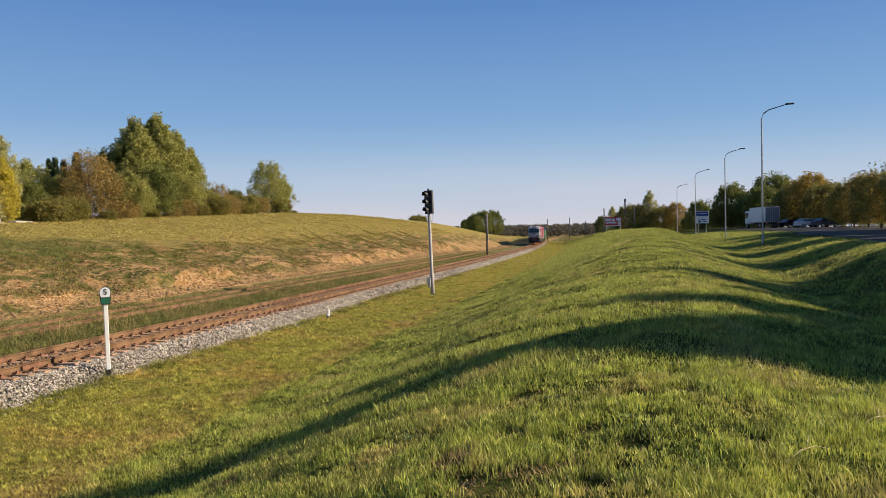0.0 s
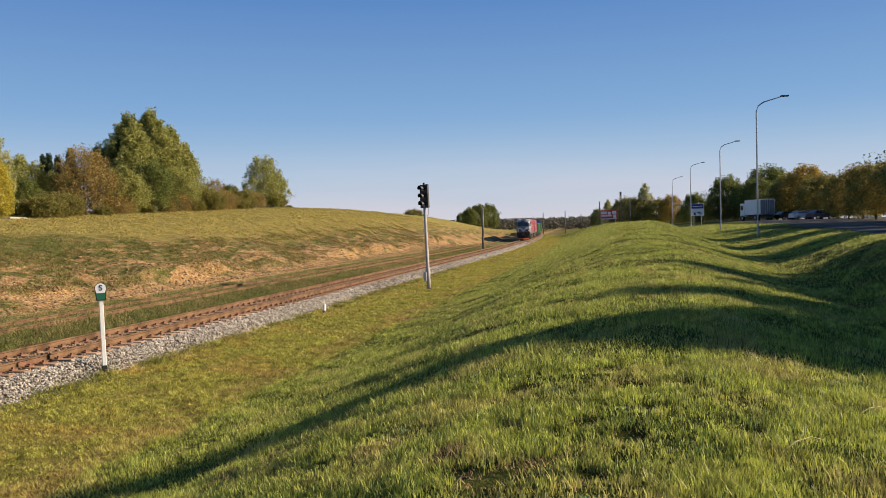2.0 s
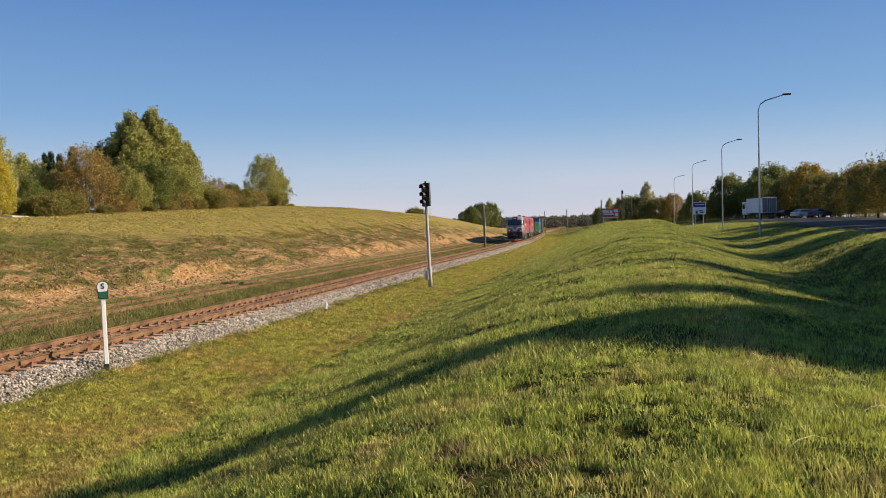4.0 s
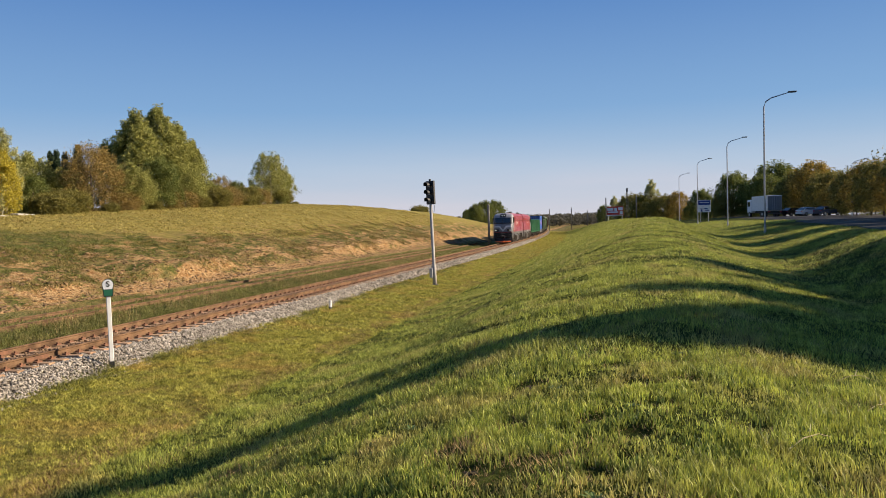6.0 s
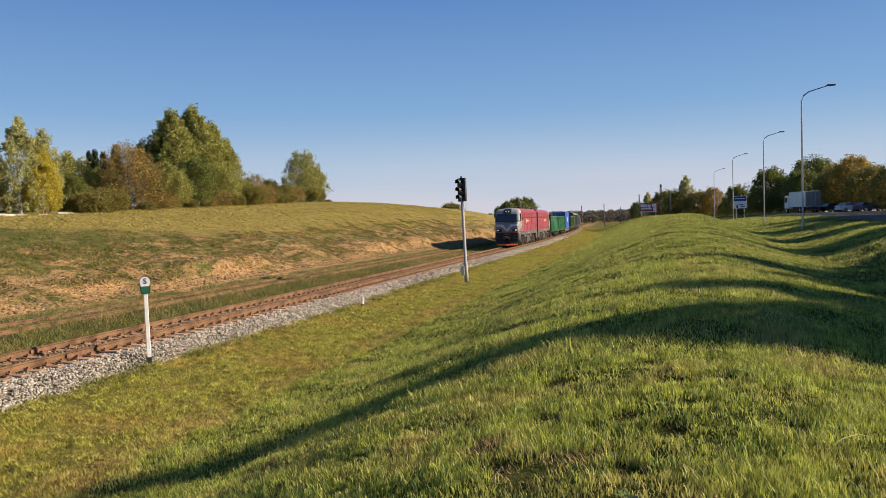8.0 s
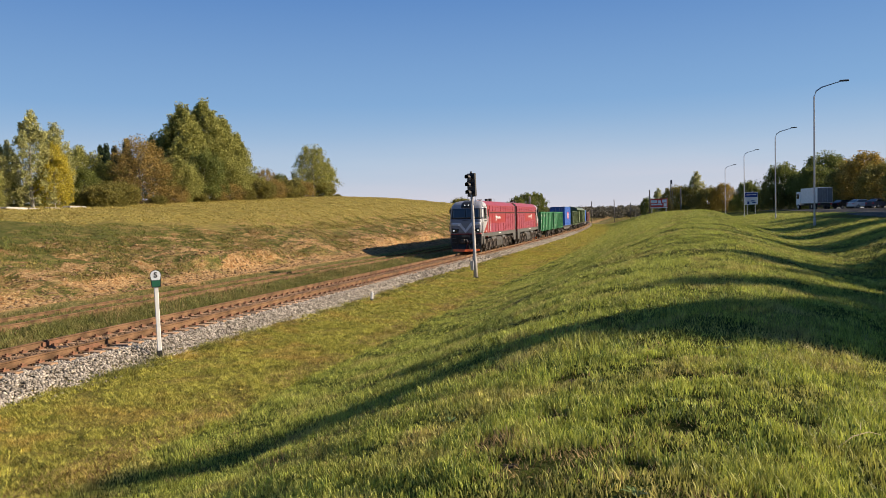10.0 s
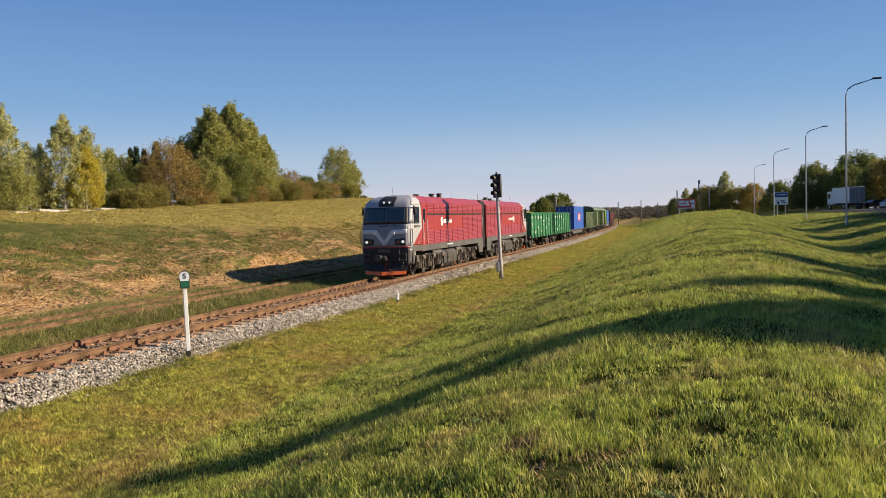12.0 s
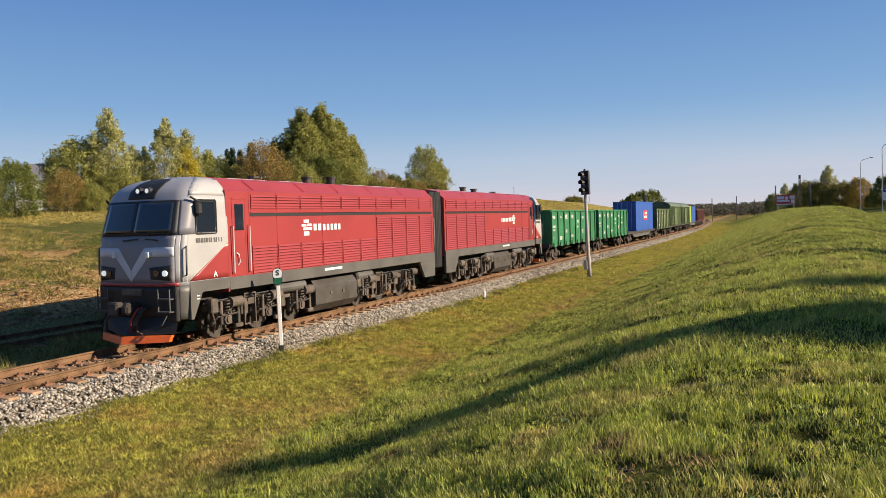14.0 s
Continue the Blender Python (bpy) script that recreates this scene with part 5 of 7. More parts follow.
# seconds and the nose's place along the line
NOSE_AT = ((0.0, 187.6), (3.0, 150.3), (6.5, 107.0), (10.0, 63.2), (12.5, 32.4), (14.0, 15.1))
NOSE_FIT = np.polyfit([t for t, y in NOSE_AT], [y for t, y in NOSE_AT], 3)


def motions():
    for ob, back, z, turned in TRAIN:
        rows = []
        for k in range(29):
            t = k * 0.5
            y = float(np.polyval(NOSE_FIT, t)) + back
            dx = -2 * BEND_K * max(0.0, y - BEND_Y)
            rows.append((t, pose(track_x(y), y, z, 0, 0, (180 if turned else 0) - math.degrees(math.atan(dx)))))
        walk(ob, rows)
    for o, y, r in SPINNING:
        turned = o.parent == loco_back
        step = math.degrees(SPEED / r / FPS)
        rows = [(k / FPS, pose(0, y, r, (-step if turned else step) * k)) for k in range(14 * FPS + 1)]
        walk(o, rows)


# ---- posts and signals beside the line ----
def signal(x, y):
    """Three lamp signal with hoods; the head is turned a little away from the meadow."""
    z0 = gz(x, y)
    ob = thing("railway_signal", pose(x, y, z0 - 0.05, 0, -1.5, 0), "black three lamp railway signal on a pale leaning pole", "railway signal")
    top = 5.22
    bm = bmesh.new()
    tube(bm, [(0, 0, 0), (0, 0, 1.3), (0, 0, 1.32), (0, 0, top + 0.1)], [0.13, 0.125, 0.10, 0.085], 14)
    part("pole", bm, SIGNAL_POLE, ob, "pale concrete pole", True)
    bm = bmesh.new()
    box(bm, -0.26, -0.06, -0.24, 0.0, 0.55, 1.15, 0.02)
    part("junction_box", bm, STEEL, ob, "grey junction box")
    bm = bmesh.new()
    box(bm, -0.2, 0.2, -0.2, 0.2, -0.1, 0.12, 0.03)
    part("base", bm, DARK, ob)
    head = new("signal_head")
    head.parent = ob
    head.matrix_basis = pose(0, 0, top - 0.1, 0, 0, -32)
    head.scale = (1.18, 1.18, 1.14)
    bm = bmesh.new()
    box(bm, -0.29, 0.29, -0.06, 0.10, 0.02, 1.30, 0.03)
    box(bm, -0.05, 0.05, -0.03, 0.05, 1.30, 1.40, 0.01)
    part("backboard", bm, BLACK, head, "black backboard")
    for z in (0.24, 0.66, 1.08):
        bm = bmesh.new()
        n, r = 12, 0.155
        a = [(r * math.cos(q), z + r * math.sin(q)) for q in np.linspace(-0.35, math.pi + 0.35, n)]
        rings = []
        for rr, y0 in ((1.0, -0.06), (1.0, -0.38), (0.93, -0.38), (0.93, -0.06)):
            rings.append([bm.verts.new((px * rr, y0 if y0 > -0.1 else y0 + 0.12 * abs(i - (n - 1) / 2) / n, z + (pz - z) * rr)) for i, (px, pz) in enumerate(a)])
        for u, v in ((0, 1), (1, 2), (2, 3)):
            for i in range(n - 1):
                bm.faces.new((rings[u][i], rings[u][i + 1], rings[v][i + 1], rings[v][i]))
        part("hood", bm, BLACK, head, "black lamp hood")
        bm = bmesh.new()
        disc(bm, (0, -0.07, z), (0, 1, 0), 0.125, 0.03, 16)
        part("lens", bm, GLASS, head, "unlit dark lens")
    bm = bmesh.new()
    tube(bm, [(0.09, 0.0, top - 0.6), (0.22, 0.0, top - 0.5), (0.22, 0.0, top - 0.1)], 0.015, 6)
    tube(bm, [(-0.09, 0.02, 1.2), (-0.10, 0.02, top)], 0.012, 6)
    part("conduit", bm, STEEL, ob)
    return ob


SIGNAL_POLE = mat("weathered_concrete", (0.40, 0.37, 0.33), 0.85, 0, 0.12, 3, 40, 0.2)
GREEN_SIGN = mat("green_enamel", (0.01, 0.10, 0.055), 0.45, 0, 0.05)
PLATE = mat("pale_enamel", (0.66, 0.68, 0.70), 0.45, 0, 0.05)
signal(-10.85, 46.8)


def whistle_post(x, y):
    z0 = gz(x, y) - 0.1
    ob = thing("sign_post", pose(x, y, z0, 0, -1.0, 40), "white railway post with a round S sign and a green collar", "sign post")
    h = 1.88 - z0
    bm = bmesh.new()
    box(bm, -0.055, 0.055, -0.05, 0.05, 0.30, h - 0.30, 0.012)
    part("post", bm, WHITE, ob, "white painted post")
    bm = bmesh.new()
    box(bm, -0.065, 0.065, -0.06, 0.06, -0.1, 0.32, 0.01)
    part("foot", bm, BLACK, ob, "black foot")

    def plate(r, y0, y1, z_low, material, name, label, parent):
        b = bmesh.new()
        pts = [(r * math.cos(q), r * math.sin(q)) for q in np.linspace(-0.35, math.pi + 0.35, 22)]
        pts += [(-r * 0.80, z_low), (r * 0.80, z_low)]
        lo = [b.verts.new((px, y0, h - 0.16 + pz)) for px, pz in pts]
        hi = [b.verts.new((px, y1, h - 0.16 + pz)) for px, pz in pts]
        b.faces.new(lo), b.faces.new(hi)
        for i in range(len(pts)):
            j = (i + 1) % len(pts)
            b.faces.new((lo[i], lo[j], hi[j], hi[i]))
        return part(name, b, material, parent, label)

    board = plate(0.148, -0.075, -0.05, -0.33, BLACK, "sign_plate", "sign plate with a black rim", ob)
    plate(0.134, -0.081, -0.076, -0.13, PLATE, "face", "pale round face", board)
    b = bmesh.new()
    vs = [b.verts.new(p) for p in ((-0.112, -0.081, h - 0.30), (0.112, -0.081, h - 0.30), (0.10, -0.081, h - 0.47), (-0.10, -0.081, h - 0.47), (-0.112, -0.05, h - 0.30), (0.112, -0.05, h - 0.30), (0.10, -0.05, h - 0.47), (-0.10, -0.05, h - 0.47))]
    for q in ((0, 1, 2, 3), (4, 7, 6, 5), (0, 4, 5, 1), (1, 5, 6, 2), (2, 6, 7, 3), (3, 7, 4, 0)):
        b.faces.new([vs[i] for i in q])
    part("collar", b, GREEN_SIGN, board, "green lower field")
    me = text_mesh("S", 0.21, 0.003)
    me.materials.append(BLACK)
    o = new("letter", me)
    o.parent = board
    o.matrix_basis = pose(0, -0.086, h - 0.155, 90, 0, 0)
    tagged(o, "black letter S")
    return ob


whistle_post(-13.25, 18.25)


def marker_peg(x, y):
    ob = thing("marker_peg", pose(x, y, gz(x, y) - 0.05, 0, 4, 10), "small white concrete marker peg in the grass", "marker peg")
    bm = bmesh.new()
    tube(bm, [(0, 0, 0), (0, 0, 0.16)], 0.07, 8)
    part("foot", bm, DARK, ob, "dark foot")
    bm = bmesh.new()
    tube(bm, [(0, 0, 0.155), (0, 0, 0.42), (0, 0, 0.47)], [0.07, 0.065, 0.03], 8)
    part("peg", bm, WHITE, ob)


marker_peg(-12.55, 32.9)


def line_pole(x, y, h, label="weathered wooden line pole beside the track"):
    ob = thing("line_pole", pose(x, y, gz(x, y) - 0.1, 0, -0.6, 0), label, "pole")
    bm = bmesh.new()
    tube(bm, [(0, 0, 0), (0, 0, h)], [0.16, 0.11], 10)
    part("pole", bm, WOODPOLE, ob, "", True)
    # paler strip up one side of the pole
    bm = bmesh.new()
    box(bm, 0.12, 0.2, -0.08, 0.08, h * 0.35, h - 0.1, 0.01)
    part("cover_board", bm, SIGNAL_POLE, ob, "pale strip up one side")


line_pole(-17.75, 113.0, 6.5)
for px_, py_, ph in ((-23.2, 299.1, 8.5), (-14.8, 299.6, 8.6), (-7.6, 259.9, 5.4), (-1.3, 225.0, 6.9), (6.8, 214.9, 8.2), (2.0, 240.0, 5.8)):
    line_pole(px_, py_, ph, "distant wooden line pole")



def lattice_mast(x, y, h):
    ob = thing("lattice_mast", pose(x, y, gz(x, y) - 0.2), "dark slender lattice mast beside the far road", "mast")
    for sx, sy in ((-1, -1), (1, -1), (1, 1), (-1, 1)):
        bm = bmesh.new()
        tube(bm, [(sx * 0.55, sy * 0.55, 0), (sx * 0.16, sy * 0.16, h)], 0.06, 5)
        part("leg", bm, DARK, ob)
    n = 9
    for k in range(n):
        bm = bmesh.new()
        a, b = 0.55 - 0.39 * k / n, 0.55 - 0.39 * (k + 1) / n
        for s in (-1, 1):
            tube(bm, [(-a * s, -a, h * k / n), (b * s, -b, h * (k + 1) / n)], 0.035, 4)
            tube(bm, [(a, -a * s, h * k / n), (b, b * s, h * (k + 1) / n)], 0.035, 4)
        part("brace", bm, DARK, ob)
    bm = bmesh.new()
    box(bm, -0.28, 0.28, -0.2, 0.2, h - 0.9, h + 0.2, 0.05)
    part("aerial_box", bm, DARK, ob, "dark aerial box")


lattice_mast(4.7, 230.0, 10.6)

# ---- the road side ----
road_xs = [0.0, 0.2, 2.0, 4.0, 6.0, 7.8, 8.0]


def road():
    """The carriageway, with a lay-by that widens to the far right."""
    ys = np.concatenate([np.arange(-40, 120, 4.0), np.arange(120, 330, 10.0)])
    V, F = [], []
    for y in ys:
        wide = 1.0 + 1.4 * float(np.clip((y - 70) / 40, 0, 1))
        for k, x in enumerate(road_xs):
            xx = lerp1(y, ROAD_Y, ROAD_EDGE) + x * wide
            V.append((xx, y, gz(xx, y) + (0.05 if 0 < k < len(road_xs) - 1 else -0.10)))
    n = len(road_xs)
    for r in range(len(ys) - 1):
        for k in range(n - 1):
            i = r * n + k
            F.append((i, i + 1, i + n + 1, i + n))
    tagged(new("road", mesh_of("road", V, F, ASPHALT, True)), "grey asphalt road with a wide lay-by", "road", kind="structure")


road()


def box_part(ob, name, material, dims, bevel=0.0, label=""):
    bm = bmesh.new()
    box(bm, *dims, bevel)
    return part(name, bm, material, ob, label)


def lorry(x, y, turn):
    ob = thing("lorry", pose(x, y, gz(x, y) + 0.05, 0, 0, turn), "parked box lorry with white sides and grey rear doors", "lorry")
    bx = box_part(ob, "cargo_box", WHITE, (-1.25, 1.25, -4.0, 3.6, 1.05, 3.72), 0.03, "white cargo box")
    for sgn in (-1, 1):
        # rear doors in a darker grey than the white box
        d = box_part(bx, "rear_door", REAR_GREY, (min(0.02 * sgn, 1.2 * sgn), max(0.02 * sgn, 1.2 * sgn), -4.05, -4.003, 1.12, 3.64), 0.01, "grey rear door")
        bm = bmesh.new()
        tube(bm, [(sgn * 0.35, -4.08, 1.2), (sgn * 0.35, -4.08, 3.58)], 0.03, 6)
        part("lock_rod", bm, STEEL, d)
    box_part(ob, "chassis", GUNK, (-0.5, 0.5, -3.9, 6.0, 0.7, 1.05))
    cabn = box_part(ob, "cab", WHITE, (-1.2, 1.2, 3.9, 6.1, 0.75, 3.2), 0.12, "white driver's cab")
    box_part(cabn, "windscreen", GLASS, (-1.05, 1.05, 6.06, 6.13, 1.9, 2.9), 0.01)
    for sgn in (-1, 1):
        box_part(cabn, "side_window", GLASS, (min(sgn * 1.19, sgn * 1.215), max(sgn * 1.19, sgn * 1.215), 4.6, 5.8, 1.95, 2.8), 0.005)
        box_part(ob, "tail_lamp", ORANGE_RED, (sgn * 1.0 - 0.12, sgn * 1.0 + 0.12, -4.02, -3.95, 0.78, 0.95), 0.01, "red tail lamp")
        for yy in (-2.6, -1.4, 5.0):
            bm = bmesh.new()
            disc(bm, (sgn * 1.05, yy, 0.5), (1, 0, 0), 0.5, 0.32, 18)
            w = part("wheel", bm, BLACK, ob, "black tyre")
            bm = bmesh.new()
            disc(bm, (sgn * 1.22, yy, 0.5), (1, 0, 0), 0.27, 0.03, 12)
            part("rim", bm, STEEL, w)
    box_part(ob, "bumper", DARK, (-1.2, 1.2, -4.1, -4.0, 0.45, 0.6), 0.02)


def car(x, y, turn, paint, label):
    ob = thing("car", pose(x, y, gz(x, y) + 0.05, 0, 0, turn), label, "car", "parked cars")
    bm = bmesh.new()
    side = [(-2.1, 0.35), (2.1, 0.35), (2.12, 0.72), (1.95, 0.92), (1.0, 1.0), (0.35, 1.45), (-1.15, 1.48), (-1.85, 1.02), (-2.12, 0.95)]
    a = [bm.verts.new((-0.86 if z < 1.1 else -0.66, yy, z)) for yy, z in side]
    b = [bm.verts.new((0.86 if z < 1.1 else 0.66, yy, z)) for yy, z in side]
    bm.faces.new(a), bm.faces.new(b)
    for i in range(len(side)):
        j = (i + 1) % len(side)
        bm.faces.new((a[i], a[j], b[j], b[i]))
    part("body", bm, paint, ob)
    for sgn in (-1, 1):
        bm = bmesh.new()
        vs = [bm.verts.new((sgn * xx, yy, z)) for xx, yy, z in ((0.86, 0.85, 1.04), (0.685, 0.33, 1.40), (0.685, -1.1, 1.42), (0.86, -1.6, 1.04), (0.80, 0.85, 1.04), (0.62, 0.33, 1.40), (0.62, -1.1, 1.42), (0.80, -1.6, 1.04))]
        for q in ((0, 1, 2, 3), (4, 7, 6, 5), (0, 4, 5, 1), (1, 5, 6, 2), (2, 6, 7, 3), (3, 7, 4, 0)):
            bm.faces.new([vs[i] for i in q])
        part("side_window", bm, GLASS, ob)
        for yy in (-1.3, 1.3):
            bm = bmesh.new()
            disc(bm, (sgn * 0.78, yy, 0.32), (1, 0, 0), 0.32, 0.2, 16)
            w = part("wheel", bm, BLACK, ob, "black tyre")
            bm = bmesh.new()
            disc(bm, (sgn * 0.885, yy, 0.32), (1, 0, 0), 0.2, 0.02, 12)
            part("rim", bm, STEEL, w)
        box_part(ob, "tail_lamp", ORANGE_RED, (sgn * 0.68 - 0.14, sgn * 0.68 + 0.14, -2.15, -2.08, 0.72, 0.88), 0.01, "red tail lamp")
    bm = bmesh.new()
    vs = [bm.verts.new(p) for p in ((-0.78, -1.83, 1.06), (0.78, -1.83, 1.06), (0.64, -1.22, 1.45), (-0.64, -1.22, 1.45), (-0.78, -1.79, 1.02), (0.78, -1.79, 1.02), (0.64, -1.18, 1.41), (-0.64, -1.18, 1.41))]
    for q in ((0, 1, 2, 3), (4, 7, 6, 5), (0, 4, 5, 1), (1, 5, 6, 2), (2, 6, 7, 3), (3, 7, 4, 0)):
        bm.faces.new([vs[i] for i in q])
    part("rear_window", bm, GLASS, ob)


CAR_WHITE = mat("white_car_paint", (0.6, 0.6, 0.6), 0.3, 0, 0.03)
CAR_BLUE = mat("dark_blue_car_paint", (0.02, 0.035, 0.07), 0.3, 0, 0.05)
CAR_BLACK = mat("black_car_paint", (0.012, 0.012, 0.014), 0.3, 0, 0.05)
REAR_GREY = mat("grey_lorry_rear", (0.17, 0.165, 0.165), 0.6, 0, 0.12, 0.8, 20)
lorry(27.2, 147.0, 10)
car(32.6, 139.0, -66, CAR_WHITE, "white parked car beside the trees")
car(34.4, 135.5, -58, CAR_BLUE, "dark blue parked car beside the trees")
car(31.6, 146.0, -60, CAR_BLACK, "black parked car in the shade")

SIGN_BLUE = mat("sign_blue", (0.02, 0.05, 0.22), 0.5, 0, 0.05)
SIGN_RED = mat("billboard_red", (0.55, 0.05, 0.04), 0.6, 0, 0.08)


def road_sign(x, y, w, z0, z1):
    g = gz(x, y)
    ob = thing("road_sign", pose(x, y, g, 0, 0, -4), "large blue and white direction sign on two posts", "road sign")
    for sgn in (-1, 1):
        bm = bmesh.new()
        tube(bm, [(sgn * w * 0.3, 0.06, -0.1), (sgn * w * 0.3, 0.06, z1 - g)], 0.05, 8)
        part("post", bm, STEEL, ob)
    b = box_part(ob, "panel", WHITE, (-w / 2, w / 2, -0.05, 0.0, z0 - g, z1 - g), 0.01, "white sign panel")
    mid = (z0 + z1) / 2 - g + 0.2
    box_part(b, "upper_field", SIGN_BLUE, (-w / 2 + 0.04, w / 2 - 0.04, -0.06, -0.051, mid, z1 - g - 0.04), 0, "dark blue upper field")
    for q in ((-0.7, -0.2, 0.55, 0.62), (-0.1, 0.5, 0.5, 0.68), (0.1, 0.75, 0.25, 0.38), (-0.6, -0.3, 0.1, 0.5)):
        box_part(b, "writing_bar", SIGN_BLUE, (q[0], q[1], -0.06, -0.051, z0 - g + q[2], z0 - g + q[3]))
    box_part(b, "white_line", WHITE, (-0.75, 0.75, -0.066, -0.061, mid + 0.35, mid + 0.43))


def billboard(x, y, w, z0, z1):
    g = gz(x, y)
    ob = thing("billboard", pose(x, y, g, 0, 0, 0), "red roadside billboard with pale writing bars", "billboard")
    for k in (-0.42, 0.42):
        bm = bmesh.new()
        tube(bm, [(k * w, 0.1, -0.2), (k * w, 0.1, z1 - g)], 0.09, 8)
        part("post", bm, STEEL, ob)
    b = box_part(ob, "panel", SIGN_RED, (-w / 2, w / 2, -0.06, 0.0, z0 - g, z1 - g), 0.02, "red panel")
    h = z1 - z0
    for a, c, d_, e in ((-0.47, -0.1, 0.55, 0.85), (-0.05, 0.12, 0.5, 0.82), (0.2, 0.46, 0.58, 0.9), (-0.45, 0.2, 0.30, 0.46), (0.28, 0.46, 0.14, 0.5), (-0.49, 0.49, 0.0, 0.08)):
        box_part(b, "writing_bar", PLATE, (a * w, c * w, -0.07, -0.061, z0 - g + d_ * h, z0 - g + e * h))


road_sign(15.2, 134.1, 2.0, 4.0, 6.0)
billboard(1.0, 190.0, 3.9, 4.1, 6.3)

# ---- trees and bushes ----
WOOD_EDGE = [
    ("birch", -54, 57, 8.7, "tall yellowing birch at the wood's edge"),
    ("birch", -57, 63.3, 8.1, "tall yellowing birch at the wood's edge"),
    ("golden", -53, 58.6, 5.9, "bright yellow young birch beside taller trees"),
    ("birch", -57, 57.3, 6.1, "pale thinning birch with few leaves"),
    ("oak", -60, 69.8, 5.8, "olive green tree behind the bushes"),
    ("ash", -56, 66, 3.6, "dark green rounded tree behind bushes"),
    ("spruce", -72, 88, 7.4, "dark slender spruce behind the bushes"),
    ("spruce", -74, 91.7, 7.9, "dark slender spruce behind the bushes"),
    ("spruce", -70, 88.3, 7.2, "dark slender spruce behind the bushes"),
    ("spruce", -66, 85.7, 7.9, "dark slender spruce behind the bushes"),
    ("maple", -54, 72.2, 7.1, "rusty brown autumn tree with bare twigs"),
    ("oak", -58, 73.3, 4.4, "olive green tree behind the bushes"),
    ("poplar", -57, 84.8, 11.7, "tall dense olive green willow"),
    ("poplar", -58, 91.1, 12.8, "tall dense olive green willow"),
    ("poplar", -57, 93.7, 11.0, "tall dense olive green willow"),
    ("ash", -60, 85.9, 8.5, "dark green tree behind a willow"),
    ("poplar", -56, 95.6, 8.9, "dense green willow at the meadow's edge"),
    ("ash", -53, 83, 6.0, "leafy green tree in front of willows"),
    ("oak", -53, 77.7, 5.1, "leafy olive tree in front of willows"),
    ("oak", -54, 90.6, 5.2, "leafy olive tree at the meadow's edge"),
    ("maple", -60, 110.9, 4.5, "low rusty brown autumn tree on the hill"),
    ("ash", -62, 120, 3.8, "low dark green tree on the hill"),
    ("oak", -57, 102.7, 3.4, "low olive green tree on the hill"),
]
MEADOW_BUSHES = [
    ("oak", -58, 119, 3.2, "low olive green tree on the hill"),
    ("lone", -58, 124.6, 8.8, "lone rounded birch with a thinning top"),
    ("oak", -59, 130.4, 6.3, "rounded olive green tree beside a birch"),
    ("bush", -51, 62.4, 2.0, "leafy olive green bush on the meadow's edge"),
    ("thicket", -52, 67, 1.6, "twiggy brown bush with few leaves at the meadow's edge"),
    ("bush", -51, 71, 1.0, "leafy olive green bush on the meadow's edge"),
    ("thicket", -51, 74.3, 1.2, "twiggy brown bush with few leaves at the meadow's edge"),
    ("bush", -52, 80.2, 1.1, "leafy olive green bush on the meadow's edge"),
    ("thicket", -52, 84.6, 1.2, "twiggy brown bush with few leaves at the meadow's edge"),
    ("bush", -52, 90.7, 1.5, "leafy olive green bush on the meadow's edge"),
    ("thicket", -54, 100.6, 1.8, "twiggy brown bush with few leaves at the meadow's edge"),
    ("bush", -55, 108.9, 1.8, "leafy olive green bush on the meadow's edge"),
    ("bush", -60, 140.1, 0.8, "small dark bush on the hill"),
    ("birch", -55, 51, 9.0, "tall pale birch with thinning leaves"),
    ("birch", -56, 54.9, 6.1, "pale thinning birch with few leaves"),
    ("oak", -57, 49.9, 6.3, "olive green tree with thinning crown"),
    ("maple", -52, 43.9, 3.4, "rusty brown autumn tree with bare twigs"),
    ("oak", -53, 50.3, 3.8, "leafy olive tree at the meadow's edge"),
    ("ash", -46, 34.8, 3.7, "dense dark green tree on the meadow"),
    ("ash", -46, 32.2, 3.8, "dense dark green tree on the meadow"),
]
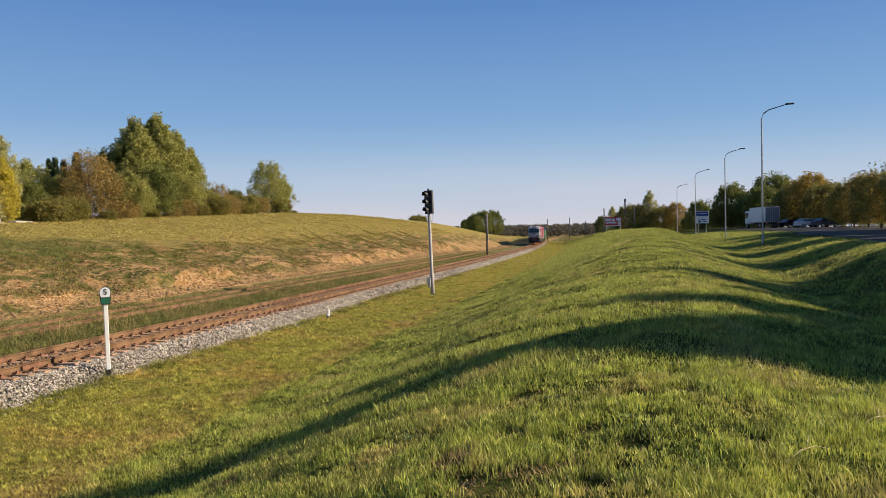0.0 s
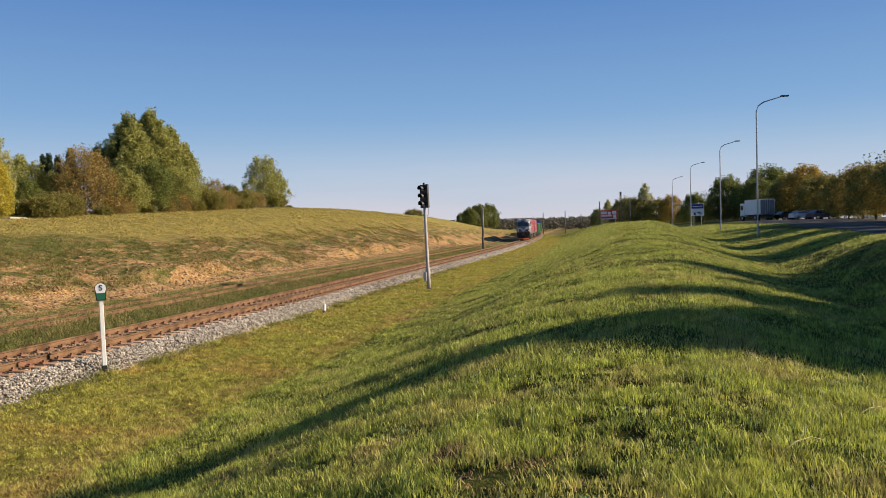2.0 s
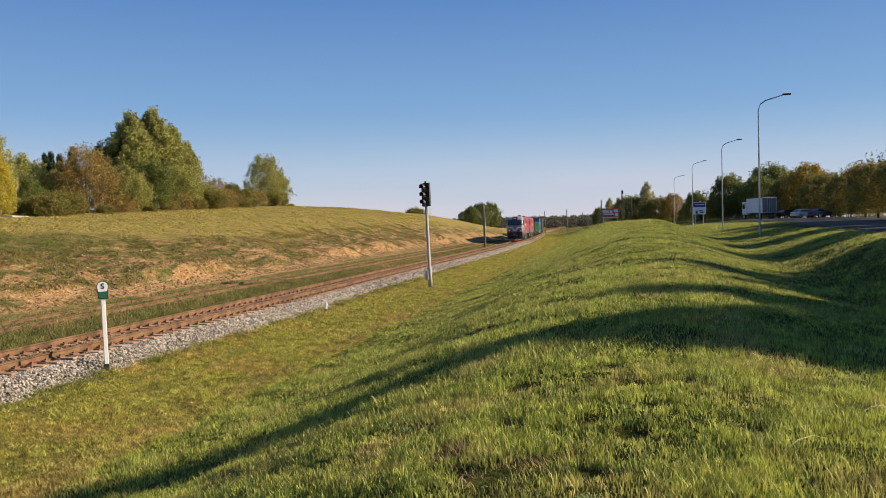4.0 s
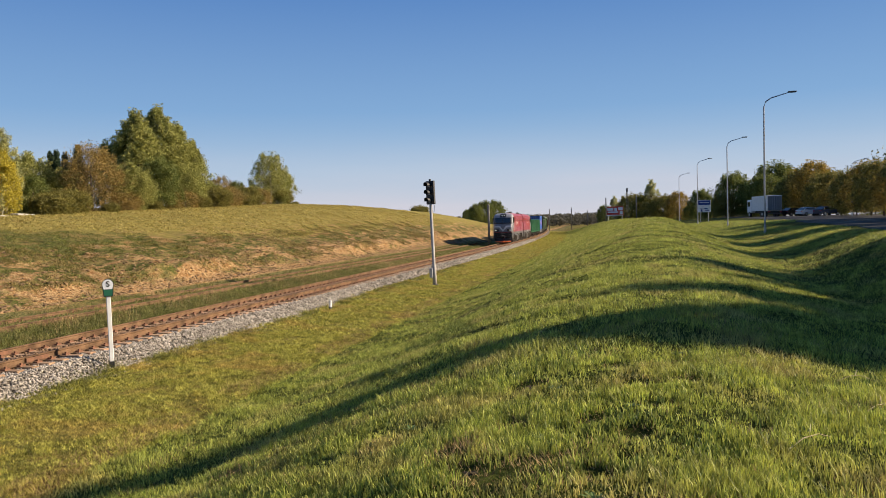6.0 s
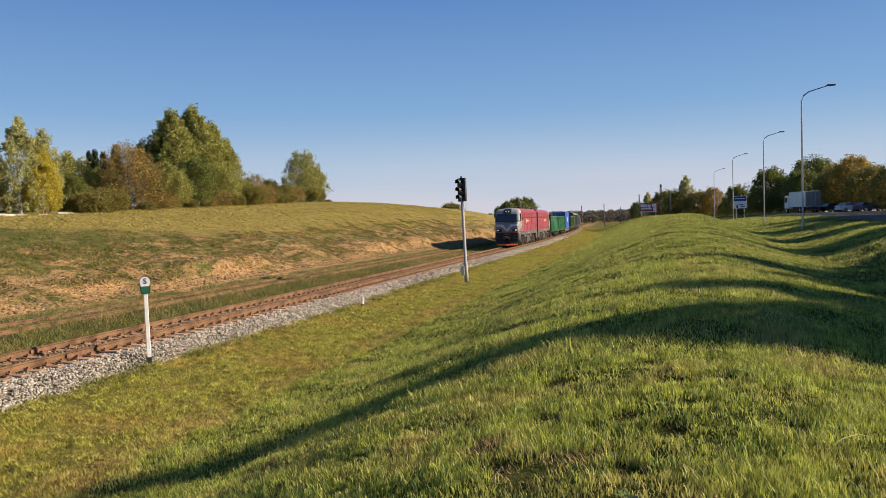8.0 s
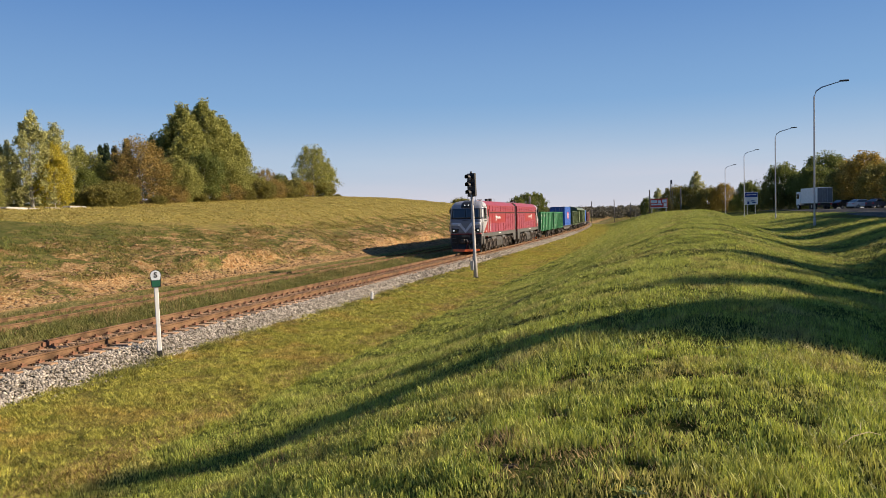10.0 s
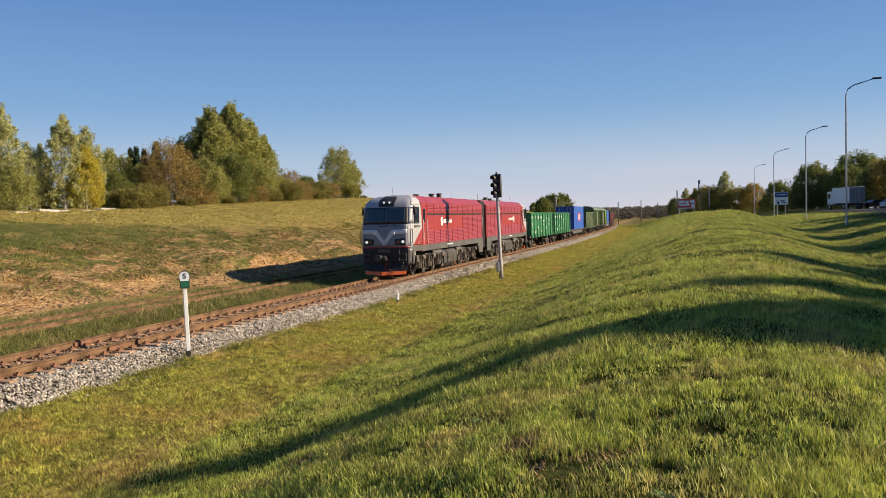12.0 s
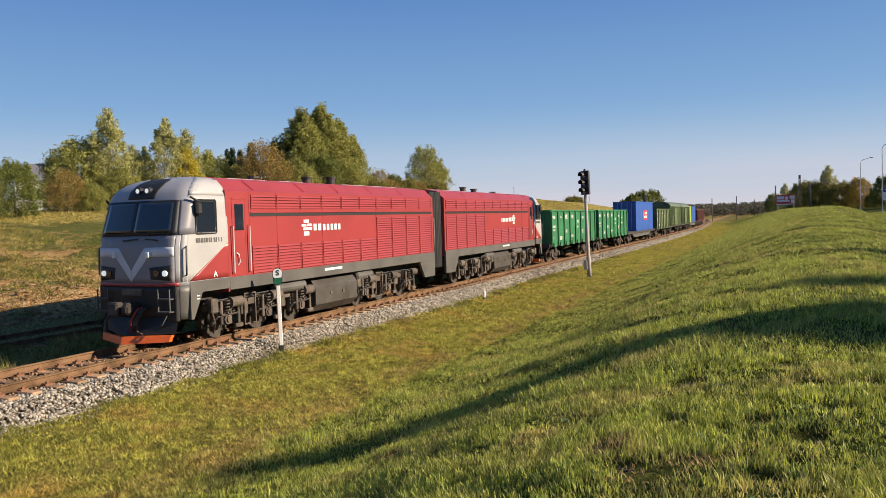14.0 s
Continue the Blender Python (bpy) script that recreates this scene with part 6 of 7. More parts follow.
HILL_TREES = [
    ("oak", -51, 45.5, 2.4, "leafy olive tree at the meadow's edge"),
    ("maple", -50, 32.3, 3.8, "rusty brown autumn tree with bare twigs"),
    ("ash", -44, 253.3, 5.6, "dark green tree beyond the hill"),
    ("ash", -42, 258.6, 7.3, "dark green tree beyond the hill"),
    ("ash", -40, 268.7, 8.4, "dark green tree beyond the hill"),
    ("ash", -53, 286, 4.6, "dark green tree beyond the hill"),
    ("ash", -48, 272.4, 5.0, "dark green tree beyond the hill"),
    ("bush", -60, 239.4, 3.3, "small dark bush on the hill"),
    ("ash", -2, 260, 5.7, "hazy green tree beside the far road"),
    ("birch", 1.2, 250, 8.9, "hazy green tree beside the far road"),
    ("shade", 6.2, 239.9, 9.1, "hazy green tree beside the far road"),
    ("birch", 11.4, 224.7, 12.1, "tall thinning tree beside the far road"),
    ("shade", 9.3, 224.8, 8.2, "olive tree beside the far road"),
    ("shade", 14, 219.6, 7.4, "olive tree beside the far road"),
    ("amber", 17.4, 214.3, 7.5, "yellowing tree beside the road"),
    ("ash", 20, 209, 3.8, "dark tree in the roadside shade"),
    ("ash", 22.3, 203.8, 7.3, "dark tree in the roadside shade"),
    ("ash", 24.8, 198.5, 4.3, "dark tree in the roadside shade"),
    ("ash", 28.5, 192.9, 10.4, "dark green leafy tree beside the road"),
    ("shade", 25.3, 183.3, 6.0, "olive green roadside tree with dense crown"),
    ("ash", 30.4, 182.5, 7.7, "dark green leafy tree beside the road"),
    ("ash", 32.6, 177, 8.8, "dark green leafy tree beside the road"),
    ("ash", 36.4, 186.5, 11.9, "tall green leafy tree beside the road"),
]
ROADSIDE_TREES = [
    ("ash", 35.6, 166.2, 7.8, "dark green leafy tree beside the road"),
    ("shade", 36.5, 160.9, 9.2, "yellowing roadside tree with dense crown"),
    ("amber", 37.3, 155.6, 9.7, "yellowing roadside tree with dense crown"),
    ("shade", 37, 145.4, 7.7, "yellowing roadside tree with dense crown"),
    ("amber", 37.8, 140, 6.3, "yellowing roadside tree with dense crown"),
    ("shade", 34.3, 120.2, 6.9, "broad yellowing roadside tree"),
    ("amber", 33.2, 110.1, 6.8, "broad yellowing roadside tree"),
    ("shade", 31.7, 100.1, 6.7, "broad yellowing roadside tree"),
    ("amber", 30.4, 90, 6.3, "broad yellowing roadside tree"),
    ("ash", 22.2, 193.7, 2.4, "low dark tree in the roadside shade"),
    ("shade", 35, 196.9, 6.2, "dark dense roadside tree in shade"),
    ("ash", 42.1, 159.5, 5.3, "dark dense roadside tree in shade"),
    ("ash", 40.7, 175.3, 5.9, "dark dense roadside tree in shade"),
    ("shade", 38.1, 134.7, 4.7, "dark dense roadside tree in shade"),
    ("ash", 38.2, 124.3, 4.4, "dark dense roadside tree in shade"),
    ("ash", 38.5, 186.1, 6.2, "dark dense roadside tree in shade"),
    ("ash", 20, 219.1, 2.5, "low dark tree in the roadside shade"),
    ("ash", 17, 229.4, 4.1, "low dark tree in the roadside shade"),
    ("shade", 4.2, 250, 5.0, "low dark tree beside the far road"),
]

for group, rows in (("trees at the wood's edge", WOOD_EDGE), ("bushes on the meadow's edge", MEADOW_BUSHES), ("trees beyond the hill", HILL_TREES), ("trees along the road", ROADSIDE_TREES)):
    for i, (kind, tx, ty, th, label) in enumerate(rows):
        tree(kind, tx, ty, th, (i * 137 + tx * 11) % 360, label, group)
for i, (sx_, sy_, sh) in enumerate(((28.5, 63.0, 8.0), (29.0, 70.5, 8.6), (29.5, 78.0, 8.4), (27.5, 56.0, 7.4))):
    tree("shade", sx_, sy_, sh, i * 83, "broad leafy tree across the road", "trees along the road")
# low trees added to fill the dark, shaded gaps under the wood
for i, (sx_, sy_, sh) in enumerate(((-55.5, 46.0, 2.6), (-56.0, 49.5, 2.9), (-56.5, 53.0, 2.5), (-57.0, 57.0, 3.0), (-57.0, 60.5, 2.8), (-58.0, 64.0, 3.2), (-58.5, 68.0, 2.6))):
    tree("ash", sx_, sy_, sh, i * 59, "low dark green tree added to fill the wood's shaded base", "trees at the wood's edge")
# the avenue on the far side of the road, whose shadows cross the bank
for i, (ay, ah) in enumerate(((18.8, 11.6), (17.0, 9.7), (20.9, 8.9), (23.0, 10.2), (26.6, 9.4), (28.2, 8.6), (29.6, 9.6), (32.5, 8.2), (38.8, 9.0), (40.2, 8.2), (41.8, 7.6), (47.5, 9.0), (49.0, 8.2), (57.5, 8.4), (59.5, 8.8))):
    tree("alley", 23.5 + 1.1 * math.sin(i * 2.1) * (i > 2), ay, ah, i * 77, "tall dense avenue tree across the road", "avenue trees")
tree("shade", 24.4, 20.4, 8.5, 40, "broad leafy tree across the road", "avenue trees")
for i, (hx_, hy_, hh) in enumerate(((-53.5, 97.0, 2.6), (-55.0, 104.0, 2.8), (-56.5, 112.0, 2.8), (-57.0, 118.0, 2.6), (-57.5, 127.0, 2.6), (-52.5, 76.0, 2.0), (-52.0, 66.0, 2.2), (-52.5, 88.0, 2.2))):
    if i % 2:
        tree("thicket", hx_, hy_, hh, i * 61, "twiggy brown bush with few leaves at the meadow's edge", "bushes on the meadow's edge")
    else:
        tree("bush", hx_, hy_, hh, i * 61, "leafy olive green bush on the meadow's edge", "bushes on the meadow's edge")


def far_woods():
    """Wooded ridges at the end of the valley: crowns of many small leaf sprays."""
    rs = np.random.RandomState(5)
    k, per = 2600, 100
    y = 400 + 500 * rs.rand(k)
    x = (-0.42 + 0.62 * rs.rand(k)) * y
    roll = np.sin(0.021 * x + 0.5) + 0.6 * np.sin(0.057 * x + 0.01 * y)
    h = 3 + 4 * rs.rand(k) + 2.5 * (y - 400) / 500
    r = 1.6 + 2.0 * rs.rand(k)
    z = 0.3 + (3.4 + 0.9 * roll) * (y - 400) / 500
    d = rs.normal(size=(k, per, 3))
    d /= np.linalg.norm(d, axis=2)[:, :, None]
    c = np.stack([x, y, z + h * 0.5], 1)[:, None] + d * (0.6 + 0.4 * rs.rand(k, per, 1)) * np.stack([r, r, h * 0.5], 1)[:, None]
    u, w = rs.normal(size=(k, per, 3)), rs.normal(size=(k, per, 3))
    u, w = (0.55 * q / np.linalg.norm(q, axis=2)[:, :, None] for q in (u, w))
    V = np.stack([c - u, c + w, c + u - 0.6 * w], 2).reshape(-1, 3)
    tagged(new("far_woods", fast_mesh("far_woods", V, np.arange(len(V)).reshape(-1, 3), FAR_HAZE_LEAF)), "distant wooded ridge with autumn trees", "woods", kind="stuff")


# distance haze is mixed into this leaf colour: paler, less green
FAR_HAZE_LEAF = leafy("hazed_distant_foliage", (0.05, 0.055, 0.04), (0.13, 0.115, 0.08), 0.35)
far_woods()


def cottage(x, y, w, h, turn, wall_m, roof_m, label):
    ob = thing("house", pose(x, y, gz(x, y) - 0.2, 0, 0, turn), label, "house")
    box_part(ob, "wall", wall_m, (-w / 2, w / 2, -3, 3, 0, h))
    bm = bmesh.new()
    vs = [bm.verts.new(p) for p in ((-w / 2 - 0.3, -3.4, h - 0.1), (w / 2 + 0.3, -3.4, h - 0.1), (w / 2 + 0.3, 3.4, h - 0.1), (-w / 2 - 0.3, 3.4, h - 0.1), (-w / 2 - 0.3, 0, h + 2.2), (w / 2 + 0.3, 0, h + 2.2))]
    for q in ((0, 1, 5, 4), (2, 3, 4, 5), (0, 4, 3), (1, 2, 5), (0, 3, 2, 1)):
        bm.faces.new([vs[i] for i in q])
    roof = part("roof", bm, roof_m, ob)
    box_part(roof, "chimney", DARK, (0.5, 1.0, -0.9, -0.4, h + 1.0, h + 2.9), 0.02)
    for k in (-0.28, 0.0, 0.28):
        win = box_part(ob, "window", WHITE, (k * w - 0.55, k * w + 0.55, -3.06, -2.99, h * 0.35, h * 0.75), 0.01, "white framed window")
        box_part(win, "pane", GLASS, (k * w - 0.45, k * w + 0.45, -3.08, -3.05, h * 0.38, h * 0.72))


ROOF_GREY = mat("grey_roof_sheet", (0.16, 0.16, 0.17), 0.7, 0, 0.1)
cottage(-86, 69.5, 5.5, 4.0, 40, WHITE, ROOF_GREY, "pale cottage with a grey roof behind trees")


def low_wall(x0, y0, x1, y1, h, label):
    """A row of pale slabs lying along the meadow's edge."""
    d = Vector((x1 - x0, y1 - y0, 0))
    n = max(2, int(d.length / 2.2))
    ob = thing("slab_wall", pose(x0, y0, gz(x0, y0)), label, "low wall")
    rnd = random.Random(3)
    for k in range(n):
        a = Vector((x0, y0, 0)) + d * (k / n)
        bm = bmesh.new()
        box(bm, 0, d.length / n - 0.12, -0.4, 0.4, -0.3, h * (0.8 + 0.4 * rnd.random()), 0.05)
        o = part("slab", bm, SLAB, ob)
        o.matrix_basis = pose(a.x - x0, a.y - y0, gz(a.x, a.y) - gz(x0, y0), 0, 2 * rnd.random(), math.degrees(math.atan2(d.y, d.x)) + 4 * rnd.random())


SLAB = mat("pale_slab", (0.45, 0.42, 0.37), 0.85, 0, 0.12, 2, 30, 0.2)
low_wall(-50.0, 47.3, -51.0, 59.9, 0.17, "row of pale concrete slabs along the meadow")

# ---- the siding ----
SIDING_X = -21.25
siding = tagged(new("siding_track"), "overgrown rusty siding track", "railway track", kind="structure")


def siding_x(y):
    return SIDING_X + track_x(y) - TRACK_X


for off in (-0.797, 0.797):
    bm = bmesh.new()
    rail_mesh(bm, off, -40, 190, siding_x, -0.05)
    part("rail", bm, RAIL, siding, "rusty brown steel rail")

# ---- grass ----
def blade_material(name, low, high, straw, amount):
    m = leafy(name, low, high, 0.35)
    nt = m.node_tree
    n, l = nt.nodes, nt.links
    mix0 = [k for k in n if k.bl_idname == "ShaderNodeMix"][0]
    tc, nz, mr, mix = n.new("ShaderNodeTexCoord"), n.new("ShaderNodeTexNoise"), n.new("ShaderNodeMapRange"), n.new("ShaderNodeMix")
    nz.inputs["Scale"].default_value, nz.inputs["Detail"].default_value = 0.8, 4
    l.new(tc.outputs["Object"], nz.inputs["Vector"])
    mr.inputs["From Min"].default_value, mr.inputs["From Max"].default_value = 0.5, 0.68
    mr.inputs["To Max"].default_value = amount
    l.new(nz.outputs["Fac"], mr.inputs["Value"])
    mix.data_type = "RGBA"
    mix.inputs["B"].default_value = (*straw, 1)
    l.new(mr.outputs[0], mix.inputs["Factor"])
    outs = [k.to_socket for k in mix0.outputs["Result"].links]
    for s in outs:
        l.new(mix.outputs["Result"], s)
    l.new(mix0.outputs["Result"], mix.inputs["A"])
    # lighter and darker clumps
    cl, cr, hs = n.new("ShaderNodeTexNoise"), n.new("ShaderNodeMapRange"), n.new("ShaderNodeHueSaturation")
    cl.inputs["Scale"].default_value, cl.inputs["Detail"].default_value, cl.inputs["Roughness"].default_value = 4.5, 4, 0.7
    l.new(tc.outputs["Object"], cl.inputs["Vector"])
    cr.inputs["From Min"].default_value, cr.inputs["From Max"].default_value = 0.33, 0.67
    cr.inputs["To Min"].default_value, cr.inputs["To Max"].default_value = 0.38, 1.65
    l.new(cl.outputs["Fac"], cr.inputs["Value"])
    l.new(cr.outputs[0], hs.inputs["Value"])
    ends = [k.to_socket for k in mix.outputs["Result"].links]
    l.new(mix.outputs["Result"], hs.inputs["Color"])
    for s in ends:
        l.new(hs.outputs["Color"], s)
    return m


def blades(name, material, label, seed, x0, x1, y0, y1, count, height, width, lean=0.45, two=False, near=1.0, keep=None, thin=0.30):
    """count blades over a rectangle; near > 1 crowds them towards y0."""
    rs = np.random.RandomState(seed)
    y = y0 + (y1 - y0) * rs.rand(count) ** near
    x = x0 + (x1 - x0) * rs.rand(count)
    patch_ = np.sin(1.9 * x + 0.8 * np.sin(1.3 * y)) * np.sin(1.6 * y + 0.9 * np.sin(1.1 * x + 2)) + 0.6 * np.sin(5.1 * x + y) * np.sin(4.3 * y - x)
    ok = rs.rand(count) < 1.02 - thin + thin * patch_
    if keep is not None:
        ok &= keep(x, y)
    x, y, patch_ = x[ok], y[ok], patch_[ok]
    n = len(x)
    x = x - BEND_K * np.maximum(0, y - BEND_Y) ** 2
    z = ground_z(x, y) - 0.01
    a = rs.rand(n) * 2 * math.pi
    tuft = np.sin(17 * x + 3 * np.sin(9 * y)) * np.sin(15 * y + 3 * np.sin(11 * x))
    h = height * (0.5 + 0.9 * rs.rand(n)) * (1 + 0.35 * patch_ + (0.45 * tuft if width < 0.021 else 0))
    w = width * (0.7 + 0.6 * rs.rand(n))
    b = a + math.pi / 2 + rs.normal(0, 0.5, n)
    reach = h * lean * (0.4 + 1.2 * rs.rand(n))
    p = np.stack([x, y, z], 1)
    side = np.stack([np.cos(a), np.sin(a), np.zeros(n)], 1) * w[:, None] / 2
    tip = p + np.stack([np.cos(b) * reach, np.sin(b) * reach, h], 1)
    if two:
        mid = p + np.stack([np.cos(b) * reach * 0.3, np.sin(b) * reach * 0.3, h * 0.62], 1)
        V = np.stack([p - side, p + side, mid + side * 0.75, mid - side * 0.75, tip], 1).reshape(-1, 3)
        i = np.arange(n)[:, None] * 5
        T = np.concatenate([i + [[0, 1, 2]], i + [[0, 2, 3]], i + [[3, 2, 4]]])
    else:
        V = np.stack([p - side, p + side, tip], 1).reshape(-1, 3)
        T = np.arange(n)[:, None] * 3 + np.array([[0, 1, 2]])
    return tagged(new(name, fast_mesh(name, V, T, material)), label, "grass", kind="stuff")


FRESH = blade_material("fresh_grass", (0.065, 0.12, 0.022), (0.435, 0.455, 0.082), (0.46, 0.37, 0.12), 0.7)
FRESH.node_tree.nodes["Principled BSDF"].inputs["Roughness"].default_value = 0.55
FRESH.node_tree.nodes["Principled BSDF"].inputs["Specular IOR Level"].default_value = 0.3
MOWN = blade_material("mown_dry_grass", (0.13, 0.15, 0.025), (0.48, 0.44, 0.085), (0.50, 0.345, 0.09), 0.8)
WEED = blade_material("weedy_grass", (0.06, 0.08, 0.02), (0.22, 0.215, 0.06), (0.34, 0.25, 0.10), 0.6)
THATCH = blade_material("dead_thatch", (0.16, 0.105, 0.04), (0.44, 0.31, 0.13), (0.34, 0.23, 0.10), 0.5)
TURF = blade_material("cutting_turf", (0.095, 0.085, 0.024), (0.32, 0.25, 0.08), (0.38, 0.27, 0.11), 0.8)
LUSH = blade_material("lush_grass", (0.05, 0.075, 0.015), (0.21, 0.225, 0.05), (0.24, 0.18, 0.06), 0.6)
MEADOW = blade_material("meadow_grass", (0.23, 0.20, 0.042), (0.50, 0.405, 0.12), (0.38, 0.28, 0.10), 0.7)


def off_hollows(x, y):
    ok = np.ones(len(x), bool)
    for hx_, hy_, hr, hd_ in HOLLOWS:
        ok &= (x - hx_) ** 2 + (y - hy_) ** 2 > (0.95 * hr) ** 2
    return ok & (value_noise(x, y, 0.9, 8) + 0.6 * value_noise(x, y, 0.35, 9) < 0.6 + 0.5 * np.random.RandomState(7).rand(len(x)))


def worn_turf(x, y):
    ok = value_noise(x, y, 0.9, 8) + 0.6 * value_noise(x, y, 0.35, 9) > 0.4
    for hx_, hy_, hr, hd_ in HOLLOWS:
        ok |= (x - hx_) ** 2 + (y - hy_) ** 2 < (1.3 * hr) ** 2
    return ok


def in_patches(x, y):
    return np.sin(0.7 * x + 1.3 * np.sin(0.31 * y)) + np.sin(0.45 * y + x * 0.3) + 0.10 * (-x - 28) > -0.2


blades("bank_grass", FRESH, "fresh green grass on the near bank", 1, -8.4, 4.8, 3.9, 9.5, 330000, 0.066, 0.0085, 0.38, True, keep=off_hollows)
blades("bank_thatch", THATCH, "dead brown thatch in the turf of the bank", 34, -7.5, 5.0, 3.9, 13, 120000, 0.055, 0.009, 1.0, keep=worn_turf)
blades("bank_tufts", FRESH, "longer grass tufts on the near bank", 31, -8.4, 5.5, 3.9, 12, 24000, 0.115, 0.0085, 0.45, True, keep=lambda x, y: np.sin(3.1 * x + 2 * np.sin(2.3 * y)) * np.sin(2.7 * y + 1.5 * np.sin(1.9 * x)) > 0.25)
blades("bank_grass", FRESH, "fresh green grass on the bank", 2, -8.4, 8.0, 9.5, 22, 270000, 0.075, 0.015, 0.6)
blades("bank_grass", FRESH, "fresh green grass on the bank", 3, -8.4, 11.0, 22, 42, 190000, 0.065, 0.02, 0.75)
blades("bank_grass", FRESH, "fresh green grass on the bank", 45, -8.4, 12.5, 42, 72, 110000, 0.075, 0.033, 0.85, keep=off_hollows)
blades("bank_grass", FRESH, "fresh green grass on the far bank", 4, -8.4, 17, 72, 130, 60000, 0.12, 0.06, 1.0)
blades("bank_grass", FRESH, "fresh green grass on the far bank", 44, -8.4, 9, 130, 270, 40000, 0.12, 0.11, 1.1)
blades("strip_grass", MOWN, "dry mown grass beside the ballast", 5, -13.5, -8.3, 6, 26, 200000, 0.06, 0.02, 1.0, thin=0.25)
blades("strip_grass", MOWN, "dry mown grass beside the ballast", 6, -13.45, -8.3, 26, 80, 120000, 0.075, 0.042, 1.0, thin=0.25)
blades("strip_grass", MOWN, "dry mown grass beside the ballast", 7, -13.3, -8.0, 80, 280, 50000, 0.09, 0.07, 0.9)
blades("swale_thatch", THATCH, "rusty dead grass along the swale", 33, -9.3, -8.4, 7, 70, 60000, 0.065, 0.016, 1.2, keep=lambda x, y: np.sin(0.8 * y + 2 * np.sin(0.3 * y)) + np.sin(2.1 * y + x) > -0.5)
blades("ballast_edge_weeds", WEED, "dry weeds along the ballast edge", 32, -13.3, -12.6, 8, 70, 26000, 0.12, 0.014, 0.8, keep=lambda x, y: (np.sin(0.9 * y + 1.3 * np.sin(0.37 * y)) + np.sin(2.3 * y + x) > -0.3))
blades("siding_weeds", WEED, "tangled weeds between the two tracks", 8, -20.2, -17.7, 12, 60, 70000, 0.20, 0.02, 0.7)
blades("dry_stalks", THATCH, "tall dry stalks between the two tracks", 13, -20.3, -17.9, 14, 80, 7000, 0.42, 0.016, 0.45, keep=lambda x, y: np.sin(0.6 * y + 1.5 * np.sin(0.21 * y)) + np.sin(1.7 * y + 2 * x) > 0.1)
blades("post_weeds", WEED, "dark weeds round the foot of a post", 14, -14.3, -13.0, 16.3, 19.4, 2600, 0.14, 0.014, 0.9, keep=lambda x, y: (x + 13.5) ** 2 / 0.5 + (y - 17.7) ** 2 / 1.8 < 0.8)
blades("siding_weeds", WEED, "tangled weeds between the two tracks", 9, -23.0, -18.0, 20, 130, 60000, 0.15, 0.024, 0.8)
blades("cutting_turf", TURF, "patchy turf on the clay cutting", 10, -33, -24.6, 18, 120, 170000, 0.11, 0.045, 1.0, keep=lambda x, y: in_patches(x, y) & (value_noise(x, y, 1.2, 11) + 0.7 * value_noise(x, y, 0.5, 12) > -0.25))
blades("cutting_tufts", LUSH, "dark green tufts on the clay cutting", 16, -34, -25.0, 16, 110, 115000, 0.13, 0.04, 0.9, keep=lambda x, y: value_noise(x, y, 1.5, 13) + 0.8 * value_noise(x, y, 0.6, 14) > 0.62)
blades("strip_tufts", LUSH, "small green tufts in the dry mown grass", 17, -13.2, -8.6, 7, 60, 110000, 0.06, 0.02, 0.9, keep=lambda x, y: value_noise(x, y, 0.5, 15) + 0.7 * value_noise(x, y, 0.22, 16) > 0.5)
def on_meadow(x, y):
    return x - 0.3 * y + 1.2 * np.sin(0.7 * y) + 0.8 * np.sin(1.7 * x + 0.4 * y) < -51.5


def in_lush(x, y):
    return ~on_meadow(x, y) & (np.sin(0.55 * x + 1.0) + np.sin(0.33 * y) + 0.5 * np.sin(1.3 * x + 0.9 * y) + 0.06 * (38 - y) > -0.6)


blades("meadow_grass", MEADOW, "dry meadow grass on the hill", 11, -54, -31.0, 22, 160, 170000, 0.11, 0.07, 1.2, keep=on_meadow)
blades("meadow_grass", MEADOW, "dry straw-coloured grass on the near cutting", 15, -46, -27.0, 12, 30, 45000, 0.10, 0.035, 1.2, keep=lambda x, y: np.sin(0.8 * x + 0.5 * np.sin(y)) + np.sin(0.6 * y + 0.4 * x) + value_noise(x, y, 0.8, 6) > -0.3)
blades("lush_turf", LUSH, "dark green grass high on the cutting", 12, -44, -28.5, 28, 52, 42000, 0.11, 0.035, 0.9, keep=in_lush)


def clods(count, seed):
    """Broken clods and stones on the clay cutting."""
    rs = np.random.RandomState(seed)
    y = 16 + 110 * rs.rand(count)
    x = -23.4 - 10.5 * rs.rand(count) ** 2.2
    ok = np.sin(0.5 * y + 1.7 * np.sin(0.23 * y + 0.4 * x)) + 0.25 * (x + 30) > -0.4
    x, y = x[ok], y[ok]
    n = len(x)
    base = np.array([[1, 0, 0], [-1, 0, 0], [0, 1, 0], [0, -1, 0], [0, 0, 1], [0, 0, -1.0]])
    tri = np.array([[0, 2, 4], [2, 1, 4], [1, 3, 4], [3, 0, 4], [2, 0, 5], [1, 2, 5], [3, 1, 5], [0, 3, 5]])
    s = (0.03 + 0.10 * rs.rand(n, 1, 1) ** 3)
    v = base[None] * (0.6 + 0.8 * rs.rand(n, 6, 1)) + rs.normal(0, 0.2, (n, 6, 3))
    v = v * s * [1, 1.5, 0.6] + np.stack([x, y, ground_z(x, y)], 1)[:, None]
    T = (np.arange(n)[:, None, None] * 6 + tri[None]).reshape(-1, 3)
    tagged(new("clay_clods", fast_mesh("clay_clods", v.reshape(-1, 3), T, CLAY)), "broken clods and stones on the clay cutting", "clods", kind="stuff")


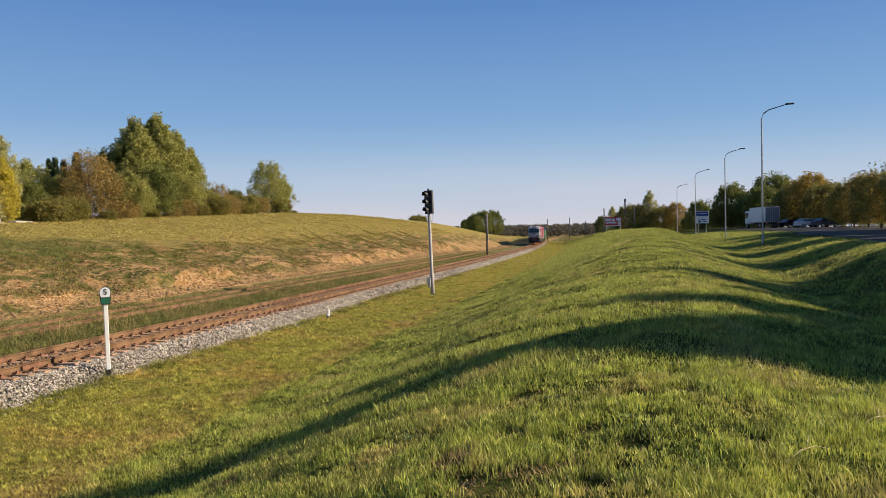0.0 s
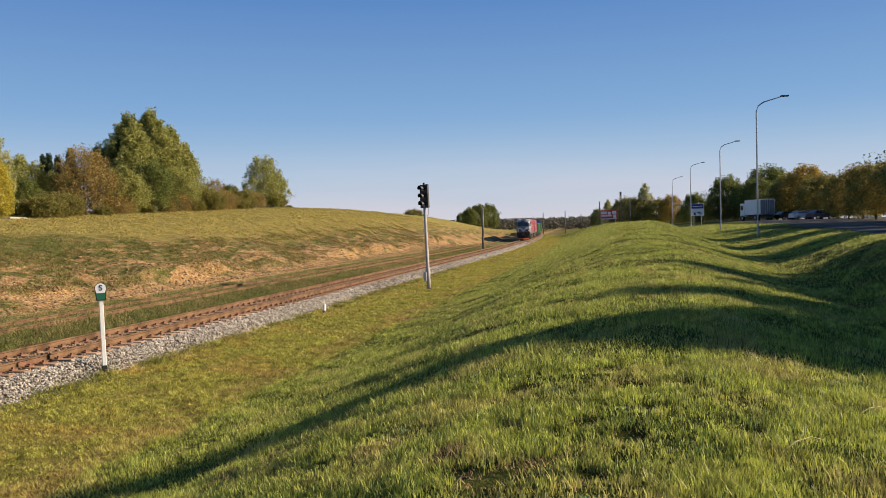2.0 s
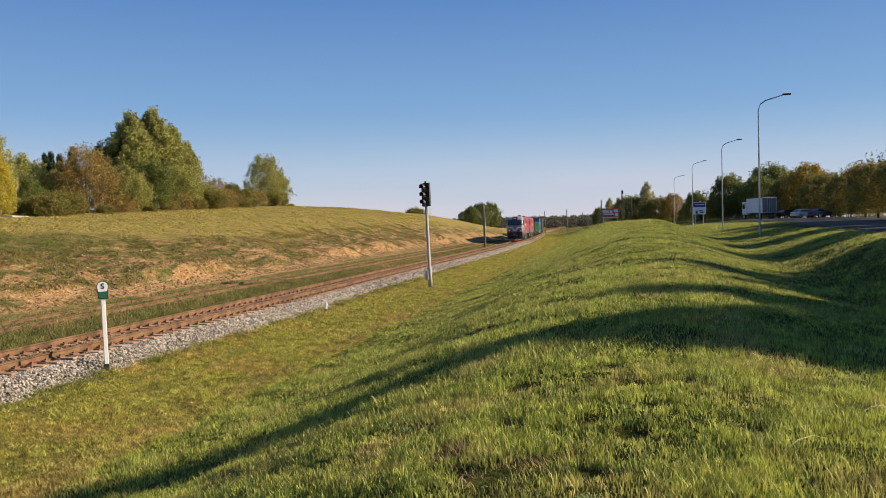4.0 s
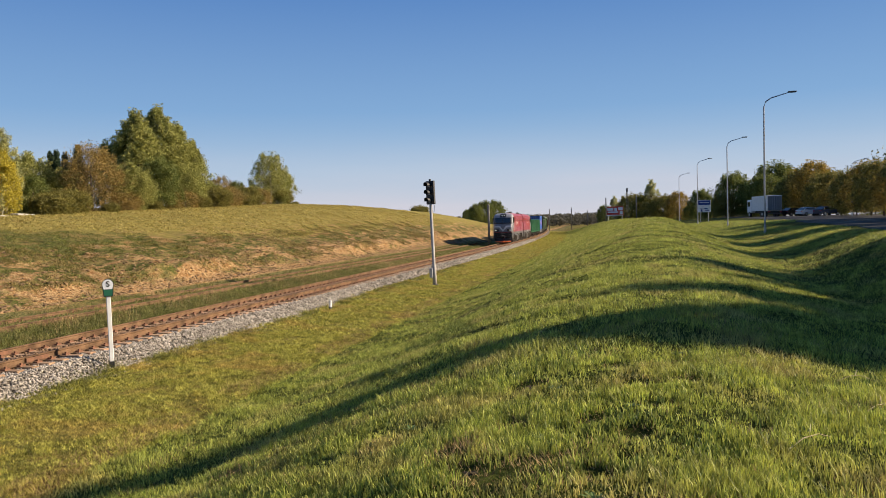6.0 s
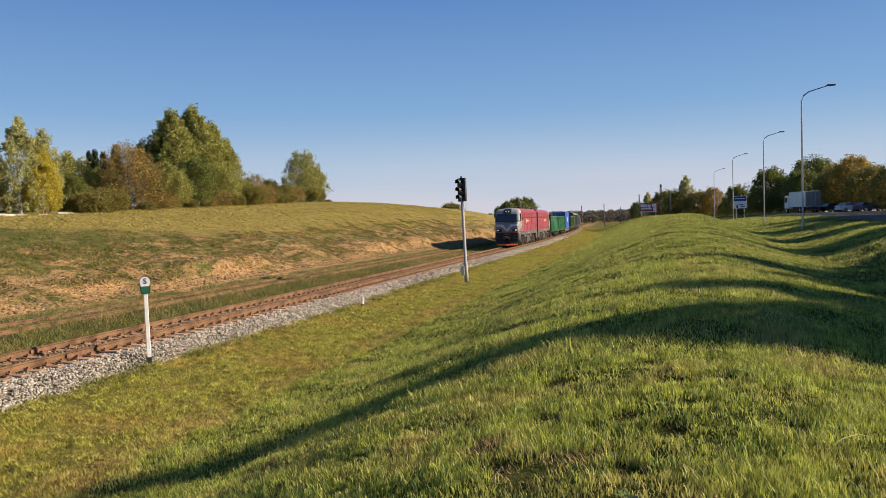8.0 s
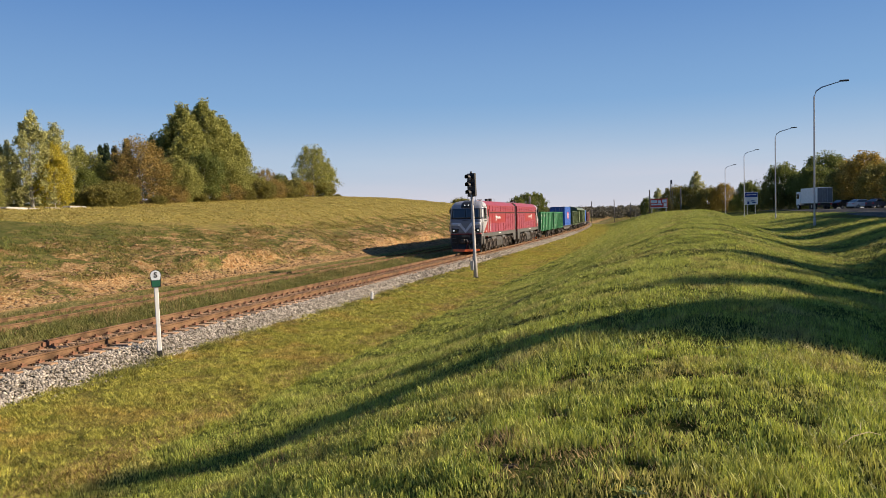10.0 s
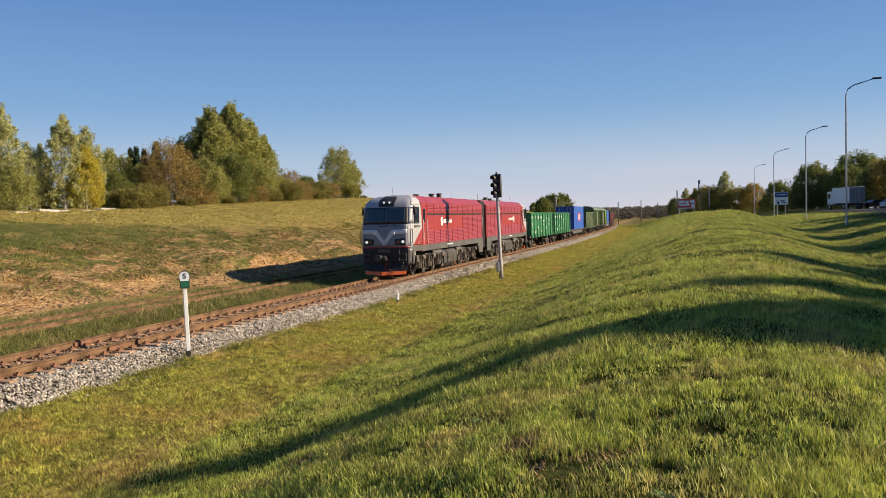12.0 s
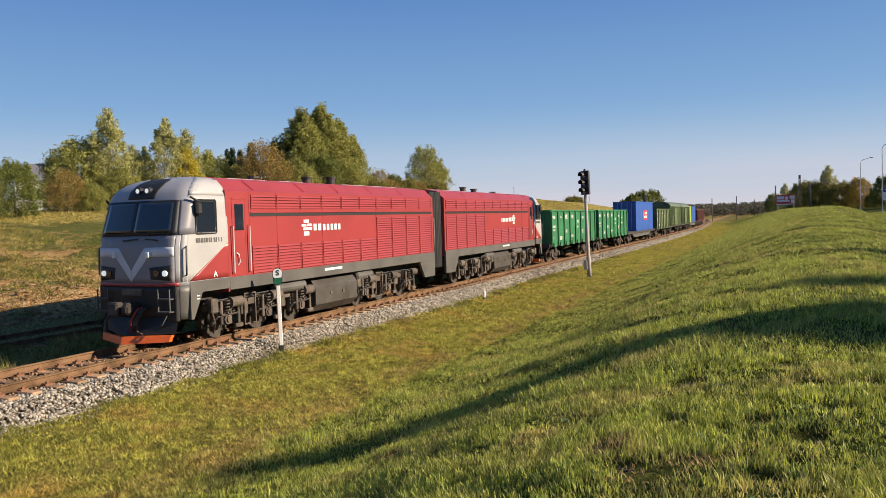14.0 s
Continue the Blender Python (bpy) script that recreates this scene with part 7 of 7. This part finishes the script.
CLAY = mat("dry_clay", (0.25, 0.155, 0.072), 0.95, 0, 0.25, 2, 30, 0.3, island=0.35, coords="Object")
clods(18000, 41)


def weed_plant(x, y, size, turn):
    """A low rosette of broad leaves."""
    ob = thing("weed_plant", pose(x, y, gz(x, y), 0, 0, turn), "low broad-leaved weed growing in the turf", "weed", "weeds in the turf")
    for k in range(7):
        a = k * 2.4
        bm = bmesh.new()
        L, w = size * (0.8 + 0.4 * ((k * 37) % 10) / 10), size * 0.28
        pts = [(0.1, 0.02, 0.3), (0.4, 0.28, 1.0), (0.75, 0.40, 0.9), (1.0, 0.36, 0.05)]
        rows = [(bm.verts.new((L * f * math.cos(a) - w * q * math.sin(a) / 2, L * f * math.sin(a) + w * q * math.cos(a) / 2, L * h)), bm.verts.new((L * f * math.cos(a), L * f * math.sin(a), L * h - 0.15 * w)), bm.verts.new((L * f * math.cos(a) + w * q * math.sin(a) / 2, L * f * math.sin(a) - w * q * math.cos(a) / 2, L * h))) for f, h, q in pts]
        for r, s in zip(rows, rows[1:]):
            bm.faces.new((r[0], r[1], s[1], s[0]))
            bm.faces.new((r[1], r[2], s[2], s[1]))
        part("leaf", bm, WEED_LEAF, ob)


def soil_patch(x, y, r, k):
    """Bare crumbly soil in a trodden hollow; in the far dips, painted shade."""
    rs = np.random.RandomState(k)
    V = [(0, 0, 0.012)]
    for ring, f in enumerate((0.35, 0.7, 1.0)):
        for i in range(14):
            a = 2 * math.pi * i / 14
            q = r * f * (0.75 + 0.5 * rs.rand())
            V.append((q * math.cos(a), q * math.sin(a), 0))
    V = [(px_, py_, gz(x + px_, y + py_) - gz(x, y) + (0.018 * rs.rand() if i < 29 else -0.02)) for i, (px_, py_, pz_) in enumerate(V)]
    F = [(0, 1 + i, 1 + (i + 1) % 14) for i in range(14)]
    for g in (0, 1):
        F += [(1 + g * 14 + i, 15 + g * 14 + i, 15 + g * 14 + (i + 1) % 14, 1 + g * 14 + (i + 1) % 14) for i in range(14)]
    o = new("soil_patch", mesh_of("soil_patch", V, F, SOIL_SHADE))
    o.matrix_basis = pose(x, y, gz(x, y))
    tagged(o, "dark bare soil or painted shade in a turf hollow", "soil", "bare patches in the turf")


SOIL_SHADE = mat("dark_soil_and_shade", (0.12, 0.085, 0.045), 0.95, 0, 0.4, 14, 80, 0.8)
# at the last two, the dark disc stands in for a slit of shade
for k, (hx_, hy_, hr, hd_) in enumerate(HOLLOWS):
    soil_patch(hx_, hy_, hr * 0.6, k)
WEED_LEAF = mat("weed_leaf", (0.10, 0.15, 0.03), 0.5, 0, 0.15, 5, 40)
for k, (wx, wy, ws) in enumerate(((-0.12, 4.55, 0.09), (0.75, 9.6, 0.13), (-1.2, 6.5, 0.09), (0.15, 6.9, 0.08), (-0.6, 8.0, 0.09), (1.4, 6.2, 0.08), (-2.0, 7.4, 0.09), (0.7, 5.0, 0.08))):
    weed_plant(wx, wy, ws, k * 50)

def fallen_stalk(x0, y0, x1, y1):
    """A dry stem lying over the grass, with a side shoot."""
    ob = thing("dry_stalk", pose(x0, y0, gz(x0, y0)), "pale dry grass stalk lying on the turf", "stalk", "fallen dry stalks")
    dx, dy, dz = x1 - x0, y1 - y0, gz(x1, y1) - gz(x0, y0)
    bm = bmesh.new()
    tube(bm, [(0, 0, 0.03), (dx * 0.35, dy * 0.35, dz * 0.35 + 0.09), (dx * 0.7, dy * 0.7, dz * 0.7 + 0.10), (dx, dy, dz + 0.06)], [0.004, 0.004, 0.003, 0.002], 5)
    part("stem", bm, STRAW, ob)
    bm = bmesh.new()
    tube(bm, [(dx * 0.5, dy * 0.5, dz * 0.5 + 0.10), (dx * 0.75 - 0.05, dy * 0.75 + 0.06, dz * 0.7 + 0.15)], [0.003, 0.002], 5)
    part("side_shoot", bm, STRAW, ob)


STRAW = mat("dry_straw", (0.50, 0.40, 0.22), 0.8, 0, 0.15, 8, 60)
for stalk in ((1.17, 5.65, 1.52, 5.94), (2.13, 7.24, 2.5, 7.62), (2.3, 8.7, 2.66, 8.8)):
    fallen_stalk(*stalk)

# ---- ballast and sleepers ----
def stones(name, label, seed, y0, y1, count, size, spans, material=STONE):
    """Crushed stones over strips of the bed: spans of (from, to) across the track."""
    rs = np.random.RandomState(seed)
    tot = sum(b - a for a, b in spans)
    o = np.concatenate([a + (b - a) * rs.rand(int(count * (b - a) / tot)) for a, b in spans])
    n = len(o)
    y = y0 + (y1 - y0) * rs.rand(n)
    x = TRACK_X - BEND_K * np.maximum(0, y - BEND_Y) ** 2 + o
    z = np.interp(np.abs(o), [0, 1.55, 2.05, 2.4, 3.0], [-0.20, -0.265, -0.50, -0.62, -0.66]) + 0.008
    base = np.array([[1, 0, 0], [-1, 0, 0], [0, 1, 0], [0, -1, 0], [0, 0, 1], [0, 0, -1.0]])
    tri = np.array([[0, 2, 4], [2, 1, 4], [1, 3, 4], [3, 0, 4], [2, 0, 5], [1, 2, 5], [3, 1, 5], [0, 3, 5]])
    s = size * (0.55 + 0.9 * rs.rand(n, 1, 1)) / 2
    v = base[None] * (0.6 + 0.8 * rs.rand(n, 6, 1)) + rs.normal(0, 0.16, (n, 6, 3))
    ang = rs.rand(n) * 6.28
    c, d_ = np.cos(ang)[:, None], np.sin(ang)[:, None]
    v = np.stack([v[:, :, 0] * c - v[:, :, 1] * d_, v[:, :, 0] * d_ + v[:, :, 1] * c, v[:, :, 2] * 0.8], 2) * s
    v += np.stack([x, y, z], 1)[:, None]
    T = (np.arange(n)[:, None, None] * 6 + tri[None]).reshape(-1, 3)
    tagged(new(name, fast_mesh(name, v.reshape(-1, 3), T, material)), label, "ballast", kind="stuff")


stones("ballast_stones", "loose grey crushed stones on the ballast shoulder", 21, 7, 40, 22000, 0.075, [(1.0, 2.08), (2.08, 2.4)])
stones("ballast_stones", "loose grey crushed stones on the ballast shoulder", 22, 40, 150, 11000, 0.13, [(1.0, 2.15)])
stones("ballast_stones", "grey crushed stones between the rails", 23, 7, 80, 17000, 0.08, [(-1.7, 1.05)], STONE_RUST)


stones("ballast_stones", "scattered grey stones in the grass beside the ballast", 24, 7, 70, 1500, 0.075, [(2.3, 2.75)])


def sleeper_mesh():
    bm = bmesh.new()
    box(bm, -1.35, 1.35, -0.125, 0.125, -0.33, -0.185, 0.015)
    me = bpy.data.meshes.new("sleeper")
    bmesh.ops.recalc_face_normals(bm, faces=bm.faces)
    bm.to_mesh(me)
    bm.free()
    me.materials.append(SLEEPER)
    bm = bmesh.new()
    for off in (-0.797, 0.797):
        for sg in (-1, 1):
            x = off + sg * 0.12
            box(bm, x - 0.06, x + 0.06, -0.09, 0.09, -0.19, -0.15, 0)
            box(bm, x - 0.025, x + 0.025, -0.03, 0.03, -0.16, -0.105, 0)
    cl = bpy.data.meshes.new("rail_fastening")
    bmesh.ops.recalc_face_normals(bm, faces=bm.faces)
    bm.to_mesh(cl)
    bm.free()
    cl.materials.append(CLIP)
    return me, cl


SLP, FST = sleeper_mesh()
rnd = random.Random(12)


def lay_sleepers(owner, x_at, y0, count, gap, dz=0.0):
    for k in range(count):
        y = y0 + k * gap
        m = pose(x_at(y) + rnd.uniform(-0.02, 0.02), y + rnd.uniform(-0.03, 0.03), dz + rnd.uniform(-0.008, 0.0), 0, 0, rnd.uniform(-0.8, 0.8))
        for nm, me in (("sleeper", SLP), ("rail_fastening", FST)):
            o = new(nm, me)
            o.parent = owner
            o.matrix_basis = m


lay_sleepers(track, track_x, 5.0, 230, 0.545)
lay_sleepers(siding, siding_x, 14.0, 110, 0.6, -0.06)


for off, fy in ((0.797, 17.1), (-0.797, 44.6), (0.797, 43.4), (-0.797, 17.6), (0.797, 69.0)):
    for sg in (-1, 1):
        bm = bmesh.new()
        x0 = TRACK_X + off + sg * 0.032
        box(bm, min(x0, x0 + sg * 0.03), max(x0, x0 + sg * 0.03), fy - 0.4, fy + 0.4, -0.155, -0.045, 0.006)
        part("fishplate", bm, CLIP, track, "dark rail joint plate")


def far_sleepers():
    V, F = [], []
    for k in range(220):
        y = 130.5 + k * 0.7
        x = track_x(y)
        o = len(V)
        V += [(x + a, y + b, c) for c in (-0.33, -0.185) for a, b in ((-1.35, -0.12), (1.35, -0.12), (1.35, 0.12), (-1.35, 0.12))]
        F += [(o + 4, o + 5, o + 6, o + 7), (o, o + 1, o + 5, o + 4), (o + 1, o + 2, o + 6, o + 5), (o + 3, o, o + 4, o + 7)]
    ob = new("far_sleepers", mesh_of("far_sleepers", V, F, SLEEPER))
    ob.parent = track
    tagged(ob, "row of distant sleepers", kind="stuff")


far_sleepers()
motions()
